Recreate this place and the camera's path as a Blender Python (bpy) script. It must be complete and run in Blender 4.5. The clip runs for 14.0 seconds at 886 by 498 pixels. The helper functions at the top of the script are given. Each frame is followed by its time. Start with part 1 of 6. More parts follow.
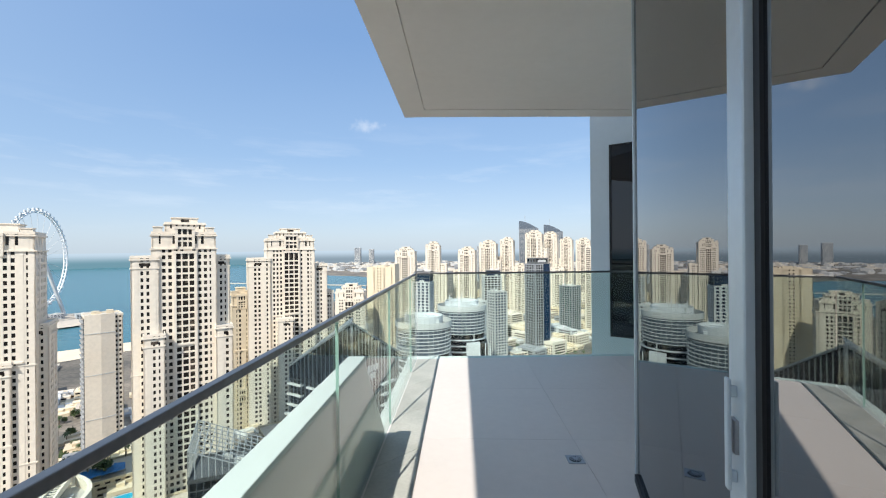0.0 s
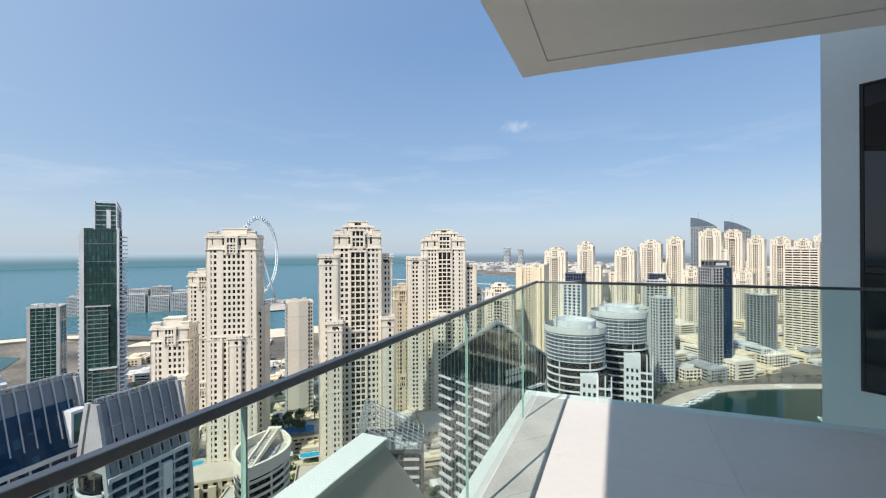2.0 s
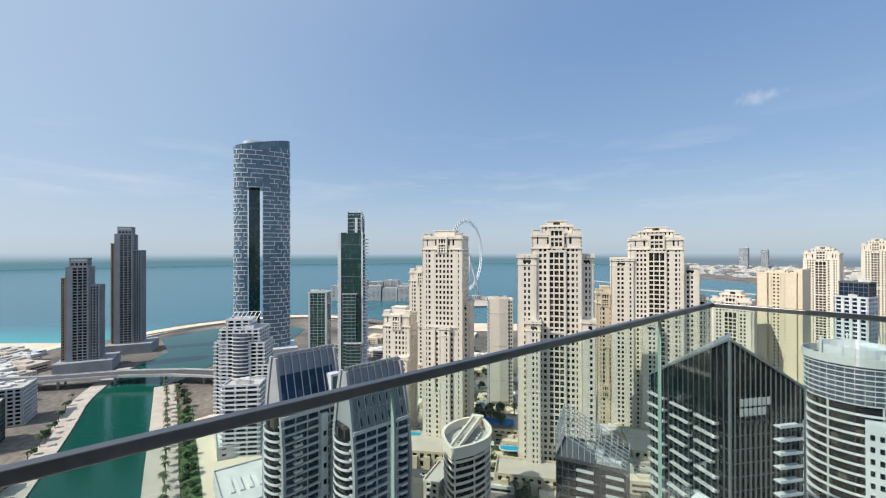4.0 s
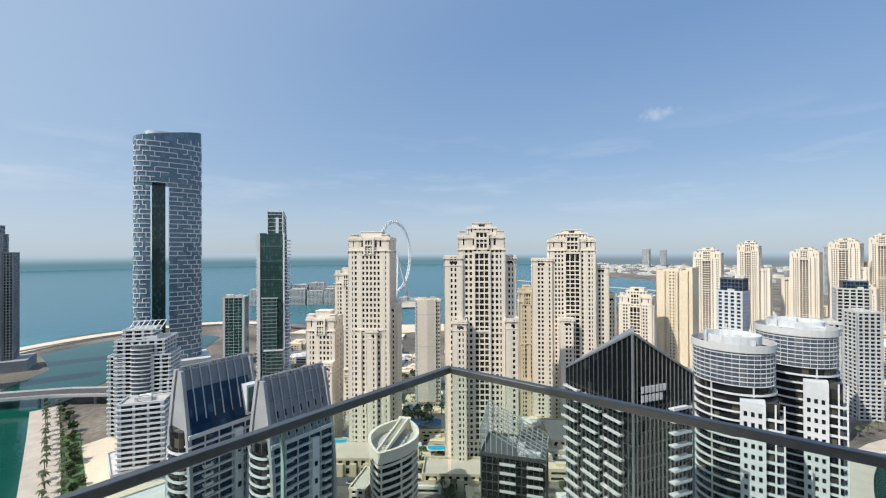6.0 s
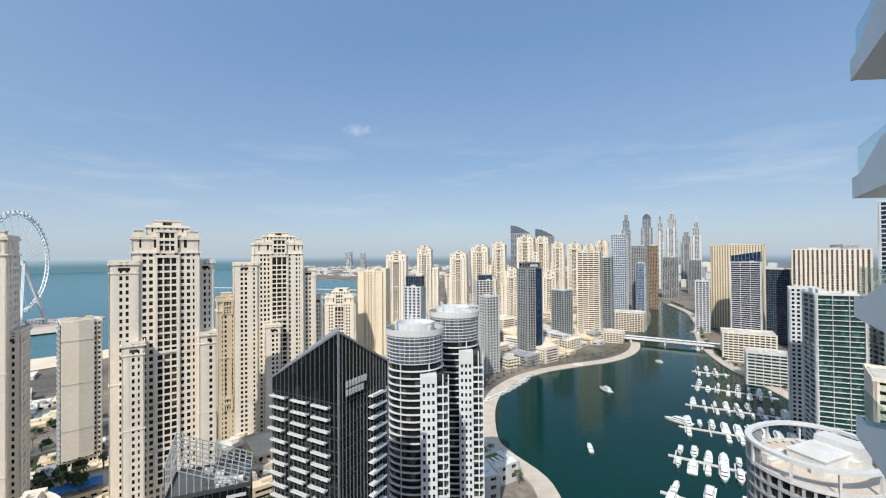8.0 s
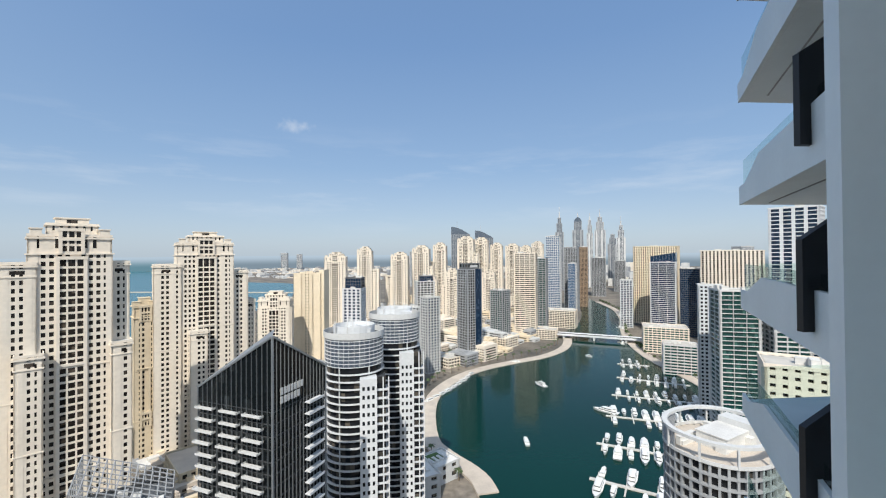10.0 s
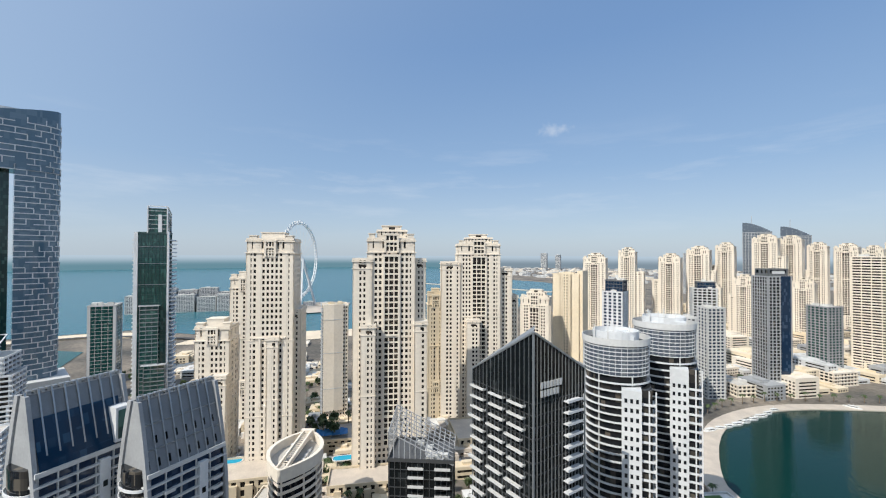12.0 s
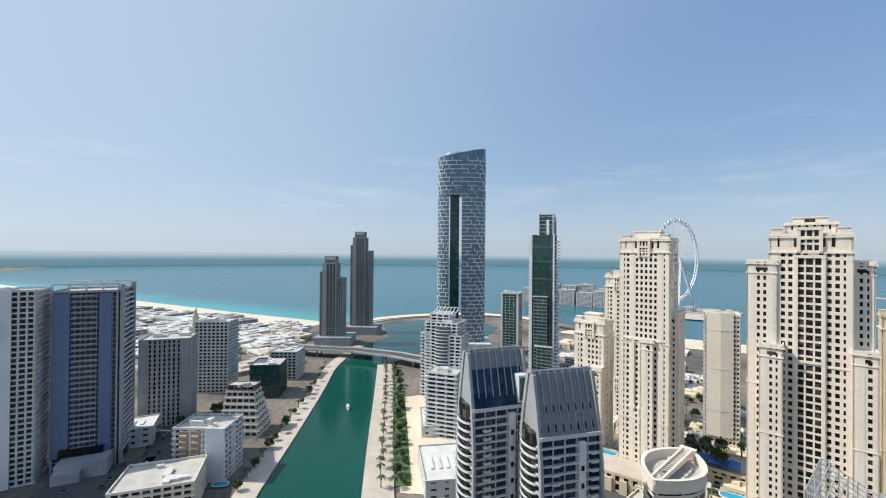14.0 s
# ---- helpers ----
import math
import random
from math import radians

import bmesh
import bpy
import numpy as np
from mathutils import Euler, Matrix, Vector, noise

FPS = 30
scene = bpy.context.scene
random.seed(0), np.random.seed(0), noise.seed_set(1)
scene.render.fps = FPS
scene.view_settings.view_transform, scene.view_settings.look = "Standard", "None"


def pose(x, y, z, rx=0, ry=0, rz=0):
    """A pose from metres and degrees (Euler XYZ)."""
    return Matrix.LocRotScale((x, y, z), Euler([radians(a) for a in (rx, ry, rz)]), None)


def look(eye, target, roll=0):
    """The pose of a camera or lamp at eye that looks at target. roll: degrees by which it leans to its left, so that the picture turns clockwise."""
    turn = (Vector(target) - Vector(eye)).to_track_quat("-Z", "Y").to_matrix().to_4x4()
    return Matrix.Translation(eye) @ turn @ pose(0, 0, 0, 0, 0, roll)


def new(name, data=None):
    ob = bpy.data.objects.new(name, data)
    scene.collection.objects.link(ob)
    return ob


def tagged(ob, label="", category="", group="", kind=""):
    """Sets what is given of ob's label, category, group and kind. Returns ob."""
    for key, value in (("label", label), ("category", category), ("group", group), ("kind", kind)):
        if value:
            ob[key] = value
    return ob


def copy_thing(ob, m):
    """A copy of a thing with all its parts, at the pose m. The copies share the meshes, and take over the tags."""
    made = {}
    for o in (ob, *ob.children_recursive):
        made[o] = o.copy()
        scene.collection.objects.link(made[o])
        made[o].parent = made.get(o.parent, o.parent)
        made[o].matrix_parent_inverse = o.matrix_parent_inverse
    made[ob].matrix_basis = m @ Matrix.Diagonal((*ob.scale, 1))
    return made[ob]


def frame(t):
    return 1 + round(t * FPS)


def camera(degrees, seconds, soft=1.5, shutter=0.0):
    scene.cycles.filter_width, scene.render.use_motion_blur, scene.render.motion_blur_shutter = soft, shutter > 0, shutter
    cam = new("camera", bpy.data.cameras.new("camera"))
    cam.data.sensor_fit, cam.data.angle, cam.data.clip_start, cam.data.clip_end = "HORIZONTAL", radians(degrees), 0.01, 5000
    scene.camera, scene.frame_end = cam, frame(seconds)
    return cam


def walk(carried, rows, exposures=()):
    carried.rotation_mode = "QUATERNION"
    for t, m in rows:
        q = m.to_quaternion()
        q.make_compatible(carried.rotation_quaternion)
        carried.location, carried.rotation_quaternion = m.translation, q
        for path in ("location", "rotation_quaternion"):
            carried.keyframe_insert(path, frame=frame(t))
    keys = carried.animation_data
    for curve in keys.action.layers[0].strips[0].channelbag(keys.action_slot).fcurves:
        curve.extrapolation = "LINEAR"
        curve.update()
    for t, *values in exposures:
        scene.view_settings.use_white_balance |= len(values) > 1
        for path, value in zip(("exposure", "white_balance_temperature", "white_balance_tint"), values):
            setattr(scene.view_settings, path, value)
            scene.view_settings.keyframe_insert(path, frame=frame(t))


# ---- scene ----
cam = camera(94.42, 14.0, soft=1.15)
PATH = [
    (0.0, pose(0.896, -0.057, 1.537, 89.95, 0.52, 0.46)),
    (0.5, pose(0.966, 0.295, 1.541, 89.98, 0.51, 0.66)),
    (1.0, pose(1.007, 0.627, 1.541, 89.99, 0.45, 1.91)),
    (1.5, pose(1.047, 0.945, 1.545, 89.94, 0.42, 10.22)),
    (2.0, pose(1.108, 1.297, 1.535, 90.10, 0.24, 21.07)),
    (2.5, pose(1.164, 1.660, 1.525, 90.08, 0.31, 30.74)),
    (3.0, pose(1.184, 2.060, 1.520, 90.12, 0.19, 36.54)),
    (3.5, pose(1.198, 2.510, 1.510, 90.22, 0.14, 42.12)),
    (3.7, pose(1.206, 2.690, 1.505, 90.20, 0.11, 44.94)),
    (4.3, pose(1.248, 3.196, 1.525, 90.25, 0.17, 50.84)),
    (5.0, pose(1.337, 3.726, 1.570, 90.30, 0.12, 52.42)),
    (5.8, pose(1.450, 4.310, 1.640, 90.37, 0.26, 42.89)),
    (6.0, pose(1.470, 4.420, 1.660, 90.33, 0.27, 38.59)),
    (6.5, pose(1.540, 4.830, 1.710, 90.34, 0.28, 27.86)),
    (7.0, pose(1.230, 5.240, 1.745, 90.26, 0.37, 19.03)),
    (7.5, pose(0.960, 5.440, 1.745, 90.44, 0.50, 8.42)),
    (8.0, pose(0.760, 5.540, 1.730, 90.52, 0.43, -0.72)),
    (8.5, pose(0.900, 5.330, 1.710, 90.53, 0.49, -4.55)),
    (8.7, pose(0.920, 5.310, 1.705, 90.68, 0.45, -5.33)),
    (9.7, pose(0.930, 5.290, 1.680, 90.62, 0.45, -9.00)),
    (10.8, pose(0.780, 5.400, 1.640, 90.57, 0.62, -5.37)),
    (11.0, pose(0.680, 5.480, 1.630, 90.66, 0.40, -1.38)),
    (11.5, pose(0.620, 5.540, 1.620, 90.78, 0.21, 12.55)),
    (12.0, pose(0.620, 5.540, 1.590, 90.78, -0.19, 26.04)),
    (12.5, pose(0.630, 5.520, 1.590, 90.65, -0.29, 39.04)),
    (13.0, pose(0.640, 5.500, 1.590, 90.63, -0.32, 51.39)),
    (13.5, pose(0.650, 5.480, 1.590, 90.55, -0.30, 63.47)),
    (14.0, pose(0.650, 5.460, 1.590, 90.43, -0.48, 74.98)),
]
walk(cam, PATH, [(0.0, 0.32), (1.0, 0.28), (2.0, 0.12), (3.0, 0.0), (14.0, 0.0)])

# ---- sky and sun ----
TO_SUN = Vector((-0.284, -0.89, 1.0)).normalized()
world = bpy.data.worlds.new("sky")
scene.world = world
world.use_nodes = True
wn, wl = world.node_tree.nodes, world.node_tree.links
wn.clear()
sky = wn.new("ShaderNodeTexSky")
sky.sky_type, sky.sun_disc = "NISHITA", False
sky.sun_elevation = math.asin(TO_SUN.z)
sky.sun_rotation = math.atan2(TO_SUN.x, TO_SUN.y)
sky.altitude, sky.air_density, sky.dust_density, sky.ozone_density = 150, 1.0, 1.2, 3.0
coord = wn.new("ShaderNodeTexCoord")
stretch = wn.new("ShaderNodeMapping")
stretch.inputs["Scale"].default_value = (2.2, 2.2, 14.0)
cirrus = wn.new("ShaderNodeTexNoise")
cirrus.inputs["Scale"].default_value, cirrus.inputs["Detail"].default_value, cirrus.inputs["Roughness"].default_value = 1.6, 7, 0.6
thin = wn.new("ShaderNodeMapRange")
thin.inputs["From Min"].default_value, thin.inputs["From Max"].default_value = 0.52, 0.78
thin.inputs["To Max"].default_value = 0.36
split = wn.new("ShaderNodeSeparateXYZ")
band = wn.new("ShaderNodeValToRGB")
band.color_ramp.elements[0].position, band.color_ramp.elements[0].color = 0.02, (0, 0, 0, 1)
band.color_ramp.elements[1].position, band.color_ramp.elements[1].color = 0.30, (0, 0, 0, 1)
mid = band.color_ramp.elements.new(0.15)
mid.color = (1, 1, 1, 1)
cloud_amount = wn.new("ShaderNodeMath")
cloud_amount.operation = "MULTIPLY"
cloud_mix = wn.new("ShaderNodeMix")
cloud_mix.data_type = "RGBA"
cloud_mix.inputs["B"].default_value = (5.4, 5.7, 6.1, 1)
haze = wn.new("ShaderNodeValToRGB")
haze.color_ramp.elements[0].position, haze.color_ramp.elements[0].color = 0.0, (0.36, 0.43, 0.50, 1)
haze.color_ramp.elements[1].position, haze.color_ramp.elements[1].color = 1.0, (0.08, 0.16, 0.34, 1)
for at, tone in ((0.07, (0.31, 0.395, 0.50, 1)), (0.20, (0.205, 0.315, 0.475, 1)), (0.45, (0.135, 0.24, 0.43, 1))):
    haze.color_ramp.elements.new(at).color = tone
brighten = wn.new("ShaderNodeVectorMath")
brighten.operation = "SCALE"
brighten.inputs["Scale"].default_value = 9.4
haze_mix = wn.new("ShaderNodeMix")
haze_mix.data_type = "RGBA"
haze_mix.inputs["Factor"].default_value = 0.8
back = wn.new("ShaderNodeBackground")
back.inputs["Strength"].default_value = 0.15
wout = wn.new("ShaderNodeOutputWorld")
wl.new(coord.outputs["Generated"], stretch.inputs["Vector"])
wl.new(stretch.outputs["Vector"], cirrus.inputs["Vector"])
wl.new(cirrus.outputs["Fac"], thin.inputs["Value"])
wl.new(coord.outputs["Generated"], split.inputs["Vector"])
wl.new(split.outputs["Z"], band.inputs["Fac"])
wl.new(thin.outputs["Result"], cloud_amount.inputs[0])
wl.new(band.outputs["Color"], cloud_amount.inputs[1])
wl.new(split.outputs["Z"], haze.inputs["Fac"])
wl.new(haze.outputs["Color"], brighten.inputs[0])
wl.new(brighten.outputs["Vector"], haze_mix.inputs["B"])
wl.new(sky.outputs["Color"], haze_mix.inputs["A"])
# the sky pales towards the sun
to_sun = wn.new("ShaderNodeVectorMath")
to_sun.operation = "DOT_PRODUCT"
to_sun.inputs[1].default_value = TO_SUN
aureole = wn.new("ShaderNodeMapRange")
aureole.interpolation_type = "SMOOTHSTEP"
aureole.inputs["From Min"].default_value, aureole.inputs["From Max"].default_value = -0.25, 1.0
aureole.inputs["To Max"].default_value = 0.72
sun_mix = wn.new("ShaderNodeMix")
sun_mix.data_type = "RGBA"
sun_mix.inputs["B"].default_value = (4.1, 4.9, 5.8, 1)
wl.new(coord.outputs["Generated"], to_sun.inputs[0])
wl.new(to_sun.outputs["Value"], aureole.inputs["Value"])
wl.new(aureole.outputs["Result"], sun_mix.inputs["Factor"])
wl.new(haze_mix.outputs["Result"], sun_mix.inputs["A"])
wl.new(sun_mix.outputs["Result"], cloud_mix.inputs["A"])
wl.new(cloud_amount.outputs["Value"], cloud_mix.inputs["Factor"])
# one small puff of cloud
puff_at = wn.new("ShaderNodeVectorMath")
puff_at.operation = "SUBTRACT"
puff_at.inputs[1].default_value = (-0.18, 0.943, 0.281)
puff_flat = wn.new("ShaderNodeVectorMath")
puff_flat.operation = "MULTIPLY"
puff_flat.inputs[1].default_value = (1.0, 1.0, 2.3)
puff_size = wn.new("ShaderNodeVectorMath")
puff_size.operation = "LENGTH"
puff_edge = wn.new("ShaderNodeTexNoise")
puff_edge.inputs["Scale"].default_value, puff_edge.inputs["Detail"].default_value = 45, 6
puff_add = wn.new("ShaderNodeMath")
puff_add.operation = "MULTIPLY_ADD"
puff_add.inputs[1].default_value = 0.075
puff = wn.new("ShaderNodeMapRange")
puff.interpolation_type = "SMOOTHSTEP"
puff.inputs["From Min"].default_value, puff.inputs["From Max"].default_value = 0.078, 0.035
puff.inputs["To Max"].default_value = 0.5
puff_mix = wn.new("ShaderNodeMix")
puff_mix.data_type = "RGBA"
puff_mix.inputs["B"].default_value = (4.6, 5.0, 5.6, 1)
wl.new(coord.outputs["Generated"], puff_at.inputs[0])
wl.new(coord.outputs["Generated"], puff_edge.inputs["Vector"])
wl.new(puff_at.outputs["Vector"], puff_flat.inputs[0])
wl.new(puff_flat.outputs["Vector"], puff_size.inputs[0])
wl.new(puff_edge.outputs["Fac"], puff_add.inputs[0])
wl.new(puff_size.outputs["Value"], puff_add.inputs[2])
wl.new(puff_add.outputs["Value"], puff.inputs["Value"])
wl.new(puff.outputs["Result"], puff_mix.inputs["Factor"])
wl.new(cloud_mix.outputs["Result"], puff_mix.inputs["A"])
wl.new(puff_mix.outputs["Result"], back.inputs["Color"])
wl.new(back.outputs["Background"], wout.inputs["Surface"])
sun = new("sun", bpy.data.lights.new("sun", "SUN"))
sun.data.energy, sun.data.angle, sun.data.color = 4.5, radians(0.53), (1.0, 0.95, 0.86)
sun.matrix_world = look(TO_SUN * 50, (0, 0, 0))

# ---- materials ----
def material(name, color, rough=0.7, metal=0.0, second=None, scale=1.0, fine=0.0, bump=0.0, bump_scale=30.0, ior=1.5, vary=0.0):
    """A surface with stains at one scale, grain at a finer one and relief."""
    m = bpy.data.materials.new(name)
    m.use_nodes = True
    n, l = m.node_tree.nodes, m.node_tree.links
    p = n["Principled BSDF"]
    p.inputs["Roughness"].default_value, p.inputs["Metallic"].default_value, p.inputs["IOR"].default_value = rough, metal, ior
    second = second or tuple(c * 0.86 for c in color)
    tc = n.new("ShaderNodeTexCoord")
    stain = n.new("ShaderNodeTexNoise")
    stain.inputs["Scale"].default_value, stain.inputs["Detail"].default_value = scale, 5
    l.new(tc.outputs["Object"], stain.inputs["Vector"])
    ramp = n.new("ShaderNodeMapRange")
    ramp.inputs["From Min"].default_value, ramp.inputs["From Max"].default_value = 0.35, 0.68
    l.new(stain.outputs["Fac"], ramp.inputs["Value"])
    mix = n.new("ShaderNodeMix")
    mix.data_type = "RGBA"
    mix.inputs["A"].default_value, mix.inputs["B"].default_value = (*color, 1), (*second, 1)
    l.new(ramp.outputs["Result"], mix.inputs["Factor"])
    out = mix.outputs["Result"]
    if fine or vary:
        grain = n.new("ShaderNodeTexNoise")
        grain.inputs["Scale"].default_value, grain.inputs["Detail"].default_value = scale * 17, 3
        l.new(tc.outputs["Object"], grain.inputs["Vector"])
        if vary:
            info = n.new("ShaderNodeObjectInfo")
            add = n.new("ShaderNodeMath")
            add.operation = "MULTIPLY_ADD"
            add.inputs[1].default_value = vary / max(fine, 0.01)
            l.new(info.outputs["Random"], add.inputs[0])
            l.new(grain.outputs["Fac"], add.inputs[2])
            src = add.outputs["Value"]
        else:
            src = grain.outputs["Fac"]
        g = n.new("ShaderNodeMapRange")
        g.inputs["From Min"].default_value, g.inputs["From Max"].default_value = 0.25, 0.75
        g.inputs["To Min"].default_value, g.inputs["To Max"].default_value = 1 - fine, 1 + fine
        g.clamp = False
        l.new(src, g.inputs["Value"])
        mul = n.new("ShaderNodeVectorMath")
        mul.operation = "SCALE"
        l.new(out, mul.inputs[0])
        l.new(g.outputs["Result"], mul.inputs["Scale"])
        out = mul.outputs["Vector"]
    l.new(out, p.inputs["Base Color"])
    if bump:
        rel = n.new("ShaderNodeTexNoise")
        rel.inputs["Scale"].default_value, rel.inputs["Detail"].default_value = bump_scale, 4
        l.new(tc.outputs["Object"], rel.inputs["Vector"])
        b = n.new("ShaderNodeBump")
        b.inputs["Strength"].default_value, b.inputs["Distance"].default_value = 1.0, bump
        l.new(rel.outputs["Fac"], b.inputs["Height"])
        l.new(b.outputs["Normal"], p.inputs["Normal"])
    return m


def glazing(name, color, light, cell=(1.9, 1.9, 3.6), rough=0.06, ior=1.9, share=0.25):
    """Dark window glass, each pane with its own blinds or darkness behind."""
    m = bpy.data.materials.new(name)
    m.use_nodes = True
    n, l = m.node_tree.nodes, m.node_tree.links
    p = n["Principled BSDF"]
    p.inputs["Roughness"].default_value, p.inputs["IOR"].default_value = rough, ior
    tc = n.new("ShaderNodeTexCoord")
    div = n.new("ShaderNodeVectorMath")
    div.operation = "DIVIDE"
    div.inputs[1].default_value = cell
    fl = n.new("ShaderNodeVectorMath")
    fl.operation = "FLOOR"
    wh = n.new("ShaderNodeTexWhiteNoise")
    l.new(tc.outputs["Object"], div.inputs[0])
    l.new(div.outputs["Vector"], fl.inputs[0])
    l.new(fl.outputs["Vector"], wh.inputs["Vector"])
    r = n.new("ShaderNodeMapRange")
    r.inputs["From Min"].default_value, r.inputs["From Max"].default_value = 1 - share, 1.0
    l.new(wh.outputs["Value"], r.inputs["Value"])
    mix = n.new("ShaderNodeMix")
    mix.data_type = "RGBA"
    mix.inputs["A"].default_value, mix.inputs["B"].default_value = (*color, 1), (*light, 1)
    l.new(r.outputs["Result"], mix.inputs["Factor"])
    l.new(mix.outputs["Result"], p.inputs["Base Color"])
    return m


def water(name, deep, shallow, scale, height, edge=None, rough=0.08):
    m = bpy.data.materials.new(name)
    m.use_nodes = True
    n, l = m.node_tree.nodes, m.node_tree.links
    p = n["Principled BSDF"]
    p.inputs["Roughness"].default_value, p.inputs["IOR"].default_value = rough, 1.22
    tc = n.new("ShaderNodeTexCoord")
    big = n.new("ShaderNodeTexNoise")
    big.inputs["Scale"].default_value, big.inputs["Detail"].default_value = 0.004, 5
    l.new(tc.outputs["Object"], big.inputs["Vector"])
    mix = n.new("ShaderNodeMix")
    mix.data_type = "RGBA"
    mix.inputs["A"].default_value, mix.inputs["B"].default_value = (*deep, 1), (*shallow, 1)
    if edge:
        # shallows follow the straight beach
        dot = n.new("ShaderNodeVectorMath")
        dot.operation = "DOT_PRODUCT"
        dot.inputs[1].default_value = edge[0]
        l.new(tc.outputs["Object"], dot.inputs[0])
        add = n.new("ShaderNodeMath")
        add.operation = "MULTIPLY_ADD"
        add.inputs[1].default_value = 160
        l.new(big.outputs["Fac"], add.inputs[0])
        l.new(dot.outputs["Value"], add.inputs[2])
        r = n.new("ShaderNodeMapRange")
        r.interpolation_type = "SMOOTHSTEP"
        r.inputs["From Min"].default_value, r.inputs["From Max"].default_value = edge[1], edge[2]
        l.new(add.outputs["Value"], r.inputs["Value"])
    else:
        r = n.new("ShaderNodeMapRange")
        r.inputs["From Min"].default_value, r.inputs["From Max"].default_value = 0.35, 0.7
        l.new(big.outputs["Fac"], r.inputs["Value"])
    l.new(r.outputs["Result"], mix.inputs["Factor"])
    l.new(mix.outputs["Result"], p.inputs["Base Color"])
    wave = n.new("ShaderNodeTexNoise")
    wave.inputs["Scale"].default_value, wave.inputs["Detail"].default_value = scale, 4
    l.new(tc.outputs["Object"], wave.inputs["Vector"])
    b = n.new("ShaderNodeBump")
    b.inputs["Distance"].default_value = height
    l.new(wave.outputs["Fac"], b.inputs["Height"])
    l.new(b.outputs["Normal"], p.inputs["Normal"])
    return m


def clear_glass(name, tint, ior):
    m = bpy.data.materials.new(name)
    m.use_nodes = True
    n, l = m.node_tree.nodes, m.node_tree.links
    n.remove(n["Principled BSDF"])
    thru = n.new("ShaderNodeBsdfTransparent")
    thru.inputs["Color"].default_value = (*tint, 1)
    gloss = n.new("ShaderNodeBsdfGlossy")
    gloss.inputs["Roughness"].default_value = 0.01
    facing = n.new("ShaderNodeLayerWeight")
    facing.inputs["Blend"].default_value = 0.5
    steep = n.new("ShaderNodeMath")
    steep.operation = "POWER"
    steep.inputs[1].default_value = 4.5
    fres = n.new("ShaderNodeMath")
    fres.operation = "MULTIPLY_ADD"
    fres.inputs[1].default_value, fres.inputs[2].default_value = 0.6, ior
    l.new(facing.outputs["Facing"], steep.inputs[0])
    l.new(steep.outputs["Value"], fres.inputs[0])
    mix = n.new("ShaderNodeMixShader")
    l.new(fres.outputs["Value"], mix.inputs["Fac"])
    l.new(thru.outputs["BSDF"], mix.inputs[1])
    l.new(gloss.outputs["BSDF"], mix.inputs[2])
    l.new(mix.outputs["Shader"], n["Material Output"].inputs["Surface"])
    return m


CREAM = material("cream_render", (0.76, 0.65, 0.49), 0.85, scale=0.03, fine=0.06, second=(0.69, 0.58, 0.42))
CREAM_PALE = material("pale_cream_render", (0.785, 0.71, 0.605), 0.85, scale=0.03, fine=0.06, second=(0.715, 0.635, 0.53))
SAND_WALL = material("sand_coloured_wall", (0.66, 0.555, 0.40), 0.85, scale=0.04, fine=0.06)
WHITE = material("white_paint", (0.70, 0.71, 0.72), 0.6, scale=0.05, fine=0.06, second=(0.58, 0.60, 0.615))
OFFWHITE = material("off_white_paint", (0.62, 0.62, 0.61), 0.7, scale=0.06, fine=0.06, second=(0.52, 0.525, 0.52))
GREY = material("grey_concrete", (0.36, 0.37, 0.38), 0.8, scale=0.06, fine=0.08, second=(0.28, 0.29, 0.30))
DARK_GREY = material("dark_grey_panel", (0.12, 0.125, 0.13), 0.5, scale=0.06, fine=0.08)
BROWN = material("brown_panel", (0.34, 0.24, 0.16), 0.7, scale=0.05, fine=0.08)
ROOF = material("roof_screed", (0.55, 0.52, 0.47), 0.9, scale=0.12, fine=0.12, second=(0.42, 0.40, 0.37))
PALE_ROOF = material("pale_roof", (0.68, 0.67, 0.64), 0.9, scale=0.12, fine=0.10, second=(0.55, 0.54, 0.52))
FIN = material("dark_metal_fin", (0.10, 0.105, 0.11), 0.4, 0.5, scale=0.3, fine=0.06)
METAL = material("grey_metal", (0.42, 0.44, 0.46), 0.35, 0.7, scale=0.3, fine=0.06)
GLASS_DARK = glazing("dark_window_glass", (0.012, 0.014, 0.017), (0.12, 0.105, 0.085), ior=1.45)
GLASS_BROWN = glazing("brown_window_glass", (0.018, 0.015, 0.013), (0.10, 0.078, 0.06), (2.0, 2.0, 3.9), ior=1.35, share=0.2)
GLASS_BLUE = glazing("blue_curtain_glass", (0.035, 0.09, 0.18), (0.07, 0.15, 0.26), ior=1.7)
GLASS_NAVY = glazing("navy_curtain_glass", (0.012, 0.028, 0.06), (0.04, 0.07, 0.12), ior=1.5)
GLASS_DEEP = glazing("deep_blue_glass", (0.008, 0.032, 0.07), (0.03, 0.08, 0.14), ior=1.32)
GLASS_GREEN = glazing("green_curtain_glass", (0.012, 0.055, 0.05), (0.05, 0.14, 0.12), ior=1.55)
GLASS_BLACK = glazing("black_curtain_glass", (0.005, 0.007, 0.008), (0.025, 0.030, 0.032), ior=1.36, share=0.15)
GLASS_SKY = glazing("pale_blue_curtain_glass", (0.085, 0.15, 0.21), (0.14, 0.21, 0.27), (4.0, 4.0, 5.6), ior=1.6, share=0.5)
GLASS_GREY = glazing("grey_blue_glass", (0.07, 0.09, 0.12), (0.16, 0.18, 0.20), ior=1.9)
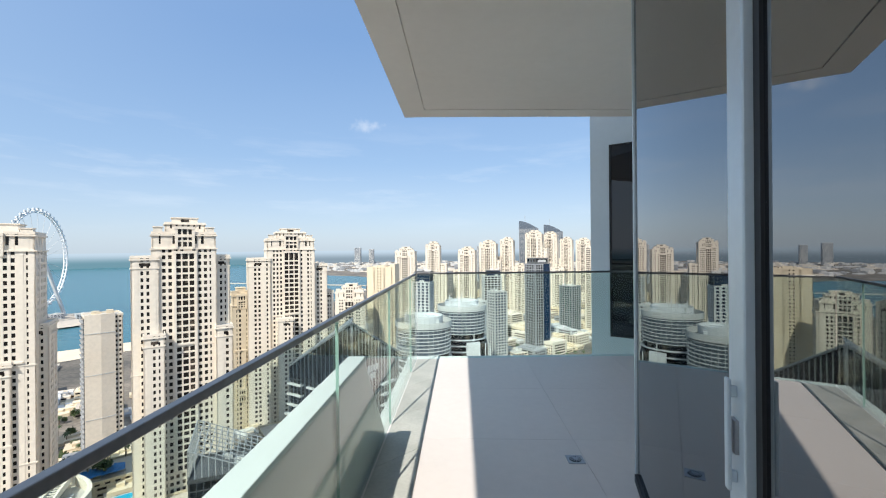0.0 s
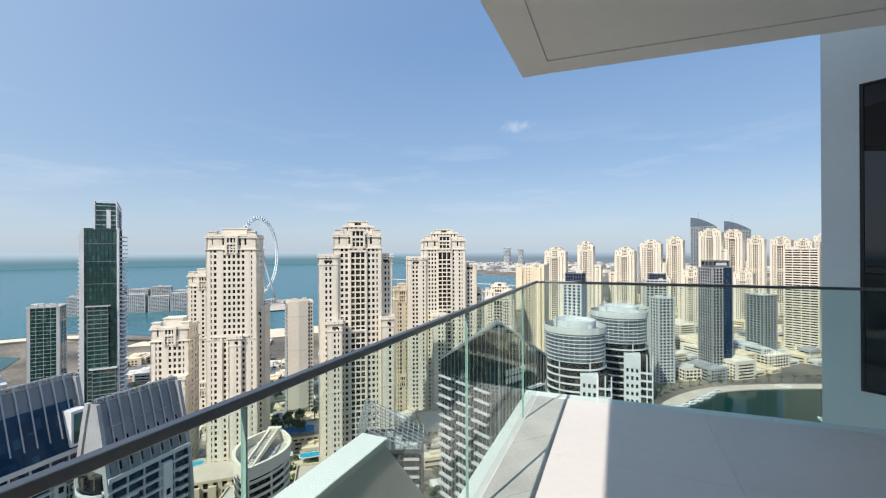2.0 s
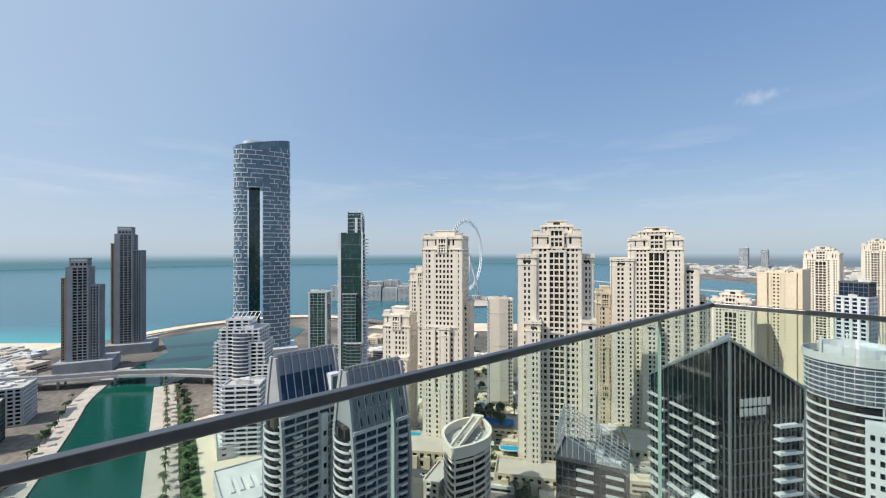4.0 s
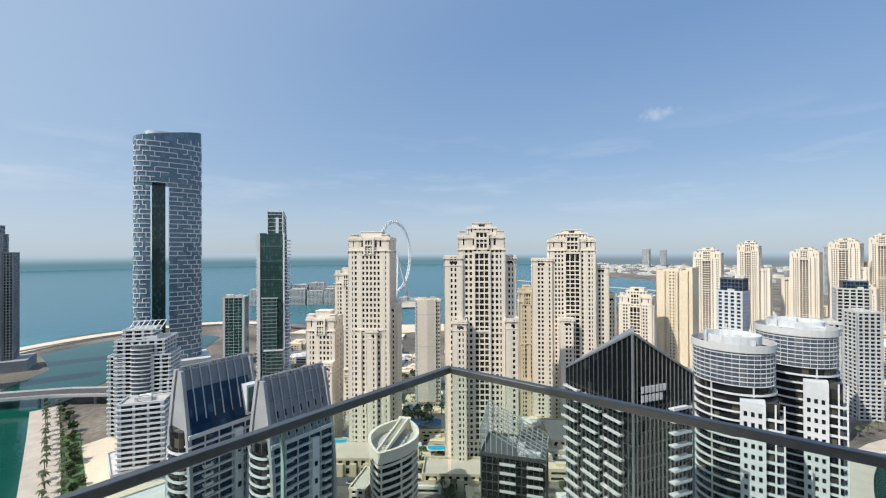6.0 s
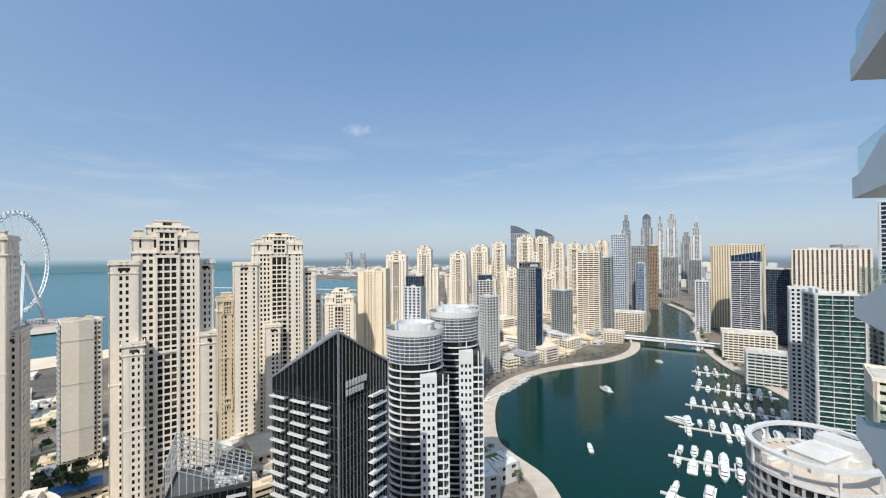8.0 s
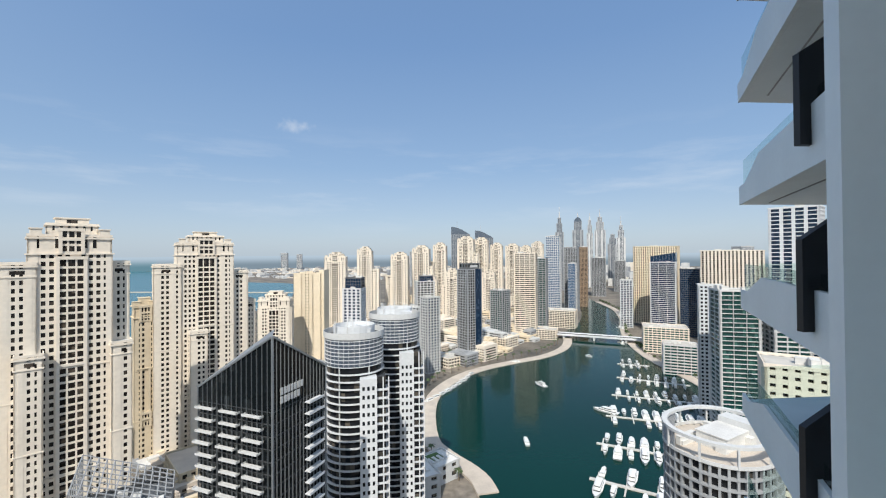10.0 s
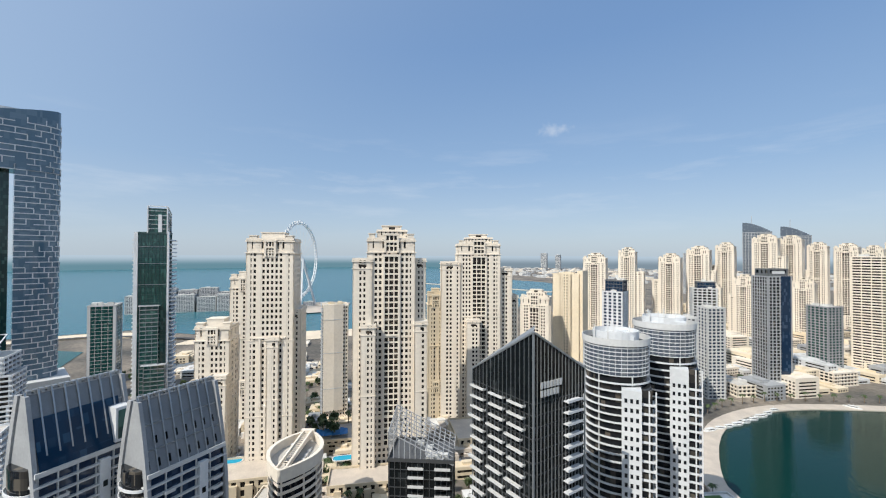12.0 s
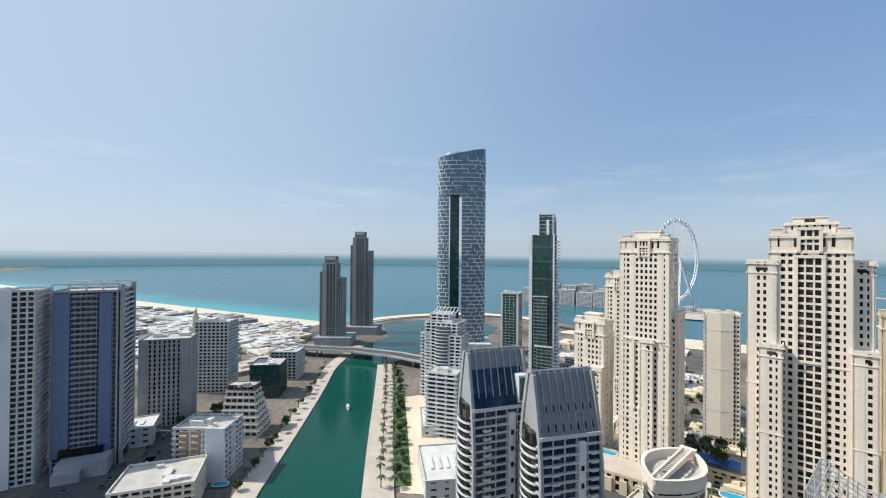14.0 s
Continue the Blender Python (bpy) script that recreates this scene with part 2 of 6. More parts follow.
SEA = water("sea_water", (0.04, 0.145, 0.18), (0.05, 0.40, 0.42), 0.05, 0.6, ((0.738, -0.675, 0.0), -800, -470), 0.25)
MARINA = water("marina_water", (0.0016, 0.025, 0.021), (0.003, 0.036, 0.029), 0.25, 0.12)
CANAL = water("canal_water", (0.004, 0.062, 0.047), (0.006, 0.078, 0.058), 0.25, 0.12)
POOL = water("pool_water", (0.02, 0.30, 0.48), (0.03, 0.36, 0.52), 0.8, 0.05)
LAND = material("city_ground", (0.24, 0.205, 0.165), 0.95, scale=0.012, fine=0.35, second=(0.075, 0.072, 0.065))
TEAL = material("dark_green_panel", (0.03, 0.075, 0.07), 0.4, scale=0.1, fine=0.1)
BEACH = material("beach_sand", (0.74, 0.63, 0.48), 0.95, scale=0.03, fine=0.08)
PAVING = material("promenade_paving", (0.56, 0.49, 0.41), 0.85, scale=0.1, fine=0.12, second=(0.46, 0.40, 0.34))
ASPHALT = material("asphalt", (0.085, 0.085, 0.088), 0.9, scale=0.06, fine=0.15)
ROAD_DECK = material("road_concrete", (0.42, 0.40, 0.38), 0.85, scale=0.05, fine=0.08)
LEAF = material("foliage", (0.07, 0.10, 0.035), 0.8, scale=0.3, fine=0.3, second=(0.045, 0.075, 0.03))
BARK = material("palm_bark", (0.20, 0.15, 0.10), 0.9, scale=1.0, fine=0.2)
LAWN = material("lawn", (0.08, 0.15, 0.05), 0.95, scale=0.2, fine=0.3)
BOAT_WHITE = material("white_hull_gloss", (0.82, 0.82, 0.80), 0.25, scale=0.2, fine=0.03)
PONTOON = material("pontoon_deck", (0.60, 0.58, 0.54), 0.85, scale=0.3, fine=0.1)
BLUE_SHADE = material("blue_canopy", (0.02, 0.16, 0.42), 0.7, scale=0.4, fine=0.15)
FLOOR = material("balcony_porcelain", (0.69, 0.63, 0.595), 0.55, scale=0.8, fine=0.025, second=(0.66, 0.605, 0.575), bump=0.0006, bump_scale=40, vary=0.015)
STONE = material("grey_stone_edge", (0.47, 0.47, 0.43), 0.6, scale=2.2, fine=0.08, second=(0.36, 0.37, 0.34), bump=0.001, vary=0.03)
UPSTAND = material("grey_render_upstand", (0.70, 0.66, 0.64), 0.8, scale=1.2, fine=0.04, second=(0.63, 0.60, 0.58), bump=0.001, bump_scale=60)
COPING = material("white_coping", (0.80, 0.81, 0.79), 0.6, scale=1.5, fine=0.03, second=(0.74, 0.76, 0.74))
SOFFIT = material("painted_soffit", (0.88, 0.85, 0.80), 0.8, scale=0.5, fine=0.015, second=(0.85, 0.82, 0.77), bump=0.0008, bump_scale=70)
FRAME = material("pale_aluminium", (0.60, 0.66, 0.70), 0.4, 0.25, scale=1.5, fine=0.03)
WALL = material("pale_grey_cladding", (0.66, 0.72, 0.75), 0.5, scale=0.6, fine=0.02, second=(0.61, 0.67, 0.70))
GASKET = material("black_gasket", (0.012, 0.012, 0.014), 0.5, scale=3)
RAIL = material("brushed_steel_rail", (0.24, 0.235, 0.23), 0.36, 0.9, scale=3, fine=0.08)
STEEL = material("drain_steel", (0.45, 0.45, 0.46), 0.4, 0.9, scale=20, fine=0.1)
GLASS_EDGE = material("green_glass_edge", (0.30, 0.46, 0.41), 0.15, scale=2)
RAIL_GLASS = clear_glass("green_tinted_glass", (0.88, 0.945, 0.92), 0.025)
TINTED = material("solar_glass", (0.006, 0.007, 0.010), 0.012, scale=0.5, ior=3.3)
DARK_PANE = material("dark_window_pane", (0.004, 0.006, 0.012), 0.015, scale=0.5, ior=1.55)
SAIL = material("grey_roof_panel", (0.21, 0.225, 0.24), 0.5, 0.1, scale=0.2, fine=0.08)
SLATE_BLUE = material("slate_blue_panel", (0.11, 0.175, 0.30), 0.25, scale=0.05, fine=0.06, ior=1.6)
ROOM_GLOOM = material("painted_room_gloom", (0.03, 0.03, 0.032), 0.8, scale=0.5)


# ---- building blocks ----
class Shape:
    """Collects boxes and prisms for one mesh."""

    def __init__(self):
        self.v, self.f = [], []

    def prism(self, pts, z0, z1, top=None):
        """Upright prism over a plan that runs anticlockwise; top gives each corner its own height."""
        k, n = len(self.v), len(pts)
        self.v += [(x, y, z0) for x, y in pts]
        self.v += [(x, y, top[i] if top else z1) for i, (x, y) in enumerate(pts)]
        self.f.append(tuple(k + i for i in reversed(range(n))))
        self.f.append(tuple(k + n + i for i in range(n)))
        self.f += [(k + i, k + (i + 1) % n, k + n + (i + 1) % n, k + n + i) for i in range(n)]
        return self

    def box(self, x0, x1, y0, y1, z0, z1):
        return self.prism([(x0, y0), (x1, y0), (x1, y1), (x0, y1)], z0, z1)

    def band(self, outer, inner, z0, z1):
        """A closed ring between two plans."""
        k, n = len(self.v), len(outer)
        for pts, z in ((outer, z0), (outer, z1), (inner, z1), (inner, z0)):
            self.v += [(x, y, z) for x, y in pts]
        for r in range(4):
            a, b = k + r * n, k + (r + 1) % 4 * n
            self.f += [(a + i, a + (i + 1) % n, b + (i + 1) % n, b + i) for i in range(n)]
        return self

    def wall(self, c, e, half, d0, d1, z0, z1):
        """A box along direction e round c, from d0 to d1 outwards."""
        n = (e[1], -e[0])
        p = [(c[0] + e[0] * s + n[0] * d, c[1] + e[1] * s + n[1] * d) for s, d in ((-half, d1), (half, d1), (half, d0), (-half, d0))]
        return self.prism(p, z0, z1)

    def beam(self, a, b, r):
        """A square bar between two points."""
        a, b = Vector(a), Vector(b)
        t = (b - a).normalized()
        s = t.cross(Vector((0, 0, 1)) if abs(t.z) < 0.95 else Vector((1, 0, 0))).normalized()
        u = s.cross(t)
        k = len(self.v)
        for p in (a, b):
            self.v += [tuple(p + s * r * i + u * r * j) for i, j in ((-1, -1), (1, -1), (1, 1), (-1, 1))]
        self.f += [(k + 3, k + 2, k + 1, k), (k + 4, k + 5, k + 6, k + 7)]
        self.f += [(k + i, k + (i + 1) % 4, k + 4 + (i + 1) % 4, k + 4 + i) for i in range(4)]
        return self

    def face(self, *pts):
        k = len(self.v)
        self.v += pts
        self.f.append(tuple(range(k, k + len(pts))))
        return self

    def mesh(self, name, mat):
        me = bpy.data.meshes.new(name)
        me.from_pydata(self.v, [], self.f)
        me.materials.append(mat)
        me.update()
        return me


def part(name, shape, mat, parent, label="", kind="", bevel=0.0):
    ob = new(name, shape.mesh(name, mat) if isinstance(shape, Shape) else shape)
    ob.parent = parent
    if bevel:
        b = ob.modifiers.new("edge", "BEVEL")
        b.width, b.segments, b.limit_method = bevel, 2, "ANGLE"
    return tagged(ob, label=label, kind=kind)


def thing(name, m, label, category, group="", kind=""):
    ob = new(name)
    ob.matrix_world = m
    return tagged(ob, label, category, group, kind)


def rect(w, d, x=0.0, y=0.0):
    return lambda o: [(x - w / 2 - o, y - d / 2 - o), (x + w / 2 + o, y - d / 2 - o), (x + w / 2 + o, y + d / 2 + o), (x - w / 2 - o, y + d / 2 + o)]


def oval(a, b, n=28, x=0.0, y=0.0, power=1.0):
    def at(o):
        out = []
        for i in range(n):
            c, s = math.cos(2 * math.pi * i / n), math.sin(2 * math.pi * i / n)
            out.append((x + (a + o) * math.copysign(abs(c) ** power, c), y + (b + o) * math.copysign(abs(s) ** power, s)))
        return out
    return at


def edges(pts):
    for i, p in enumerate(pts):
        q = pts[(i + 1) % len(pts)]
        d = math.hypot(q[0] - p[0], q[1] - p[1])
        if d > 0.01:
            yield p, q, d, ((q[0] - p[0]) / d, (q[1] - p[1]) / d)


def clad(parent, plan, z0, z1, wall, glass, floor=3.9, sp=1.75, proud=0.45, bay=4.0, pier=2.0, solid=(), corner=1.4, slab_out=0.0, cap=1.2, roof=ROOF, pilaster=0.0):
    """A block of storeys: glazing behind a grid of piers and spandrels, with a parapet and a roof."""
    part("glazing", Shape().prism(plan(-proud), z0, z1 - 0.2), glass, parent)
    s = Shape()
    k = max(1, round((z1 - z0) / floor))
    h = (z1 - z0) / k
    for i in range(k):
        s.prism(plan(slab_out - 0.06), z0 + i * h, z0 + i * h + sp)
    if bay:
        for p, q, d, e in edges(plan(0)):
            n = max(1, round((d - corner) / bay))
            step = (d - corner) / n
            for j in range(n + 1):
                c = corner / 2 + j * step
                half = corner / 2 if j in (0, n) else pier / 2
                s.wall((p[0] + e[0] * c, p[1] + e[1] * c), e, half, -proud - 0.1, pilaster * (j % 2), z0, z1)
            for j in range(n):
                if solid and j % solid[0] in solid[1:]:
                    c = corner / 2 + (j + 0.5) * step
                    s.wall((p[0] + e[0] * c, p[1] + e[1] * c), e, step / 2 - pier * 0.2, -proud - 0.1, 0.12, z0, z1)
    part("wall", s, wall, parent, kind="stuff")
    top = part("roof", Shape().prism(plan(0.05), z1 - 0.25, z1), roof, parent)
    if cap:
        part("parapet", Shape().band(plan(0.25), plan(-0.25), z1 - 0.3, z1 + cap), wall, top)
    return top


def cornice(parent, plan, z, out, h, mat):
    part("cornice", Shape().prism(plan(out), z, z + h), mat, parent)


def plant(parent, rng, w, d, z, n, mat=PALE_ROOF, x=0.0, y=0.0):
    """Lift houses, tanks and cooling units on a roof."""
    for i in range(n):
        a, b, h = rng.uniform(1.5, w * 0.22 + 1.6), rng.uniform(1.5, d * 0.22 + 1.6), rng.uniform(1.0, 3.4)
        px, py = x + rng.uniform(-w * 0.34, w * 0.34), y + rng.uniform(-d * 0.34, d * 0.34)
        s = Shape().box(px - a / 2, px + a / 2, py - b / 2, py + b / 2, z, z + h)
        s.box(px - a / 2 - 0.12, px + a / 2 + 0.12, py - b / 2 - 0.12, py + b / 2 + 0.12, z + h, z + h + 0.2)
        part("roof_unit", s, mat, parent)


def site(name, x, y, rot, label, category, z=-150.0, group=""):
    return thing(name, pose(x, y, z, 0, 0, rot), label, category, group)


G = -150.0

# ---- the balcony ----
BALCONY = pose(0.44, 5.71, 0, 0, 0, -2.03)
CEIL = 3.42
STOREY = 3.85
SKEW = 0.06


def setting(name, shape, mat, label, category, bevel=0.0):
    ob = new(name, shape.mesh(name, mat))
    ob.matrix_world = BALCONY
    if bevel:
        b = ob.modifiers.new("edge", "BEVEL")
        b.width, b.segments, b.limit_method = bevel, 2, "ANGLE"
    return tagged(ob, label, category, kind="structure")


floor = setting("floor", Shape().prism([(-0.02, -9.0), (5.2, -9.0), (5.2, 0.29), (-0.02, -0.02)], -0.30, -0.012), UPSTAND, "pale porcelain balcony floor with a grey stone edge", "floor")
ceiling = Shape().prism([(0.195, -9.0), (5.2, -9.0), (5.2, 0.085), (0.195, -0.215)], CEIL, CEIL + 0.43)
ceiling.box(-0.125, 0.18, -9.0, 0.094, CEIL - 0.004, CEIL + 0.43)
ceiling.prism([(0.18, -0.20), (5.2, 0.10), (5.2, 0.40), (0.18, 0.094)], CEIL - 0.004, CEIL + 0.43)
ceiling.box(0.17, 0.20, -9.0, -0.2, CEIL + 0.02, CEIL + 0.4)
setting("ceiling", ceiling, SOFFIT, "white painted soffit with a grooved border", "ceiling")

# white upstand outside the glass: high, with a sloping end, then a low kerb
up = Shape()
for y0, y1, za, zb in ((-9.0, -3.05, 0.80, 0.80),):
    up.prism([(-0.085, y0), (0.012, y0), (0.012, y1), (-0.085, y1)], -0.4, 0, top=[za, za, zb, zb])
up.prism([(-0.085, -3.05), (0.012, -3.05), (0.012, -2.36), (-0.085, -2.36)], -0.4, 0, top=[0.80, 0.80, 0.03, 0.03])
wall_low = setting("wall_west", up, UPSTAND, "grey rendered upstand with a sloping end", "wall")
cop = Shape().box(-0.095, 0.02, -9.0, -3.04, 0.80, 0.825)
setting("coping", cop, COPING, "white painted coping of the upstand", "coping", 0.004)
kerb = Shape().box(-0.11, -0.01, -2.36, 0.16, -0.30, -0.02)
kerb.prism([(-0.01, 0.02), (5.0, 0.32), (5.0, 0.46), (-0.01, 0.16)], -0.30, -0.02)
setting("kerb", kerb, COPING, "low white kerb outside the glass", "kerb", 0.006)

# door wall, turned sixteen degrees: fixed pane, stile, sliding leaf
DOOR = pose(2.141, 2.653, 0, 0, 0, -15.23)
WING = pose(3.693, 6.994, 0, 0, 0, -34.03)


def plain(name, shape, mat, label, m):
    ob = new(name, shape.mesh(name, mat))
    ob.matrix_world = m
    return tagged(ob, label, "wall", kind="structure")


# room wall hidden behind opaque panes; indoor darkness set in its colour
plain("wall_room", Shape().box(0.06, 0.20, -6.1, -0.03, 0, CEIL), ROOM_GLOOM, "unseen room wall with indoor gloom in its colour", DOOR)
plain("wall_return", Shape().box(0.06, 3.6, -0.03, 0.0, 0, CEIL), WALL, "pale grey cladding return wall", DOOR)
plain("wall_east", Shape().box(4.9, 5.2, -5.0, 0.1, 0, CEIL), WALL, "pale grey cladding wall", BALCONY)
plain("wall_back", Shape().box(-0.17, 2.4, -9.25, -9.0, -0.3, CEIL), WALL, "pale grey cladding end wall", BALCONY)
window = thing("window_1", DOOR, "fixed pane of dark reflecting solar glass", "window", kind="structure")
part("pane", Shape().box(0.0, 0.03, -1.572, -0.02, 0.05, CEIL - 0.01), TINTED, window)
part("window_frame", Shape().box(-0.012, 0.04, -0.02, 0.012, 0.0, CEIL - 0.002), FRAME, window, "slim pale aluminium corner trim", bevel=0.003)
part("sill", Shape().box(-0.02, 0.04, -1.572, -0.02, 0.0, 0.05), GASKET, window, "black sill channel")
door = thing("door_1", DOOR, "sliding balcony door with dark solar glass and pale frame", "door", kind="structure")
part("stile", Shape().box(-0.03, 0.05, -1.7125, -1.612, 0.02, CEIL - 0.002), FRAME, door, bevel=0.005)
part("jamb", Shape().box(-0.012, 0.05, -1.608, -1.572, 0.0, CEIL - 0.002), FRAME, door, bevel=0.003)
part("gasket", Shape().box(-0.005, 0.05, -1.748, -1.7145, 0.02, CEIL - 0.002), GASKET, door)
part("pane", Shape().box(0.004, 0.03, -6.1, -1.749, 0.05, CEIL - 0.01), TINTED, door)
part("track", Shape().box(-0.04, 0.05, -6.1, -1.572, 0.0, 0.018), FRAME, door, "aluminium floor track")
handle = Shape().box(-0.055, -0.045, -1.675, -1.650, 0.88, 1.18)
handle.box(-0.046, -0.03, -1.67, -1.655, 0.90, 0.93).box(-0.046, -0.03, -1.67, -1.655, 1.13, 1.16)
pull = part("handle", handle, FRAME, door, "slim pull handle in pale aluminium", bevel=0.003)
part("lock", Shape().box(-0.04, -0.03, -1.68, -1.645, 0.98, 1.07), STEEL, pull, "steel lock plate")

# wing wall with the neighbouring dark window
wing = Shape().box(-0.31, 0.0, 0.0, 0.2, -40.0, CEIL + 8)
wing.box(0.0, 3.2, 0.0, 0.2, CEIL - 0.13, CEIL + 8).box(0.0, 3.2, 0.0, 0.2, -40.0, 0.005).box(2.3, 3.2, 0.0, 0.2, 0.005, CEIL - 0.13)
plain("wall_wing", wing, WALL, "pale blue-grey panel wall with a dark window", WING)
window_2 = thing("window_2", WING, "dark reflecting window in the wing wall", "window", kind="structure")
part("pane", Shape().box(0.0, 2.3, 0.03, 0.06, 0.005, CEIL - 0.13), DARK_PANE, window_2)
part("window_frame", Shape().box(0.0, 0.03, 0.01, 0.04, 0.005, CEIL - 0.13).box(0.03, 2.3, 0.01, 0.04, 0.005, 0.03).box(0.03, 2.3, 0.01, 0.04, CEIL - 0.15, CEIL - 0.13), GASKET, window_2)

# glass balustrade with a steel top rail
balustrade = thing("balustrade", BALCONY, "clear glass balustrade with a brushed steel top rail", "railing")


def pane(x0, x1, y0, y1, z0, z1):
    ob = part("glass_panel", Shape().box(x0, x1, y0, y1, z0, z1), RAIL_GLASS, balustrade)
    ob.visible_shadow = False


for i, y in enumerate((-8.24, -6.74, -5.22, -3.70, -2.19, -0.70)):
    y1 = (-6.74, -5.22, -3.70, -2.19, -0.70, -0.012)[i]
    pane(0.022, 0.036, y + 0.006, y1 - 0.006, 0.0 if y > -2.3 else 0.02, 1.175)
    part("glass_edge", Shape().box(0.021, 0.037, y + 0.001, y + 0.006, 0.02, 1.175), GLASS_EDGE, balustrade, "pale green polished glass edge")
for x0, x1 in ((0.04, 0.62), (0.632, 2.10), (2.112, 3.60), (3.612, 4.75)):
    ob = part("glass_panel", Shape().wall(((x0 + x1) / 2, SKEW * (x0 + x1) / 2), (math.cos(math.atan(SKEW)), math.sin(math.atan(SKEW))), (x1 - x0) / 2, -0.007, 0.007, -0.01, 1.18), RAIL_GLASS, balustrade)
    ob.visible_shadow = False


def tube(name, a, b, w, h):
    s = Shape()
    s.beam(a, b, 0.0125)
    return part(name, s, RAIL, balustrade, bevel=0.003)


tube("top_rail", (0.028, -9.0, 1.19), (0.028, 0.014, 1.19), 0.05, 0.05)
tube("top_rail", (0.042, 0.003, 1.19), (4.75, SKEW * 4.75, 1.19), 0.05, 0.05)

drain = thing("floor_drain", BALCONY @ pose(1.475, -2.74, 0.0), "square steel floor drain with a round grate", "drain")
part("plate", Shape().box(-0.06, 0.06, -0.06, 0.06, -0.002, 0.004), STEEL, drain, bevel=0.002)
grate = Shape().prism(oval(0.042, 0.042, 20)(0), 0.004, 0.006)
part("grate", grate, GASKET, drain)
for k in range(6):
    a = k * math.pi / 6
    part("bar", Shape().beam((-0.04 * math.cos(a), -0.04 * math.sin(a), 0.007), (0.04 * math.cos(a), 0.04 * math.sin(a), 0.007), 0.003), STEEL, drain)

# storeys of the same tower: slabs above and below, the wing's balconies further along
own = site("residential_tower", 0, 0, 0, "white residential tower that carries the balcony", "building", -150)
own.matrix_world = BALCONY @ pose(0, 0, G)
body = Shape().box(2.4, 20, -30, -9.3, 0, 150 + 30).box(5.25, 20, -9.3, -0.6, 0, 150 + 30)
part("body", body, WALL, own)
for k in range(-6, 7):
    if k in (0, 1):
        continue
    z = 150 + k * STOREY
    part("slab", Shape().prism([(-0.17, -9.2), (5.2, -9.2), (5.2, 0.44), (-0.17, 0.16)], z - 0.43, z), WALL, own)


def wing_balcony(k):
    """A wedge-shaped balcony of the next flat, one storey each."""
    z = k * STOREY
    b = thing("wing_balcony", pose(0, 0, z), "white wedge-shaped balcony with clear glass rail", "balcony", "balconies of the wing")
    tip, near, rear = (14.4, 18.7), (7.0, 8.45), (24.4, 17.9)
    body_near = (10.6, 8.3)
    part("slab", Shape().prism([near, body_near, rear, tip], -0.45, 0.0), WALL, b, bevel=0.02)
    e = Vector((near[0] - tip[0], near[1] - tip[1])).normalized()
    n = (e.y, -e.x)
    # upstand along the edge, sloping down to a low kerb at the tip
    def along(u, o):
        return (tip[0] + e.x * u + n[0] * o, tip[1] + e.y * u + n[1] * o)
    up_wall = Shape()
    for u0, u1, h0, h1 in ((0.0, 1.0, 0.22, 0.22), (1.0, 3.2, 0.22, 0.85), (3.2, 12.4, 0.85, 0.85)):
        up_wall.prism([along(u0, 0.0), along(u1, 0.0), along(u1, 0.10), along(u0, 0.10)], -0.45, 0, top=[h0, h1, h1, h0])
    part("upstand", up_wall, WALL, b, "white rendered upstand with a sloping end")
    part("soffit_edge", Shape().prism([along(0.4, -0.75), along(12.2, -0.75), along(12.2, -0.70), along(0.4, -0.70)], -0.47, -0.45), GREY, b)
    for j in range(6):
        p0 = (tip[0] + e.x * (0.1 + 1.9 * j), tip[1] + e.y * (0.1 + 1.9 * j))
        c = (p0[0] + e.x * 0.94, p0[1] + e.y * 0.94)
        g = part("glass_panel", Shape().wall(c, e, 0.935, -0.03, -0.016, 0.0, 1.19), RAIL_GLASS, b)
        g.visible_shadow = False
    c = ((tip[0] + rear[0]) / 2, (tip[1] + rear[1]) / 2)
    r = Vector((tip[0] - rear[0], tip[1] - rear[1])).normalized()
    g = part("glass_panel", Shape().wall(c, r, 4.4, -0.03, -0.016, 0.0, 1.19), RAIL_GLASS, b)
    g.visible_shadow = False
    # dark screen with a raked top beside the flat
    s = Shape().prism([(9.5, 12.45), (11.9, 12.2), (11.92, 12.35), (9.52, 12.6)], 0.0, 0, top=[1.9, 3.4, 3.4, 1.9])
    part("screen", s, GASKET, b, "black glass privacy screen with a raked top")
    part("flat_wall", Shape().prism([(12.0, 10.2), (23.2, 17.6), (23.0, 17.7), (11.8, 10.3)], 0.0, STOREY - 0.46), TINTED, b)
    return b


for k in (-3, -2, -1, 0, 1, 2, 3):
    wing_balcony(k)

# floor slabs and edge stones
tile_w, gap = 1.2, 0.002
for ix in range(4):
    for iy in range(8):
        x0 = 0.345 + ix * tile_w
        x1 = min(x0 + tile_w, 4.9)
        y1 = -0.03 - iy * 1.2
        y0 = max(y1 - 1.2, -9.0)
        if x0 > 1.6 and y1 < -4.2:
            continue
        a = gap / 2
        ya, yb = (y1 + SKEW * x0, y1 + SKEW * x1) if iy == 0 else (y1, y1)
        part("tile", Shape().prism([(x0 + a, y0 + a), (x1 - a, y0 + a), (x1 - a, yb - a), (x0 + a, ya - a)], -0.012, 0.0), FLOOR, floor)
for iy in range(10):
    y1, y0 = -0.03 - iy * 0.85, -0.03 - (iy + 1) * 0.85
    far_corner = y1 if iy == 0 else y1 - 0.304
    part("edge_stone", Shape().prism([(0.04, y0 - 0.30), (0.338, y0 + 0.004), (0.338, y1), (0.04, far_corner)], -0.012, -0.001), STONE, floor)

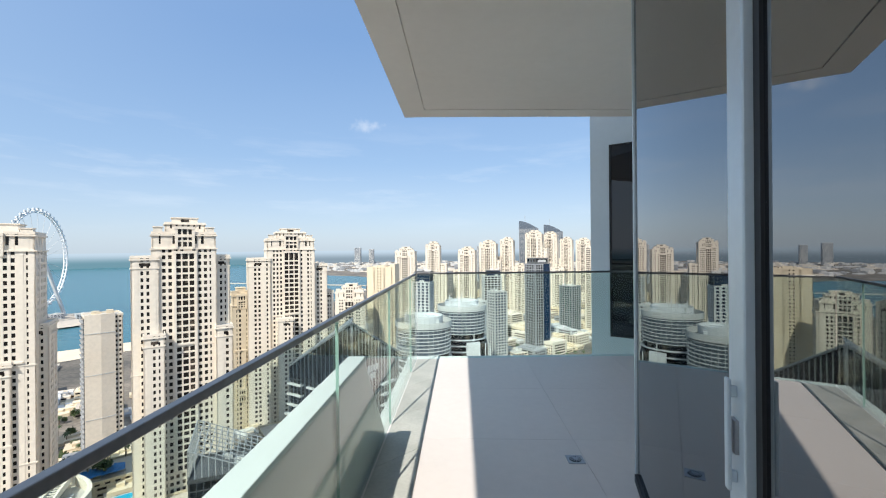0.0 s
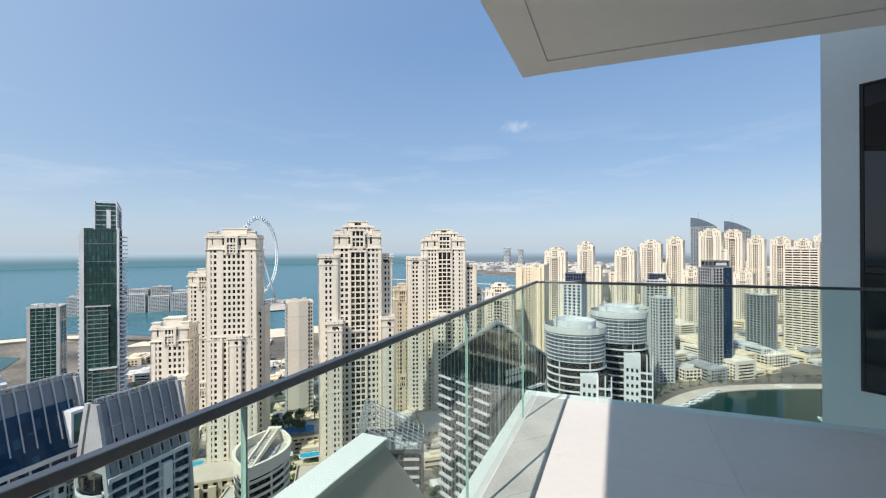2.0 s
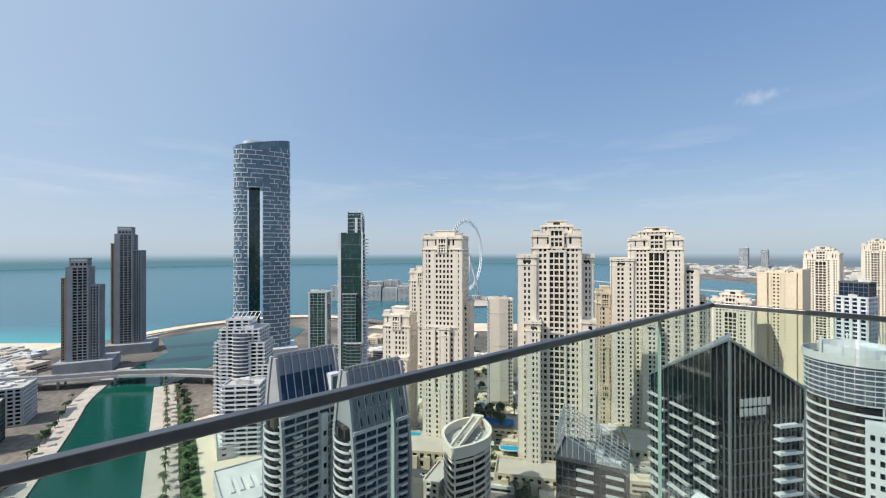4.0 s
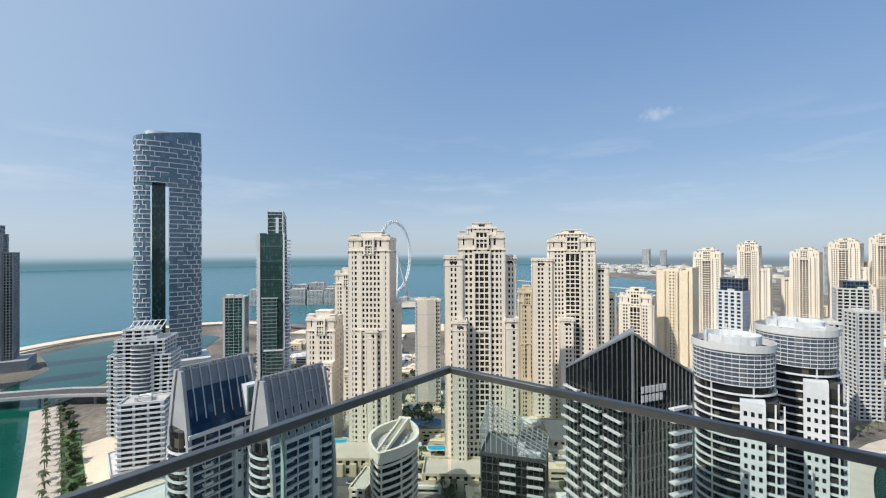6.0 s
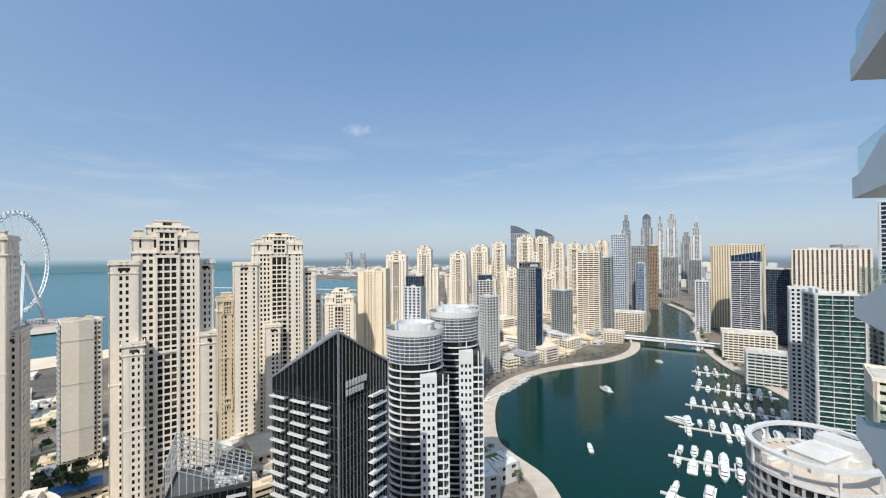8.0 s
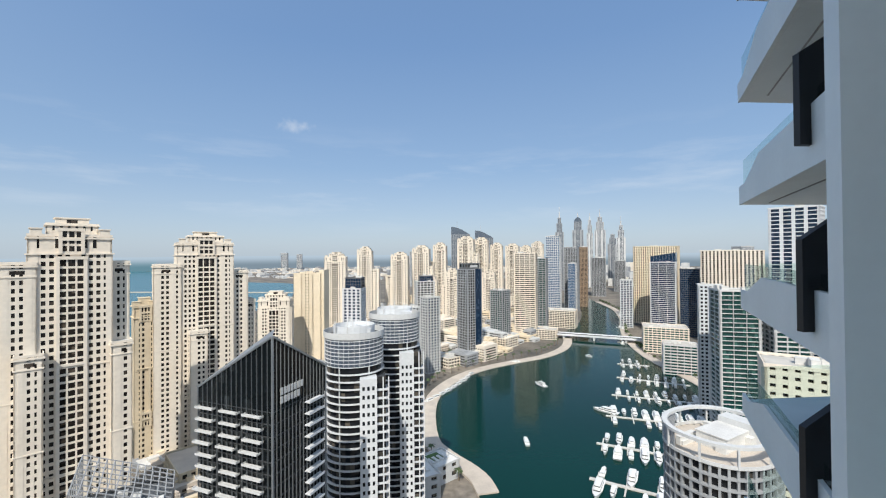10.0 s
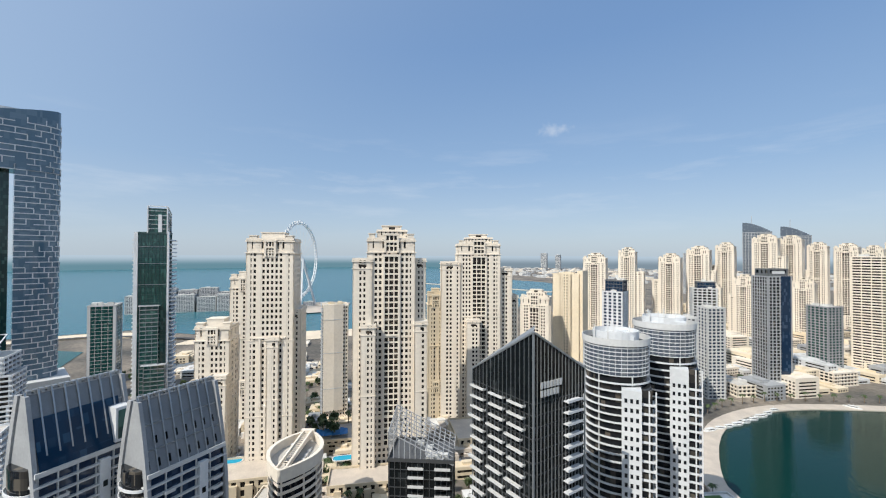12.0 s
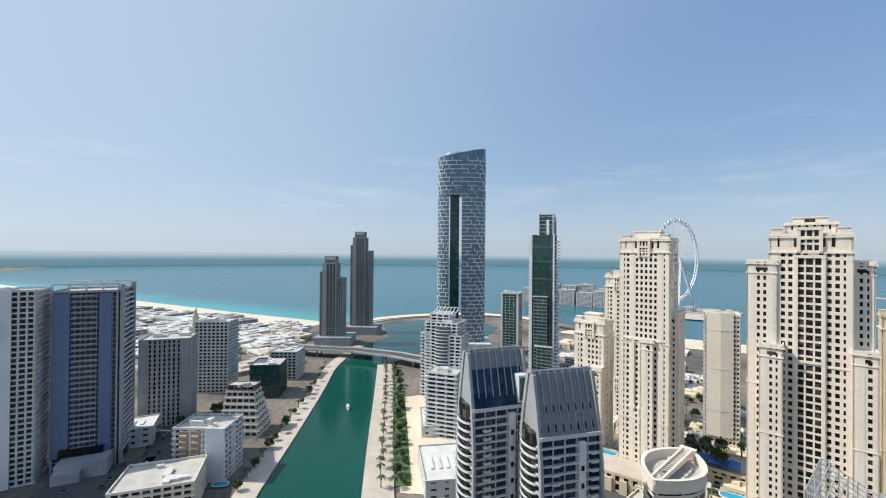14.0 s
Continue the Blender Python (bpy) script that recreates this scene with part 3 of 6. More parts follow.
# ---- ground, sea and marina ----
def sheet(name, pts, z, mat, label, category):
    s = Shape()
    s.face(*[(x, y, 0.0) for x, y in pts])
    ob = new(name, s.mesh(name, mat))
    ob.location.z = z
    return tagged(ob, label, category, kind="structure")


def soften(pts, rounds=2, closed=False):
    """Cuts the corners of a line, so that banks and roads run in curves."""
    for _ in range(rounds):
        out = [] if closed else [pts[0]]
        for p, q in zip(pts, pts[1:] + pts[:1] if closed else pts[1:]):
            out += [(p[0] * 0.75 + q[0] * 0.25, p[1] * 0.75 + q[1] * 0.25), (p[0] * 0.25 + q[0] * 0.75, p[1] * 0.25 + q[1] * 0.75)]
        pts = out if closed else out + [pts[-1]]
    return pts


sheet("ground", oval(4900, 4900, 64)(0), G, LAND, "sandy city ground between the towers", "ground")
shore = [(-4300, -2300), (-2600, -1930), (-1306, -506), (-1061, -238), (-869, -28), (-905, 60), (-985, 160), (-1000, 320), (-900, 470), (-720, 500), (-600, 560), (-480, 690), (-390, 880), (-330, 1150), (-300, 1500), (-330, 1700), (-260, 2000), (-500, 2300), (-900, 2500), (-1500, 3300), (-2100, 4300)]
rim = [(4880 * math.cos(radians(a)), 4880 * math.sin(radians(a))) for a in range(118, 206, 4)]
sheet("water", shore[::-1] + rim[::-1], G + 0.5, SEA, "calm blue sea with turquoise shallows", "sea")
sheet("beach", [(-2620, -1960), (-1290, -520), (-1045, -255), (-850, -45), (-905, -2), (-1090, -215), (-1340, -485), (-2660, -1900)], G + 0.6, BEACH, "pale sand beach", "beach")
sheet("beach_north", [(-700, 420), (-560, 520), (-450, 660), (-480, 720), (-620, 590), (-740, 530)], G + 0.62, BEACH, "pale sand beach behind the towers", "beach")
sheet("canal", [(-150, -56), (-274, -38), (-341, -24), (-472, 0), (-561, 12), (-666, 57), (-731, 102), (-850, 108), (-890, 190), (-870, 300), (-770, 330), (-690, 270), (-640, 160), (-565, 95), (-547, 64), (-457, 52), (-325, 33), (-257, 24), (-150, 10)][::-1], G + 0.55, CANAL, "green marina canal water", "water")
bay = [(60, 200), (120, 120), (250, 110), (300, 250), (325, 320), (337, 349), (359, 436), (374, 554), (438, 702), (595, 952), (651, 1165), (720, 1400), (650, 1400), (588, 1144), (440, 840), (340, 735), (303, 639), (246, 580), (179, 555), (127, 531), (83, 494), (46, 433), (33, 337), (43, 308), (61, 277), (62, 256)]
sheet("marina", soften(bay, 2, True), G + 0.57, MARINA, "dark green marina basin water", "water")


def ribbon(name, pts, w, z, h, mat, label, category, side=0.0):
    """A strip that follows a line on the ground."""
    pts = [Vector(p) for p in soften(list(pts))]
    s = Shape()
    for i, p in enumerate(pts):
        e = (pts[min(i + 1, len(pts) - 1)] - pts[max(i - 1, 0)]).normalized()
        n = Vector((e.y, -e.x))
        a, b = p + n * (side - w / 2), p + n * (side + w / 2)
        s.v += [(a.x, a.y, 0), (b.x, b.y, 0), (b.x, b.y, h), (a.x, a.y, h)]
    for i in range(len(pts) - 1):
        k = 4 * i
        s.f += [(k + j, k + (j + 1) % 4, k + 4 + (j + 1) % 4, k + 4 + j) for j in range(4)]
    s.f += [(0, 1, 2, 3), tuple(4 * len(pts) - 4 + j for j in (3, 2, 1, 0))]
    me = s.mesh(name, mat)
    bm = bmesh.new()
    bm.from_mesh(me)
    bmesh.ops.recalc_face_normals(bm, faces=bm.faces[:])
    bm.to_mesh(me)
    bm.free()
    ob = new(name, me)
    ob.location.z = z
    return tagged(ob, label, category, kind="structure")


ribbon("promenade", bay[15:26], 14, G, 1.6, PAVING, "beige waterside promenade", "pavement", side=-6)
ribbon("promenade_east", bay[3:11], 14, G, 1.6, PAVING, "reddish waterside promenade", "pavement", side=6)
ribbon("promenade_canal", [(-150, 20), (-257, 34), (-325, 43), (-457, 62), (-547, 74)], 20, G, 1.5, PAVING, "beige canal promenade", "pavement")
ribbon("promenade_south", [(-150, -64), (-274, -46), (-341, -32), (-472, -8), (-561, 4), (-666, 47)], 15, G, 1.5, PAVING, "beige canal promenade", "pavement")
ribbon("breakwater", [(-880, 60), (-930, 130), (-955, 240), (-930, 380), (-820, 450)], 40, G, 2.5, BEACH, "curved sandy breakwater", "breakwater")
ribbon("road", [(-1500, -900), (-1000, -330), (-760, -95), (-640, -60)], 26, G, 7.0, ROAD_DECK, "raised concrete road", "road")
ribbon("road_shore", [(-860, 40), (-915, 130), (-938, 240), (-915, 370), (-810, 440), (-640, 480)], 9, G + 2.5, 0.3, ASPHALT, "coastal asphalt road", "road")
ribbon("road_inner", [(-560, 240), (-400, 190), (-275, 160), (-195, 186), (-115, 280), (-70, 420), (40, 600), (180, 800), (400, 1150)], 16, G, 0.4, ASPHALT, "asphalt street between the towers", "road")
ribbon("road_south", [(-560, -150), (-470, -90), (-400, -100), (-300, -140), (-200, -170)], 12, G, 0.4, ASPHALT, "asphalt street by the canal", "road")
sheet("plaza", [(-420, 68), (-300, 52), (-255, 48), (-240, 90), (-330, 110), (-430, 120)], G + 0.4, BEACH, "bare sandy building plot", "ground")
sheet("car_park", [(-430, -90), (-340, -70), (-330, -120), (-420, -150)], G + 0.45, ASPHALT, "asphalt car park", "car park")


def road_bridge():
    b = site("road_bridge", 0, 0, 0, "curved concrete road bridge over the canal", "bridge")
    pts = [(-660, -75), (-625, -20), (-598, 40), (-560, 90), (-520, 125), (-470, 160)]
    for (x0, y0), (x1, y1) in zip(pts, pts[1:]):
        d = math.hypot(x1 - x0, y1 - y0)
        e = ((x1 - x0) / d, (y1 - y0) / d)
        c = ((x0 + x1) / 2, (y0 + y1) / 2)
        part("deck", Shape().wall(c, e, d / 2 + 1.5, -11, 11, 9, 11.2), ROAD_DECK, b)
        for side in (-11, 10.6):
            part("parapet", Shape().wall(c, e, d / 2 + 1.5, side, side + 0.4, 11.2, 12.3), OFFWHITE, b)
        part("carriageway", Shape().wall(c, e, d / 2, -8.5, 8.5, 11.2, 11.25), ASPHALT, b)
    for x, y in ((-622, -12), (-600, 36), (-572, 76), (-535, 112)):
        for o in (-6, 6):
            part("pier", Shape().prism(oval(1.3, 1.3, 12, x + o * 0.8, y - o * 0.5)(0), 0, 9), GREY, b)


def foot_bridge():
    b = site("marina_bridge", 0, 0, 0, "white road bridge across the marina", "bridge")
    a, c = Vector((300, 705, 8)), Vector((432, 620, 8))
    e = (c - a).normalized()
    m = ((a + c) / 2).to_2d()
    part("deck", Shape().wall(m, e, 80, -9, 9, 6.5, 8.3), WHITE, b)
    part("carriageway", Shape().wall(m, e, 79, -6, 6, 8.3, 8.34), ASPHALT, b)
    for s in (-9, 8.6):
        part("parapet", Shape().wall(m, e, 80, s, s + 0.4, 8.3, 9.6), WHITE, b)
    for k in (-50, 0, 50):
        p = m + Vector((e.x, e.y)) * k
        part("pier", Shape().wall(p, e, 1.5, -7, 7, 0, 6.5), OFFWHITE, b)


road_bridge()
foot_bridge()

# glowing backdrop ring beyond the sheet; haze over sea and land painted in
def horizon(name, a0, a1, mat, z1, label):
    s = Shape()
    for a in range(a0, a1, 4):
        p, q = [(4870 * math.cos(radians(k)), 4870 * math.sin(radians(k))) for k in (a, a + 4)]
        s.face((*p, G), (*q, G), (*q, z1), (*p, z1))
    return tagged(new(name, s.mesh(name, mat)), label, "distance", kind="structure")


# emits a gradient from the surface tone below to sky haze above
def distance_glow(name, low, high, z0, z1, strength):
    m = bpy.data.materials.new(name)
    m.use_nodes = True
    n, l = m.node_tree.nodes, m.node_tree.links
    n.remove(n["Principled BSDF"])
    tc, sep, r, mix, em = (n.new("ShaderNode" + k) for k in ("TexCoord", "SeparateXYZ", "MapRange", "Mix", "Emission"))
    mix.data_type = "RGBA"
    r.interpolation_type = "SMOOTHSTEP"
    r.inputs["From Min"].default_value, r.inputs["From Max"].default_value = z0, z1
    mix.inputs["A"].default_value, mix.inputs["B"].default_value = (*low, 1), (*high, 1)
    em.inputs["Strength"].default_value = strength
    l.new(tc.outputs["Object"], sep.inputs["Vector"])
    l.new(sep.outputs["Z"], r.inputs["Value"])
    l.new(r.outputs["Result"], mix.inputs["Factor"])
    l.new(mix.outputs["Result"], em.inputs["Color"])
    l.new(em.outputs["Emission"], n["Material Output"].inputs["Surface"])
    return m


SEA_HAZE_GLOW = distance_glow("sea_haze_glow", (0.14, 0.27, 0.335), (0.475, 0.585, 0.685), -115, -14, 1.0)
LAND_HAZE_GLOW = distance_glow("land_haze_glow", (0.22, 0.29, 0.35), (0.475, 0.585, 0.685), -115, -12, 1.0)
horizon("backdrop_sea", 116, 232, SEA_HAZE_GLOW, -14, "glowing backdrop of far sea fading into painted haze")
horizon("backdrop_land", -128, 116, LAND_HAZE_GLOW, -12, "glowing backdrop of far land fading into painted haze")

# ---- the towers ----
def face_bay(t, w, d, h, z0, z1, half, wall):
    """A darker stack of wide windows between pilasters, under a framed head, on one face of a tower."""
    out = 0.55
    s = Shape()
    for k in range(int((z1 - z0) / 3.9)):
        z = z0 + k * 3.9
        s.box(-half, half, -d / 2 - out + 0.25, -d / 2 + 0.3, z, z + 1.15)
    for i in range(4):
        x = -half + 2 * half * i / 3
        wide = 0.75 if i in (0, 3) else 0.4
        s.box(x - wide, x + wide, -d / 2 - out - (0.5 if i in (0, 3) else 0.0), -d / 2 + 0.3, z0, z1)
    s.box(-half - 0.9, half + 0.9, -d / 2 - out - 0.7, -d / 2 + 0.3, z1, z1 + 1.6)
    s.box(-half - 0.6, half + 0.6, -d / 2 - out - 0.55, -d / 2 + 0.3, z1 - (z1 - z0) * 0.42, z1 - (z1 - z0) * 0.42 + 1.3)
    bay = part("window_bay", s, wall, t)
    part("bay_glass", Shape().box(-half, half, -d / 2 - 0.2, -d / 2 + 0.1, z0, z1), GLASS_BROWN, bay)


def jbr(x, y, rot, w, d, h, label, wings=(), crown=1, seed=1, wall=None):
    """Cream residential tower: flat walls with punched windows, pilastered bays, ledges and a stepped head."""
    rng = random.Random(seed)
    wall = wall or CREAM_PALE
    t = site("apartment_tower", x, y, rot, label, "building", group="cream towers")
    body = h - 10 if crown else h - 5.5
    clad(t, rect(w, d), 0, body - 9, wall, GLASS_BROWN, 3.9, 1.65, 0.5, 2.95, 1.3, (6, 2) if not crown else (5, 0), 2.9, cap=0)
    # two-storey head with tall slots over a ledge
    cornice(t, rect(w, d), body - 9.5, 0.7, 0.7, wall)
    clad(t, rect(w - 0.6, d - 0.6), body - 8.8, body, wall, GLASS_BROWN, 8.8, 2.6, 0.7, 3.6, 2.1, (3, 1), 3.4, cap=1.0, roof=PALE_ROOF)
    cornice(t, rect(w - 0.6, d - 0.6), body - 1.5, 0.8, 0.9, wall)
    for z in (h * 0.24, h * 0.55):
        cornice(t, rect(w, d), z, 0.35, 0.6, wall)
    if crown:
        face_bay(t, w, d, h, h * 0.12, body - 12, w * 0.16, wall)
        face_bay(t, w, d, h, body - 9, body + 2.5, w * 0.13, wall)
        # set-back storeys and roof house
        clad(t, rect(w * 0.62, d * 0.66, w * 0.02, 0), body, h - 4, wall, GLASS_BROWN, 5.6, 3.0, 0.5, 3.2, 1.9, (), 2.4, cap=0.9, roof=PALE_ROOF)
        cornice(t, rect(w * 0.62, d * 0.66, w * 0.02, 0), h - 4.6, 0.7, 0.7, wall)
        for sx in (-1, 1):
            px, py = sx * w * 0.40, -d * 0.40
            part("turret", Shape().box(px - 2.2, px + 2.2, py - 2.2, py + 2.2, body, body + 3.4).box(px - 2.6, px + 2.6, py - 2.6, py + 2.6, body + 3.4, body + 4.0), wall, t)
        part("roof_house", Shape().box(-w * 0.18, w * 0.22, -d * 0.2, d * 0.22, h - 4, h - 0.6).box(-w * 0.20, w * 0.24, -d * 0.22, d * 0.24, h - 0.6, h), wall, t)
        part("roof_house_window", Shape().box(-w * 0.05, w * 0.08, -d * 0.2 - 0.06, -d * 0.2 + 0.2, h - 3.4, h - 1.2), GLASS_BROWN, t)
    else:
        # projecting middle strip that ends part of the way up, framed heads above
        face_bay(t, 0, d, h, body - 12, body - 1.5, 3.2, wall)
        cornice(t, rect(w * 0.7, d + 1.2, -w * 0.02), h * 0.56, 0.3, 0.9, wall)
        for px in (-w * 0.20, w * 0.16):
            part("pilaster", Shape().box(px - 0.7, px + 0.7, -d / 2 - 0.9, -d / 2 + 0.3, h * 0.30, h * 0.56).box(px - 1.0, px + 1.0, -d / 2 - 1.1, -d / 2 + 0.3, h * 0.28, h * 0.30), wall, t)
        face_bay(t, 0, d, h, h * 0.20, h * 0.28, 2.8, wall)
        part("roof_house", Shape().box(-w * 0.24, w * 0.26, -d * 0.25, d * 0.27, body, h - 0.6).box(-w * 0.26, w * 0.28, -d * 0.27, d * 0.29, h - 0.6, h), wall, t)
        for sx in (-1, 1):
            px = sx * w * 0.38
            part("turret", Shape().box(px - 2.4, px + 2.4, -d * 0.42, -d * 0.18, body, body + 2.6).box(px - 2.7, px + 2.7, -d * 0.44, -d * 0.16, body + 2.6, body + 3.1), wall, t)
    for (wx, wy, ww, wd, wh) in wings:
        clad(t, rect(ww, wd, wx, wy), 0, wh, wall, GLASS_BROWN, 3.9, 1.65, 0.5, 3.0, 1.4, (3, 0), 2.2, cap=1.0, roof=PALE_ROOF)
        cornice(t, rect(ww, wd, wx, wy), wh - 1.6, 0.7, 0.9, wall)
        cornice(t, rect(ww, wd, wx, wy), wh - 6.5, 0.4, 0.6, wall)
        cornice(t, rect(ww, wd, wx, wy), wh * 0.55, 0.3, 0.6, wall)
        part("loggia", Shape().box(wx - ww * 0.2, wx + ww * 0.2, wy - wd / 2 - 0.06, wy - wd / 2 + 0.2, wh - 5.0, wh - 3.2), GLASS_BROWN, t)
    plant(t, rng, w * 0.6, d * 0.6, body, 5, wall)
    return t


def slabs(x, y, rot, w, d, h, label, wall=WHITE, glass=GLASS_DARK, name="apartment_tower", floor=3.5, out=1.1, sp=1.15, bay=9.0, pier=1.2, seed=1, solid=(), group="", cap=1.2):
    """Tower with a projecting balcony band on each storey."""
    t = site(name, x, y, rot, label, "building", group=group)
    rng = random.Random(seed)
    top = clad(t, rect(w, d), 0, h, wall, glass, floor, sp, 1.0, bay, pier, solid, 1.8, out, cap)
    plant(top, rng, w, d, h, 5)
    return t


def curtain(x, y, rot, w, d, h, label, wall=METAL, glass=GLASS_BLUE, name="office_tower", floor=3.8, sp=0.5, bay=3.0, pier=0.25, seed=1, group="", cap=1.0, solid=(), corner=0.6):
    """Tower with a glass curtain wall behind slim mullions."""
    t = site(name, x, y, rot, label, "building", group=group)
    rng = random.Random(seed)
    top = clad(t, rect(w, d), 0, h, wall, glass, floor, sp, 0.25, bay, pier, solid, corner, 0.0, cap)
    plant(top, rng, w, d, h, 5)
    return t


# the cream towers facing the balcony
jbr(-237, 217, 34, 31.5, 24, 167, "tall cream tower with punched windows and flat crown", ((15.5, 4, 8, 20, 112), (2.5, -12.4, 8, 3, 94)), crown=0, seed=2)
jbr(-273, 199, 34, 23, 19, 106, "shorter cream tower with stepped top", ((-9, -8, 13, 13, 62), (6, -11, 11, 9, 68)), crown=0, seed=3)
jbr(-322, 262, 34, 24, 16, 136, "plain cream tower standing behind", (), crown=0, seed=4)
jbr(-162, 253, 36, 33, 24, 172, "broad cream tower with wings and stepped crown", ((-19.5, -3, 13, 20, 148), (-15.5, -14.5, 10, 8, 104), (19.5, 2, 10, 18, 148), (20, -10, 9, 12, 105)), seed=5)
jbr(-143, 374, 28, 40, 30, 171, "broad cream tower with lower wings and stepped crown", ((-26, -4, 18, 24, 144), (25, 2, 14, 24, 138), (-6, -19, 12, 8, 92), (34, 6, 10, 20, 112)), seed=6)
jbr(-176, 350, 34, 14, 16, 120, "plain sand-coloured block between the towers", (), crown=0, seed=7, wall=SAND_WALL)
jbr(-122, 527, 3, 36, 26, 108, "cream block with stepped top", ((14, -4, 12, 16, 88),), seed=8)
jbr(-80, 820, 356, 40, 28, 156, "slender cream tower by the coast", ((-16, -6, 14, 18, 110),), seed=9)
jbr(-28, 922, 352, 32, 26, 168, "cream tower by the coast with a lower wing", ((20, 0, 22, 20, 118),), seed=10)
jbr(51, 975, 347, 40, 30, 156, "cream tower by the coast", ((-24, 0, 18, 20, 100),), seed=11)
jbr(106, 1019, 344, 42, 30, 172, "cream tower by the coast", ((22, 0, 18, 20, 120),), seed=12)
jbr(159, 1059, 341, 34, 26, 180, "cream tower by the coast", ((-24, -8, 22, 20, 130),), seed=13)
jbr(237, 1100, 338, 44, 32, 198, "tall cream tower by the coast", ((26, 0, 18, 24, 150),), seed=14)
jbr(289, 1137, 336, 40, 30, 196, "tall cream tower by the coast", (), seed=15)
jbr(344, 1171, 334, 34, 26, 182, "cream tower by the coast", ((-20, 0, 20, 20, 120),), seed=16)
jbr(404, 1207, 331, 40, 28, 180, "cream tower by the coast", (), seed=17)
jbr(470, 1270, 331, 36, 28, 176, "cream tower by the coast", (), seed=27)
jbr(530, 1320, 328, 38, 28, 190, "cream tower by the coast", (), seed=18)
jbr(163, 903, 340, 30, 22, 118, "cream tower in front of the coast row", ((-16, 0, 14, 16, 80),), seed=19)
jbr(241, 885, 335, 30, 22, 116, "cream tower in front of the coast row", (), seed=20)
jbr(110, 860, 345, 26, 22, 104, "cream tower in front of the coast row", (), seed=28)


def flat_slab():
    """Broad sand-coloured block with blind side and small windows."""
    t = site("apartment_tower", -90, 576, 349, "sand-coloured slab block with small windows and blind end", "building")
    clad(t, rect(36, 22), 0, 126, CREAM, GLASS_BROWN, 3.9, 2.2, 0.6, 3.4, 1.9, (), 14.0)
    part("stair_tower", Shape().box(15, 22, -9, 12, 0, 131), CREAM, t)
    plant(t, random.Random(3), 34, 20, 126, 6, CREAM)


flat_slab()


def beach_hotel():
    t = site("hotel_building", -259, 307, 46, "white slab hotel with blind front and dark side", "building")
    part("front_wall", Shape().prism([(-11.2, -12.0), (-2, -12.9), (6.4, -12.0), (6.4, -11.05), (-11.2, -11.05)], 10, 106), CREAM_PALE, t, "blind pale rendered front")
    clad(t, rect(22, 22), 0, 104, CREAM_PALE, GLASS_BROWN, 3.6, 1.7, 0.5, 2.4, 0.9, (), 1.0)
    band = Shape().box(-12.4, -11.0, -9.5, 9.5, 0, 0.9).mesh("side_balcony", GREY)
    for k in range(27):
        part("side_balcony", band, GREY, t).location.z = 6 + k * 3.6
    part("side_glass", Shape().box(-11.4, -10.9, -10, 10, 4, 103), GLASS_BLACK, t)
    for z in (30, 62, 92):
        part("ledge", Shape().prism([(-11.3, -12.2), (-2, -13.1), (6.5, -12.2), (6.5, -11.9), (-11.3, -11.9)], z, z + 0.5), OFFWHITE, t)
    plant(t, random.Random(5), 16, 16, 104, 6, CREAM)


beach_hotel()


def lattice_block():
    """Dark glass block with a sloping open lattice over the roof."""
    t = site("office_building", -86, 164, 22, "dark glass block with a sloping steel lattice roof", "building")
    w, d, h = 27, 20, 70
    clad(t, rect(w, d), 0, h - 4, FIN, GLASS_BLACK, 3.7, 0.35, 0.25, 2.4, 0.22, (), 0.5, roof=DARK_GREY)
    grid = Shape()
    lo, hi = h - 3, h + 14

    def lift(x, y):
        return lo + (hi - lo) * (0.5 - x / w) * 0.75 + (y / d) * 4
    for i in range(13):
        x = -w / 2 + w * i / 12
        grid.beam((x, -d / 2, lift(x, -d / 2)), (x, d / 2, lift(x, d / 2)), 0.15)
        grid.beam((x, -d / 2, h - 4), (x, -d / 2, lift(x, -d / 2)), 0.16)
        grid.beam((x, d / 2, h - 4), (x, d / 2, lift(x, d / 2)), 0.16)
    for j in range(9):
        y = -d / 2 + d * j / 8
        grid.beam((-w / 2, y, lift(-w / 2, y)), (w / 2, y, lift(w / 2, y)), 0.15)
        grid.beam((-w / 2, y, h - 4), (-w / 2, y, lift(-w / 2, y)), 0.16)
    part("lattice", grid, GREY, t, "grey painted steel lattice")
    bal = Shape().box(-3.2, 3.2, -1.5, 0, 0, 0.28).box(-3.2, 3.2, -1.5, -1.4, 0.28, 1.2).mesh("balcony", OFFWHITE)
    for k in range(17):
        for x in (-2, 9):
            b = part("balcony", bal, OFFWHITE, t)
            b.location = (x, -d / 2, 3.7 * k + 4)
        b = part("balcony", bal, OFFWHITE, t)
        b.location, b.rotation_euler.z = (-w / 2, 0, 3.7 * k + 4), -math.pi / 2
    plant(t, random.Random(8), w, d, h - 4, 5)


lattice_block()


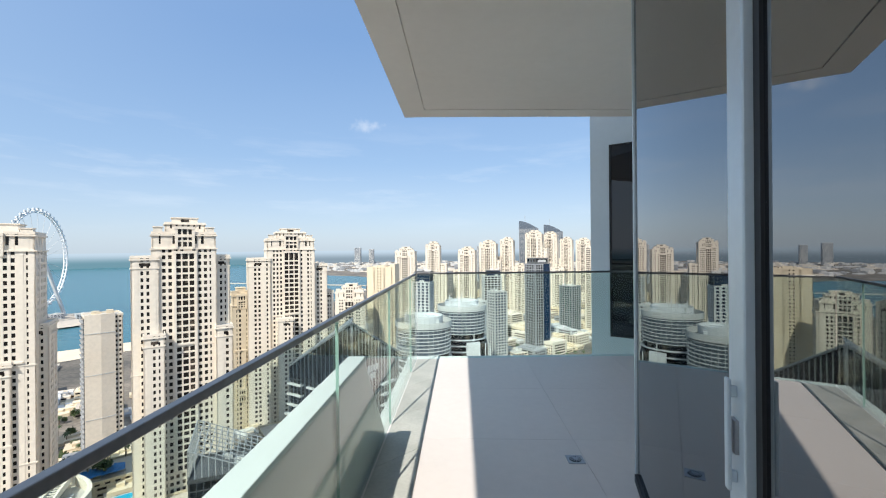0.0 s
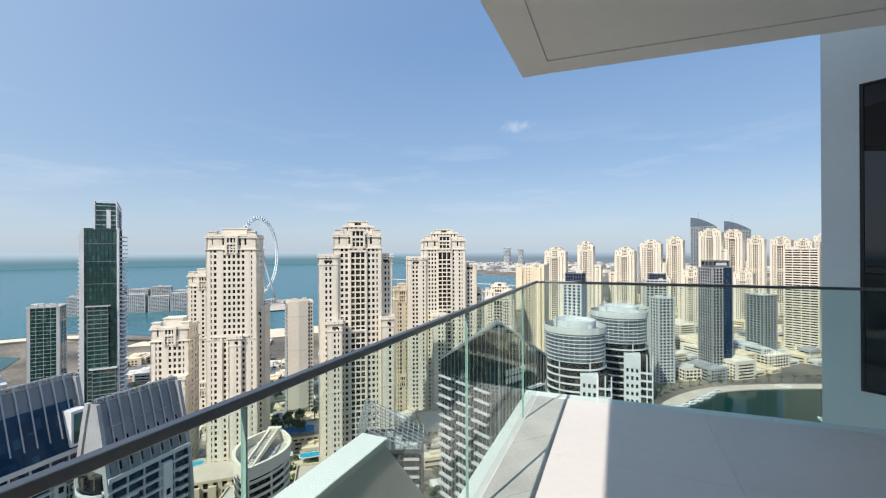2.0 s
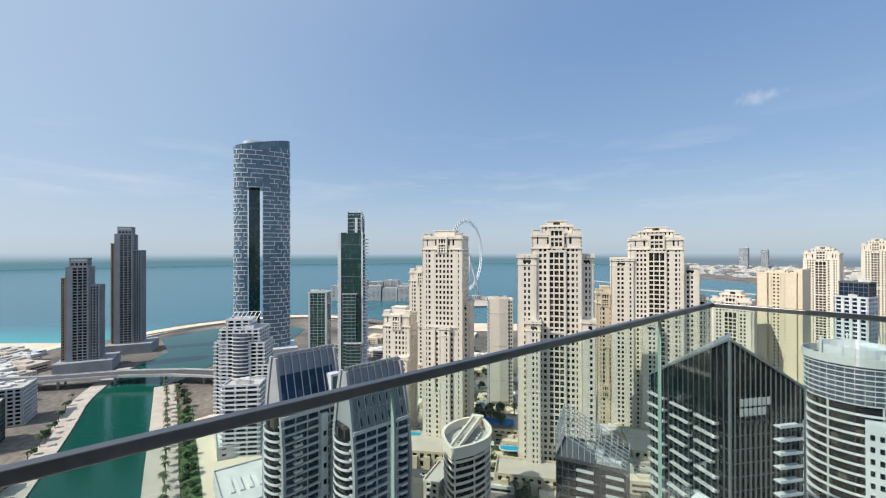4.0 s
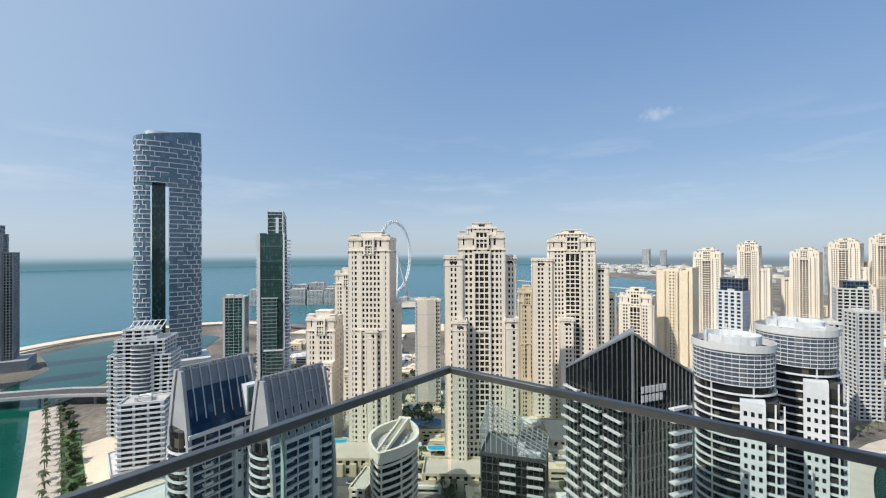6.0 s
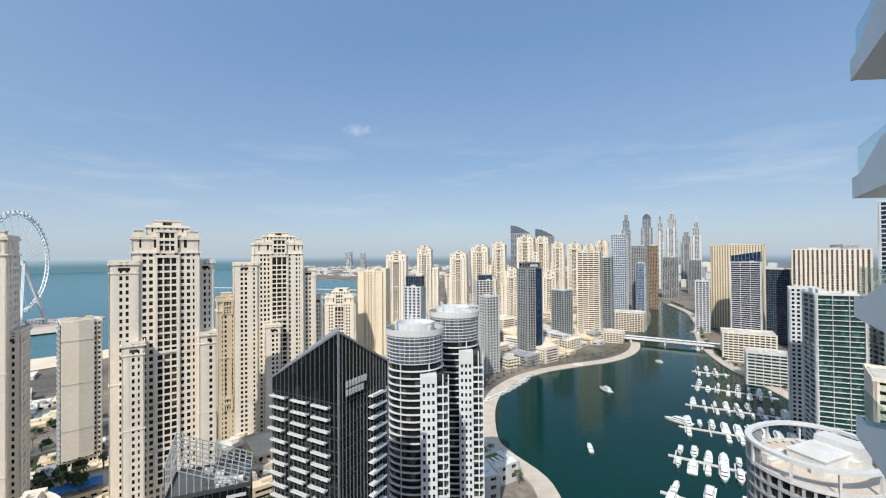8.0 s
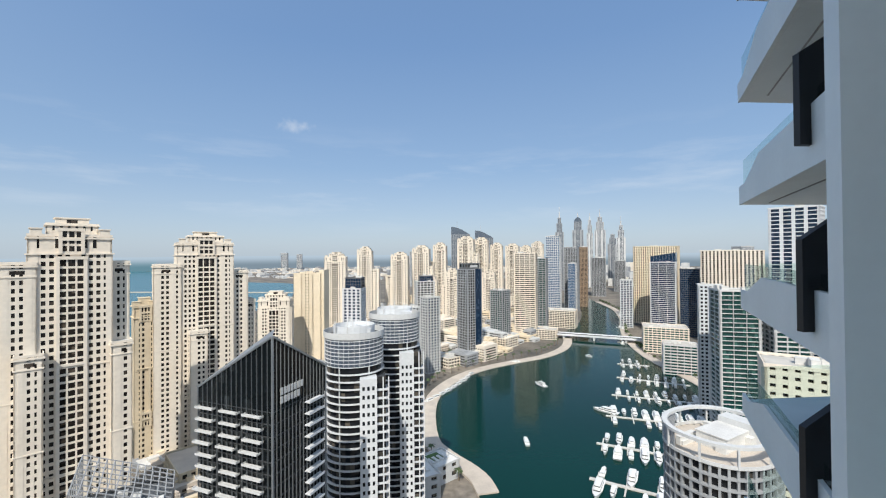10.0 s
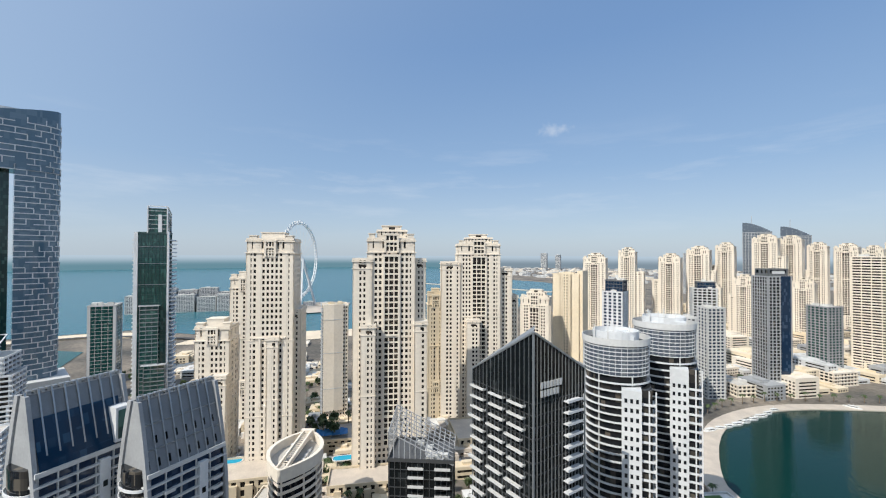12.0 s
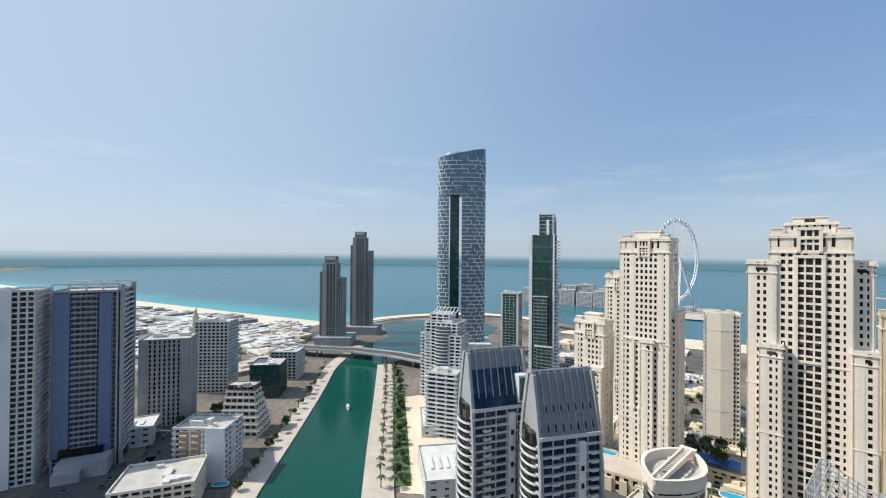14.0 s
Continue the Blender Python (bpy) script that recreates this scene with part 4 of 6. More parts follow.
def black_tower():
    """Black glass twin-sloped tower with mullion fins and balcony stacks."""
    t = site("residential_tower", -33.9, 139, 60, "black glass tower with a peaked roof and white balconies", "building")
    w, d, h = 23, 28, 112
    corner = [(-w / 2, -d / 2), (w / 2, -d / 2), (w / 2, d / 2), (-w / 2, d / 2)]
    tops = [129.6, 116, 103, 113]
    part("glazing", Shape().prism(rect(w, d)(-0.4), 0, 0, top=[h - 2] * 4), GLASS_BLACK, t)
    part("crown_glass", Shape().face((corner[0][0] + 0.2, corner[0][1] + 0.2, h - 4), (corner[1][0], corner[1][1] + 0.2, h - 4), (corner[1][0], corner[1][1] + 0.2, tops[1]), (corner[0][0] + 0.2, corner[0][1] + 0.2, tops[0])), GLASS_BLACK, t)
    part("crown_glass", Shape().face((corner[3][0] + 0.2, corner[3][1], h - 4), (corner[0][0] + 0.2, corner[0][1] + 0.2, h - 4), (corner[0][0] + 0.2, corner[0][1] + 0.2, tops[0]), (corner[3][0] + 0.2, corner[3][1], tops[3])), GLASS_BLACK, t)
    # sloping roof strip behind the crown on the west side
    part("crown_roof", Shape().face((corner[0][0], corner[0][1], 129.7), (corner[0][0] + 5, corner[0][1] + 4, 130.5), (corner[3][0] + 4, corner[3][1], 115), (corner[3][0], corner[3][1], 113.1)), METAL, t, "ribbed grey sloping roof")
    fins, rails = Shape(), Shape()
    for (p, q, a, b) in ((corner[0], corner[1], tops[0], tops[1]), (corner[3], corner[0], tops[3], tops[0]), (corner[1], corner[2], tops[1], tops[2])):
        n = 15
        dx, dy = q[0] - p[0], q[1] - p[1]
        e = (dx / math.hypot(dx, dy), dy / math.hypot(dx, dy))
        for i in range(n + 1):
            c = (p[0] + dx * i / n, p[1] + dy * i / n)
            fins.wall(c, e, 0.032, -0.5, 0.12, 0, a + (b - a) * i / n)
        for k in range(33):
            z = k * 3.4
            rails.wall(((p[0] + q[0]) / 2, (p[1] + q[1]) / 2), e, math.hypot(dx, dy) / 2, -0.42, -0.1, z, z + 0.22)
        fins.beam((p[0], p[1], a), (q[0], q[1], b), 0.28)
    part("mullions", fins, METAL, t, "slim grey vertical fins", kind="stuff")
    part("transom", rails, FIN, t, kind="stuff")
    narrow = Shape().box(-3.3, 3.3, -1.5, 0, 0, 0.24).box(-3.3, 3.3, -1.5, -1.42, 0.24, 0.62).box(-3.3, -3.2, -1.42, 0, 0.24, 0.62).box(3.2, 3.3, -1.42, 0, 0.24, 0.62).mesh("balcony", OFFWHITE)
    wide = Shape().box(-3.4, 3.4, -2.0, 0, 0, 0.28).box(-3.4, 3.4, -2.0, -1.92, 0.28, 0.75).mesh("balcony", WHITE)
    for k in range(32):
        z = k * 3.4 + 2.0
        b = part("balcony", wide, WHITE, t)
        b.location = (w * 0.20, -d / 2, z)
        for y in (10.2, 1.0, -7.6):
            b = part("balcony", narrow, OFFWHITE, t)
            b.location, b.rotation_euler.z = (-w / 2, y + (1.2 if k % 4 == 0 else 0), z), -math.pi / 2
    for row, z in enumerate((113.0, 110.6)):
        for i in range(7 - row):
            part("sign_bar", Shape().box(-9 + i * 1.35, -8.1 + i * 1.35, -d / 2 - 0.5, -d / 2 - 0.3, z, z + 1.9), OFFWHITE, t, "unlit white sign character")
    plant(t, random.Random(9), w, d, h - 2, 5)


black_tower()


def round_tower(x, y, rot, h, label, seed):
    """White round-fronted tower: curved balcony bands, a flat pier with windows, a drum on top."""
    t = site("residential_tower", x, y, rot, label, "building", group="round white towers")
    a, b = 13.2, 12.0
    plan = oval(a, b, 36)
    part("glazing", Shape().prism(plan(-1.3), 0, h - 12), GLASS_DARK, t)
    band = Shape().prism(plan(0.0), 0, 0.25).band(plan(0.0), plan(-0.14), 0.25, 0.72)
    band = band.mesh("balcony_band", WHITE)
    n = round((h - 14) / 3.1)
    for k in range(n):
        part("balcony_band", band, WHITE, t).location.z = (h - 14) / n * k
    ribs = Shape()
    for i in range(0, 36, 6):
        px, py = plan(-0.9)[i]
        part("column", Shape().prism(oval(0.28, 0.28, 6, px, py)(0), 0, h - 12), OFFWHITE, t)
    # flat white pier on the front with two columns of windows, dark bays beside it
    pier = Shape()
    pier.box(2.2, 9.2, -14.6, -8.0, 0, h - 18)
    part("pier", pier, WHITE, t)
    win = Shape().box(0, 1.0, -14.66, -14.58, 0, 1.6).mesh("window", GLASS_DARK)
    bal = Shape().box(9.2, 14.2, -12.8, -5.5, 0, 0.25).box(9.2, 14.2, -12.8, -12.7, 0.25, 1.0).box(14.1, 14.2, -12.7, -5.5, 0.25, 1.0).mesh("balcony", WHITE)
    for k in range(int((h - 22) / 3.55)):
        for wx in (3.2, 5.2, 7.2):
            part("window", win, GLASS_DARK, t).location = (wx, 0, 3 + k * 3.55)
        part("balcony", bal, WHITE, t).location.z = 2 + k * 3.55
    part("side_glass", Shape().box(9.2, 13.0, -11.8, 2.0, 0, h - 18), GLASS_DARK, t)
    for sx in (11.6, 13.9):
        part("side_pier", Shape().box(sx, sx + 0.5, -12.9, -12.4, 0, h - 18), WHITE, t)
    # drum crown
    drum = oval(a - 0.6, b - 0.6, 36)
    part("crown_glass", Shape().prism(drum(0), h - 14, h - 2), GLASS_GREY, t)
    rings = Shape()
    for i in range(8):
        rings.prism(drum(0.2), h - 14 + i * 1.55, h - 13.7 + i * 1.55)
    for i in range(36):
        px, py = drum(0.12)[i]
        rings.prism(oval(0.06, 0.06, 4, px, py)(0), h - 14, h - 2)
    part("crown_frame", rings, WHITE, t, kind="stuff")
    part("roof", Shape().prism(drum(0.3), h - 2.4, h - 2.0), GREY, t)
    c = Shape().band(drum(0.6), drum(0.3), h - 2.2, h + 0.4)
    part("parapet", c, OFFWHITE, t)
    rng = random.Random(seed)
    plant(t, rng, 20, 18, h - 2.0, 18, WHITE)
    part("roof_screen", Shape().band(oval(9, 8, 24)(0), oval(8.6, 7.6, 24)(0), h - 2, h + 2.6), WHITE, t, "white curved roof screen")
    for i in range(5):
        px, py = rng.uniform(-9, 9), rng.uniform(-8, 8)
        part("mast", Shape().box(px, px + 0.5, py, py + 0.5, h - 1.6, h + 5), OFFWHITE, t)


round_tower(-10, 192, 3, 118, "round-fronted white tower with glass drum and roof plant", 4)
round_tower(9, 222, 358, 121, "round-fronted white tower standing behind its twin", 6)


def sail_tower(x, y, rot, h, label, blue):
    """Tower with a sloping panelled sail roof between two curved fins."""
    t = site("residential_tower", x, y, rot, label, "building", group="twin sail towers")
    w, d = 27, 17
    clad(t, rect(w, d), 0, h - 24, OFFWHITE, GLASS_NAVY, 3.5, 0.55, 0.7, 5.2, 0.3, (), 0.8, 0.6)
    part("white_strip", Shape().box(w * 0.12, w * 0.12 + 3.2, -d / 2 - 0.9, -d / 2 + 1, 0, h - 26), WHITE, t)
    # curved bow on the west end
    bow = oval(3.4, 6.6, 24, -w / 2, 0)
    part("bow_glass", Shape().prism(bow(-0.9), 0, h - 22), GLASS_DARK, t)
    band = Shape().prism(bow(-0.1), 0, 0.3).band(bow(0), bow(-0.3), 0, 0.95)
    band = band.mesh("balcony_band", WHITE)
    for k in range(int((h - 24) / 3.5)):
        part("balcony_band", band, WHITE, t).location.z = k * 3.5
    # fins that lean in towards the ridge
    for sx in (-w / 2 - 0.6, w / 2 - 0.6):
        for y0, s in ((-d / 2 - 0.9, 1), (d / 2 + 0.9, -1)):
            pts = []
            for i in range(11):
                f = i / 10
                z = h * (0.35 + 0.65 * f)
                pts.append((y0 + s * (d / 2 - 1.0) * max(0, f - 0.35) ** 1.6 * 1.95, z))
            fin = Shape()
            for ya, za in [(y0, 0.0)] + pts:
                fin.v += [(sx, ya - 1.0, za), (sx + 1.2, ya - 1.0, za), (sx + 1.2, ya + 1.0, za), (sx, ya + 1.0, za)]
            for i in range(len(pts)):
                k = 4 * i
                fin.f += [(k + j, k + (j + 1) % 4, k + 4 + (j + 1) % 4, k + 4 + j) for j in range(4)]
            fin.f += [(3, 2, 1, 0), tuple(4 * len(pts) + j for j in range(4))]
            part("fin", fin, GREY, t, "curved grey fin")
    # sloping front and rear
    yf, yr = -d / 2 + 0.4, -1.2
    z0, z1 = h - 24, h
    part("end_panel", Shape().face((-w / 2, -d / 2 + 0.4, h - 24), (-w / 2, -1.2, h), (-w / 2, 1.2, h), (-w / 2, d / 2 - 0.4, h - 24)), GREY, t, "grey triangular gable")
    part("end_panel", Shape().face((w / 2, d / 2 - 0.4, h - 24), (w / 2, 1.2, h), (w / 2, -1.2, h), (w / 2, -d / 2 + 0.4, h - 24)), OFFWHITE, t, "pale triangular gable")
    part("sail_rear", Shape().face((w / 2, -yf, z0), (-w / 2, -yf, z0), (-w / 2, 1.2, z1), (w / 2, 1.2, z1)), GREY, t)
    part("sail", Shape().face((-w / 2, yf, z0), (w / 2, yf, z0), (w / 2, yr, z1), (-w / 2, yr, z1)), SAIL, t, "sloping panelled roof sail")
    ribs = Shape()
    for i in range(9):
        x = -w / 2 + w * i / 8
        ribs.beam((x, yf - 0.15, z0), (x, yr - 0.15, z1 + 1.2), 0.22)
    for f in (0.0, 0.33, 0.66, 1.0):
        ribs.beam((-w / 2, yf + (yr - yf) * f - 0.1, z0 + (z1 - z0) * f), (w / 2, yf + (yr - yf) * f - 0.1, z0 + (z1 - z0) * f), 0.18)
    part("sail_ribs", ribs, METAL, t)
    # short dark slots between the ribs, and plant along the ridge
    slope = lambda x, f, o: (x, yf + (yr - yf) * f - o, z0 + (z1 - z0) * f)
    for i in range(8):
        if blue:
            break
        x = -w / 2 + w * (i + 0.5) / 8
        for fa, fb in ((0.10, 0.21), (0.40, 0.50)):
            part("slot_window", Shape().face(slope(x - 1.4, fa, 0.12), slope(x - 0.6, fa, 0.12), slope(x - 0.6, fb, 0.12), slope(x - 1.4, fb, 0.12)), GLASS_BLACK, t)
    for i in range(16):
        x = -w / 2 + 0.8 + w * i / 16
        part("ridge_vent", Shape().box(x, x + 1.1, -0.9, 0.9, h - 0.2, h + 1.2), METAL, t)
    # balcony boxes and a framed flat on the long front
    nook = Shape().box(-1.7, 1.7, -1.6, 0, 0, 0.25).box(-1.7, 1.7, -1.6, -1.5, 0.25, 1.05).box(-1.7, -1.6, -1.5, 0, 0.25, 1.05).box(1.6, 1.7, -1.5, 0, 0.25, 1.05).mesh("balcony", OFFWHITE)
    for k in range(int((h - 28) / 3.5)):
        for x in (-7.5, 10.0):
            b = part("balcony", nook, OFFWHITE, t)
            b.location = (x, -d / 2 - 0.2, 3.5 * k + 1.0)
    for k in range(0, int((h - 30) / 3.5), 2):
        part("strip_window", Shape().box(w * 0.12 + 0.9, w * 0.12 + 2.3, -d / 2 - 0.98, -d / 2 - 0.8, 3.5 * k + 1.6, 3.5 * k + 3.6), GLASS_BLACK, t)
    if blue:
        a, b = 0.04, 0.70
        part("blue_window", Shape().face(*[(x, yf + (yr - yf) * f - 0.45, z0 + (z1 - z0) * f) for x, f in ((-w / 2 + 1, a), (w / 2 - 2, a), (w / 2 - 2, b), (-w / 2 + 1, b))]), GLASS_DEEP, t, "large sloping blue window")
        part("dormer", Shape().box(w / 2 - 5.5, w / 2 - 0.5, -d / 2 - 0.6, -2, z0 + 2, z0 + 14), WHITE, t, "white framed dormer")
        part("dormer_glass", Shape().box(w / 2 - 4.8, w / 2 - 1.2, -d / 2 - 0.68, -d / 2 - 0.58, z0 + 3, z0 + 13), GLASS_GREEN, t)


sail_tower(-175, 77, 94, 107, "grey sail-roofed tower with a large blue window", True)
sail_tower(-153, 98, 90, 102, "grey sail-roofed tower with ribbed sloping roof", False)


def linked_tower():
    """Very tall curved blue tower with a slot and a white frame pattern."""
    t = site("hotel_tower", -598, 195, 74, "tall curved blue glass tower with white frames and slot", "building")
    a, b, h = 36, 17, 300
    full = oval(a, b, 44, power=0.72)

    def half(side):
        def at(o):
            return [(x, y) for x, y in full(o) if (x < -15.0 if side < 0 else x > -4.0)]
        return at
    gap_top = 238
    part("west_leg", Shape().prism(half(-1)(0), 0, gap_top), GLASS_SKY, t)
    part("east_leg", Shape().prism(half(1)(0), 0, gap_top), GLASS_SKY, t)
    part("link", Shape().prism(full(0), gap_top, 0, top=[h - 6 + 14 * (x + a) / (2 * a) for x, y in full(0)]), GLASS_SKY, t)
    part("slot_glass", Shape().box(-17.5, -3.5, -3, 10, 0, gap_top), GLASS_GREEN, t)
    frames = Shape()
    rng = random.Random(12)
    for plan, z0, z1 in ((half(-1), 0, gap_top), (half(1), 0, gap_top), (full, gap_top, h - 12)):
        es = list(edges(plan(0.25)))
        n = int((z1 - z0) / 5.6)
        for k in range(n + 1):
            z = z0 + k * (z1 - z0) / n
            for i, (p, q, dd, e) in enumerate(es):
                if plan is not full and abs(p[0] - q[0]) < 0.4 and dd > 8:
                    continue
                c = ((p[0] + q[0]) / 2, (p[1] + q[1]) / 2)
                if rng.random() < 0.88:
                    frames.wall(c, e, dd / 2, 0.0, 0.4, z, z + 0.95)
                if i % 3 == (k * 2) % 3 and rng.random() < 0.85:
                    frames.wall(p, e, 0.45, 0.0, 0.4, z, z + (z1 - z0) / n)
    part("white_frames", frames, WHITE, t, kind="stuff")
    part("crown", Shape().prism([(x * 0.75 + 3, y * 0.8 + 2) for x, y in full(0)], h - 12, h + 3), WHITE, t, "white rooftop screen")
    part("podium", Shape().box(-44, 44, -30, 26, 0, 18), OFFWHITE, t)


linked_tower()

# towers beside the canal mouth
def grey_pair(x, y, rot, h, label):
    t = site("residential_tower", x, y, rot, label, "building", group="grey towers by the sea")
    w, d = 36, 28
    clad(t, rect(w * 0.62, d, -w * 0.12, 0), 0, h, GREY, GLASS_DARK, 3.7, 0.9, 0.8, 5.0, 0.9, (4, 0), 2.0, 0.3)
    clad(t, rect(w * 0.3, d * 0.9, w * 0.33, 1), 0, h - 24, GREY, GLASS_DARK, 3.7, 0.9, 0.8, 3.5, 0.9, (), 1.6, 0.3)
    clad(t, rect(w * 0.2, d * 0.8, -w * 0.48, 1), 0, h - 14, BROWN, GLASS_DARK, 3.7, 1.2, 0.5, 3.5, 1.2, (), 1.4)
    clad(t, rect(w * 0.5, d * 0.6, -w * 0.12, 0), h, h + 11, GREY, GLASS_DARK, 5.5, 2.5, 0.5, 4, 1.4, (), 1.4)
    part("sign_bar", Shape().box(-w * 0.33, w * 0.1, -d * 0.3 - 0.4, -d * 0.3, h + 8, h + 10.5), OFFWHITE, t)
    part("podium", Shape().box(-w * 0.7, w * 0.9, -d * 0.9, d * 0.8, 0, 14), GREY, t)


grey_pair(-700, 8, 76, 131, "grey tower with vertical window strips by the sea")
grey_pair(-782, 60, 72, 176, "taller grey tower with vertical window strips by the sea")
curtain(-512, 240, 51, 24, 24, 97, "small green glass tower with white side walls", OFFWHITE, GLASS_GREEN, corner=2.6, bay=5, sp=0.3, pier=0.2)


def green_tower():
    t = site("office_tower", -428, 242, 49, "slim green glass tower with open framed crown", "building")
    w, d, h = 24, 22, 171
    clad(t, rect(w, d), 0, h, TEAL, GLASS_GREEN, 3.9, 0.22, 0.25, 3.0, 0.12, (), 0.5)
    part("corner_strip", Shape().box(-w / 2 - 2.4, -w / 2 + 0.8, -d / 2 - 0.5, -d / 2 + 2.5, 0, h + 1), WHITE, t, "white full-height corner strip")
    part("side_strip", Shape().box(w / 2, w / 2 + 1.6, -d / 2 - 0.3, -d / 2 + 3, 0, h + 2), WHITE, t)
    left = Shape().box(-w / 2 - 4.2, -w / 2 - 0.2, -d / 2 + 2.6, d / 2 - 3, 0, 1.0).mesh("side_balcony", OFFWHITE)
    right = Shape().box(w / 2 + 0.2, w / 2 + 4.6, -d / 2 + 3, d / 2 - 1, 0, 1.2).mesh("side_balcony", WHITE)
    for k in range(42):
        part("side_balcony", left, OFFWHITE, t).location.z = 4 + k * 3.9
        part("side_balcony", right, WHITE, t).location.z = 4 + k * 3.9
    # paler banded bay on the lower front, with a canopy part-way
    clad(t, rect(15, 4, -1.2, -d / 2 - 1.2), 0, 102, METAL, GLASS_GREEN, 3.9, 0.8, 0.2, 5.0, 0.2, (), 0.4, 0.1)
    clad(t, rect(17, 5, 3.5, -d / 2 - 1.6), 0, 46, METAL, GLASS_GREEN, 3.9, 0.9, 0.2, 5.0, 0.2, (), 0.4, 0.2)
    part("canopy", Shape().box(-7, 13, -d / 2 - 5.5, -d / 2, 46, 47.0), WHITE, t)
    part("canopy", Shape().box(-9.5, 7.5, -d / 2 - 4.2, -d / 2, 102, 102.7), OFFWHITE, t)
    for z in (122, 142, 158):
        part("seam", Shape().box(-w / 2 + 0.8, w / 2, -d / 2 - 0.12, -d / 2 + 0.1, z, z + 0.35), METAL, t)
    # crown: open frame with a raked head round a white core
    a, b, c, e = -w * 0.16, w * 0.5, -d * 0.5, d * 0.3
    crown = Shape()
    for x, y, z in ((a, c, h + 26), (b, c, h + 26), (a, e, h + 20), (b, e, h + 20)):
        crown.beam((x, y, h), (x, y, z), 0.45)
    crown.beam((a, c, h + 26), (b, c, h + 26), 0.45).beam((a, e, h + 20), (b, e, h + 20), 0.45).beam((a, c, h + 26), (a, e, h + 20), 0.45).beam((b, c, h + 26), (b, e, h + 20), 0.45)
    for k in range(1, 6):
        crown.beam((a, c, h + k * 4.3), (b, c, h + k * 4.3), 0.16).beam((b, c, h + k * 4.3), (b, e, h + k * 4.3 * 0.8), 0.16)
    part("crown_frame", crown, WHITE, t, "open white steel crown frame")
    part("crown_glass", Shape().prism([(a + 0.5, c + 0.6), (b - 0.5, c + 0.6), (b - 0.5, e), (a + 0.5, e)], h, 0, top=[h + 24, h + 24, h + 18.5, h + 18.5]), GLASS_GREEN, t)
    part("crown_core", Shape().box(a + 8.5, a + 11.5, c - 0.2, c + 3, h, h + 18), WHITE, t, "white lift core")


green_tower()


def stepped_white():
    t = site("apartment_building", -420, 122, 54, "white stepped apartment block with curved balconies", "building")
    for (x, y, w, d, h) in ((0, 0, 36, 28, 78), (-17, -2, 12, 22, 66), (16, -4, 14, 24, 66), (22, -9, 12, 20, 46), (-4, 2, 22, 18, 86), (30, -12, 14, 18, 30)):
        clad(t, rect(w, d, x, y), 0, h, WHITE, GLASS_DARK, 3.4, 0.95, 1.0, 6.0, 1.6, (), 1.8, 0.7)
    front = oval(9, 5, 24, 2, -14)
    b = Shape().prism(front(-0.1), 0, 0.25).band(front(0), front(-0.25), 0, 1.0)
    b = b.mesh("curved_balcony", WHITE)
    for k in range(22):
        part("curved_balcony", b, WHITE, t).location.z = k * 3.4
    part("bow_glass", Shape().prism(front(-1.0), 0, 75), GLASS_GREY, t)
    f = Shape()
    for i in range(7):
        f.beam((-12 + i * 4, -6, 86), (-12 + i * 4, 8, 92), 0.3)
    f.beam((-12, -6, 86), (12, -6, 86), 0.3).beam((-12, 8, 92), (12, 8, 92), 0.3)
    part("roof_frame", f, WHITE, t)
    plant(t, random.Random(4), 30, 22, 78, 6, WHITE)


stepped_white()
slabs(-330, 96, 56, 26, 16, 52, "low white apartment block with balcony bands", seed=3, name="apartment_building")

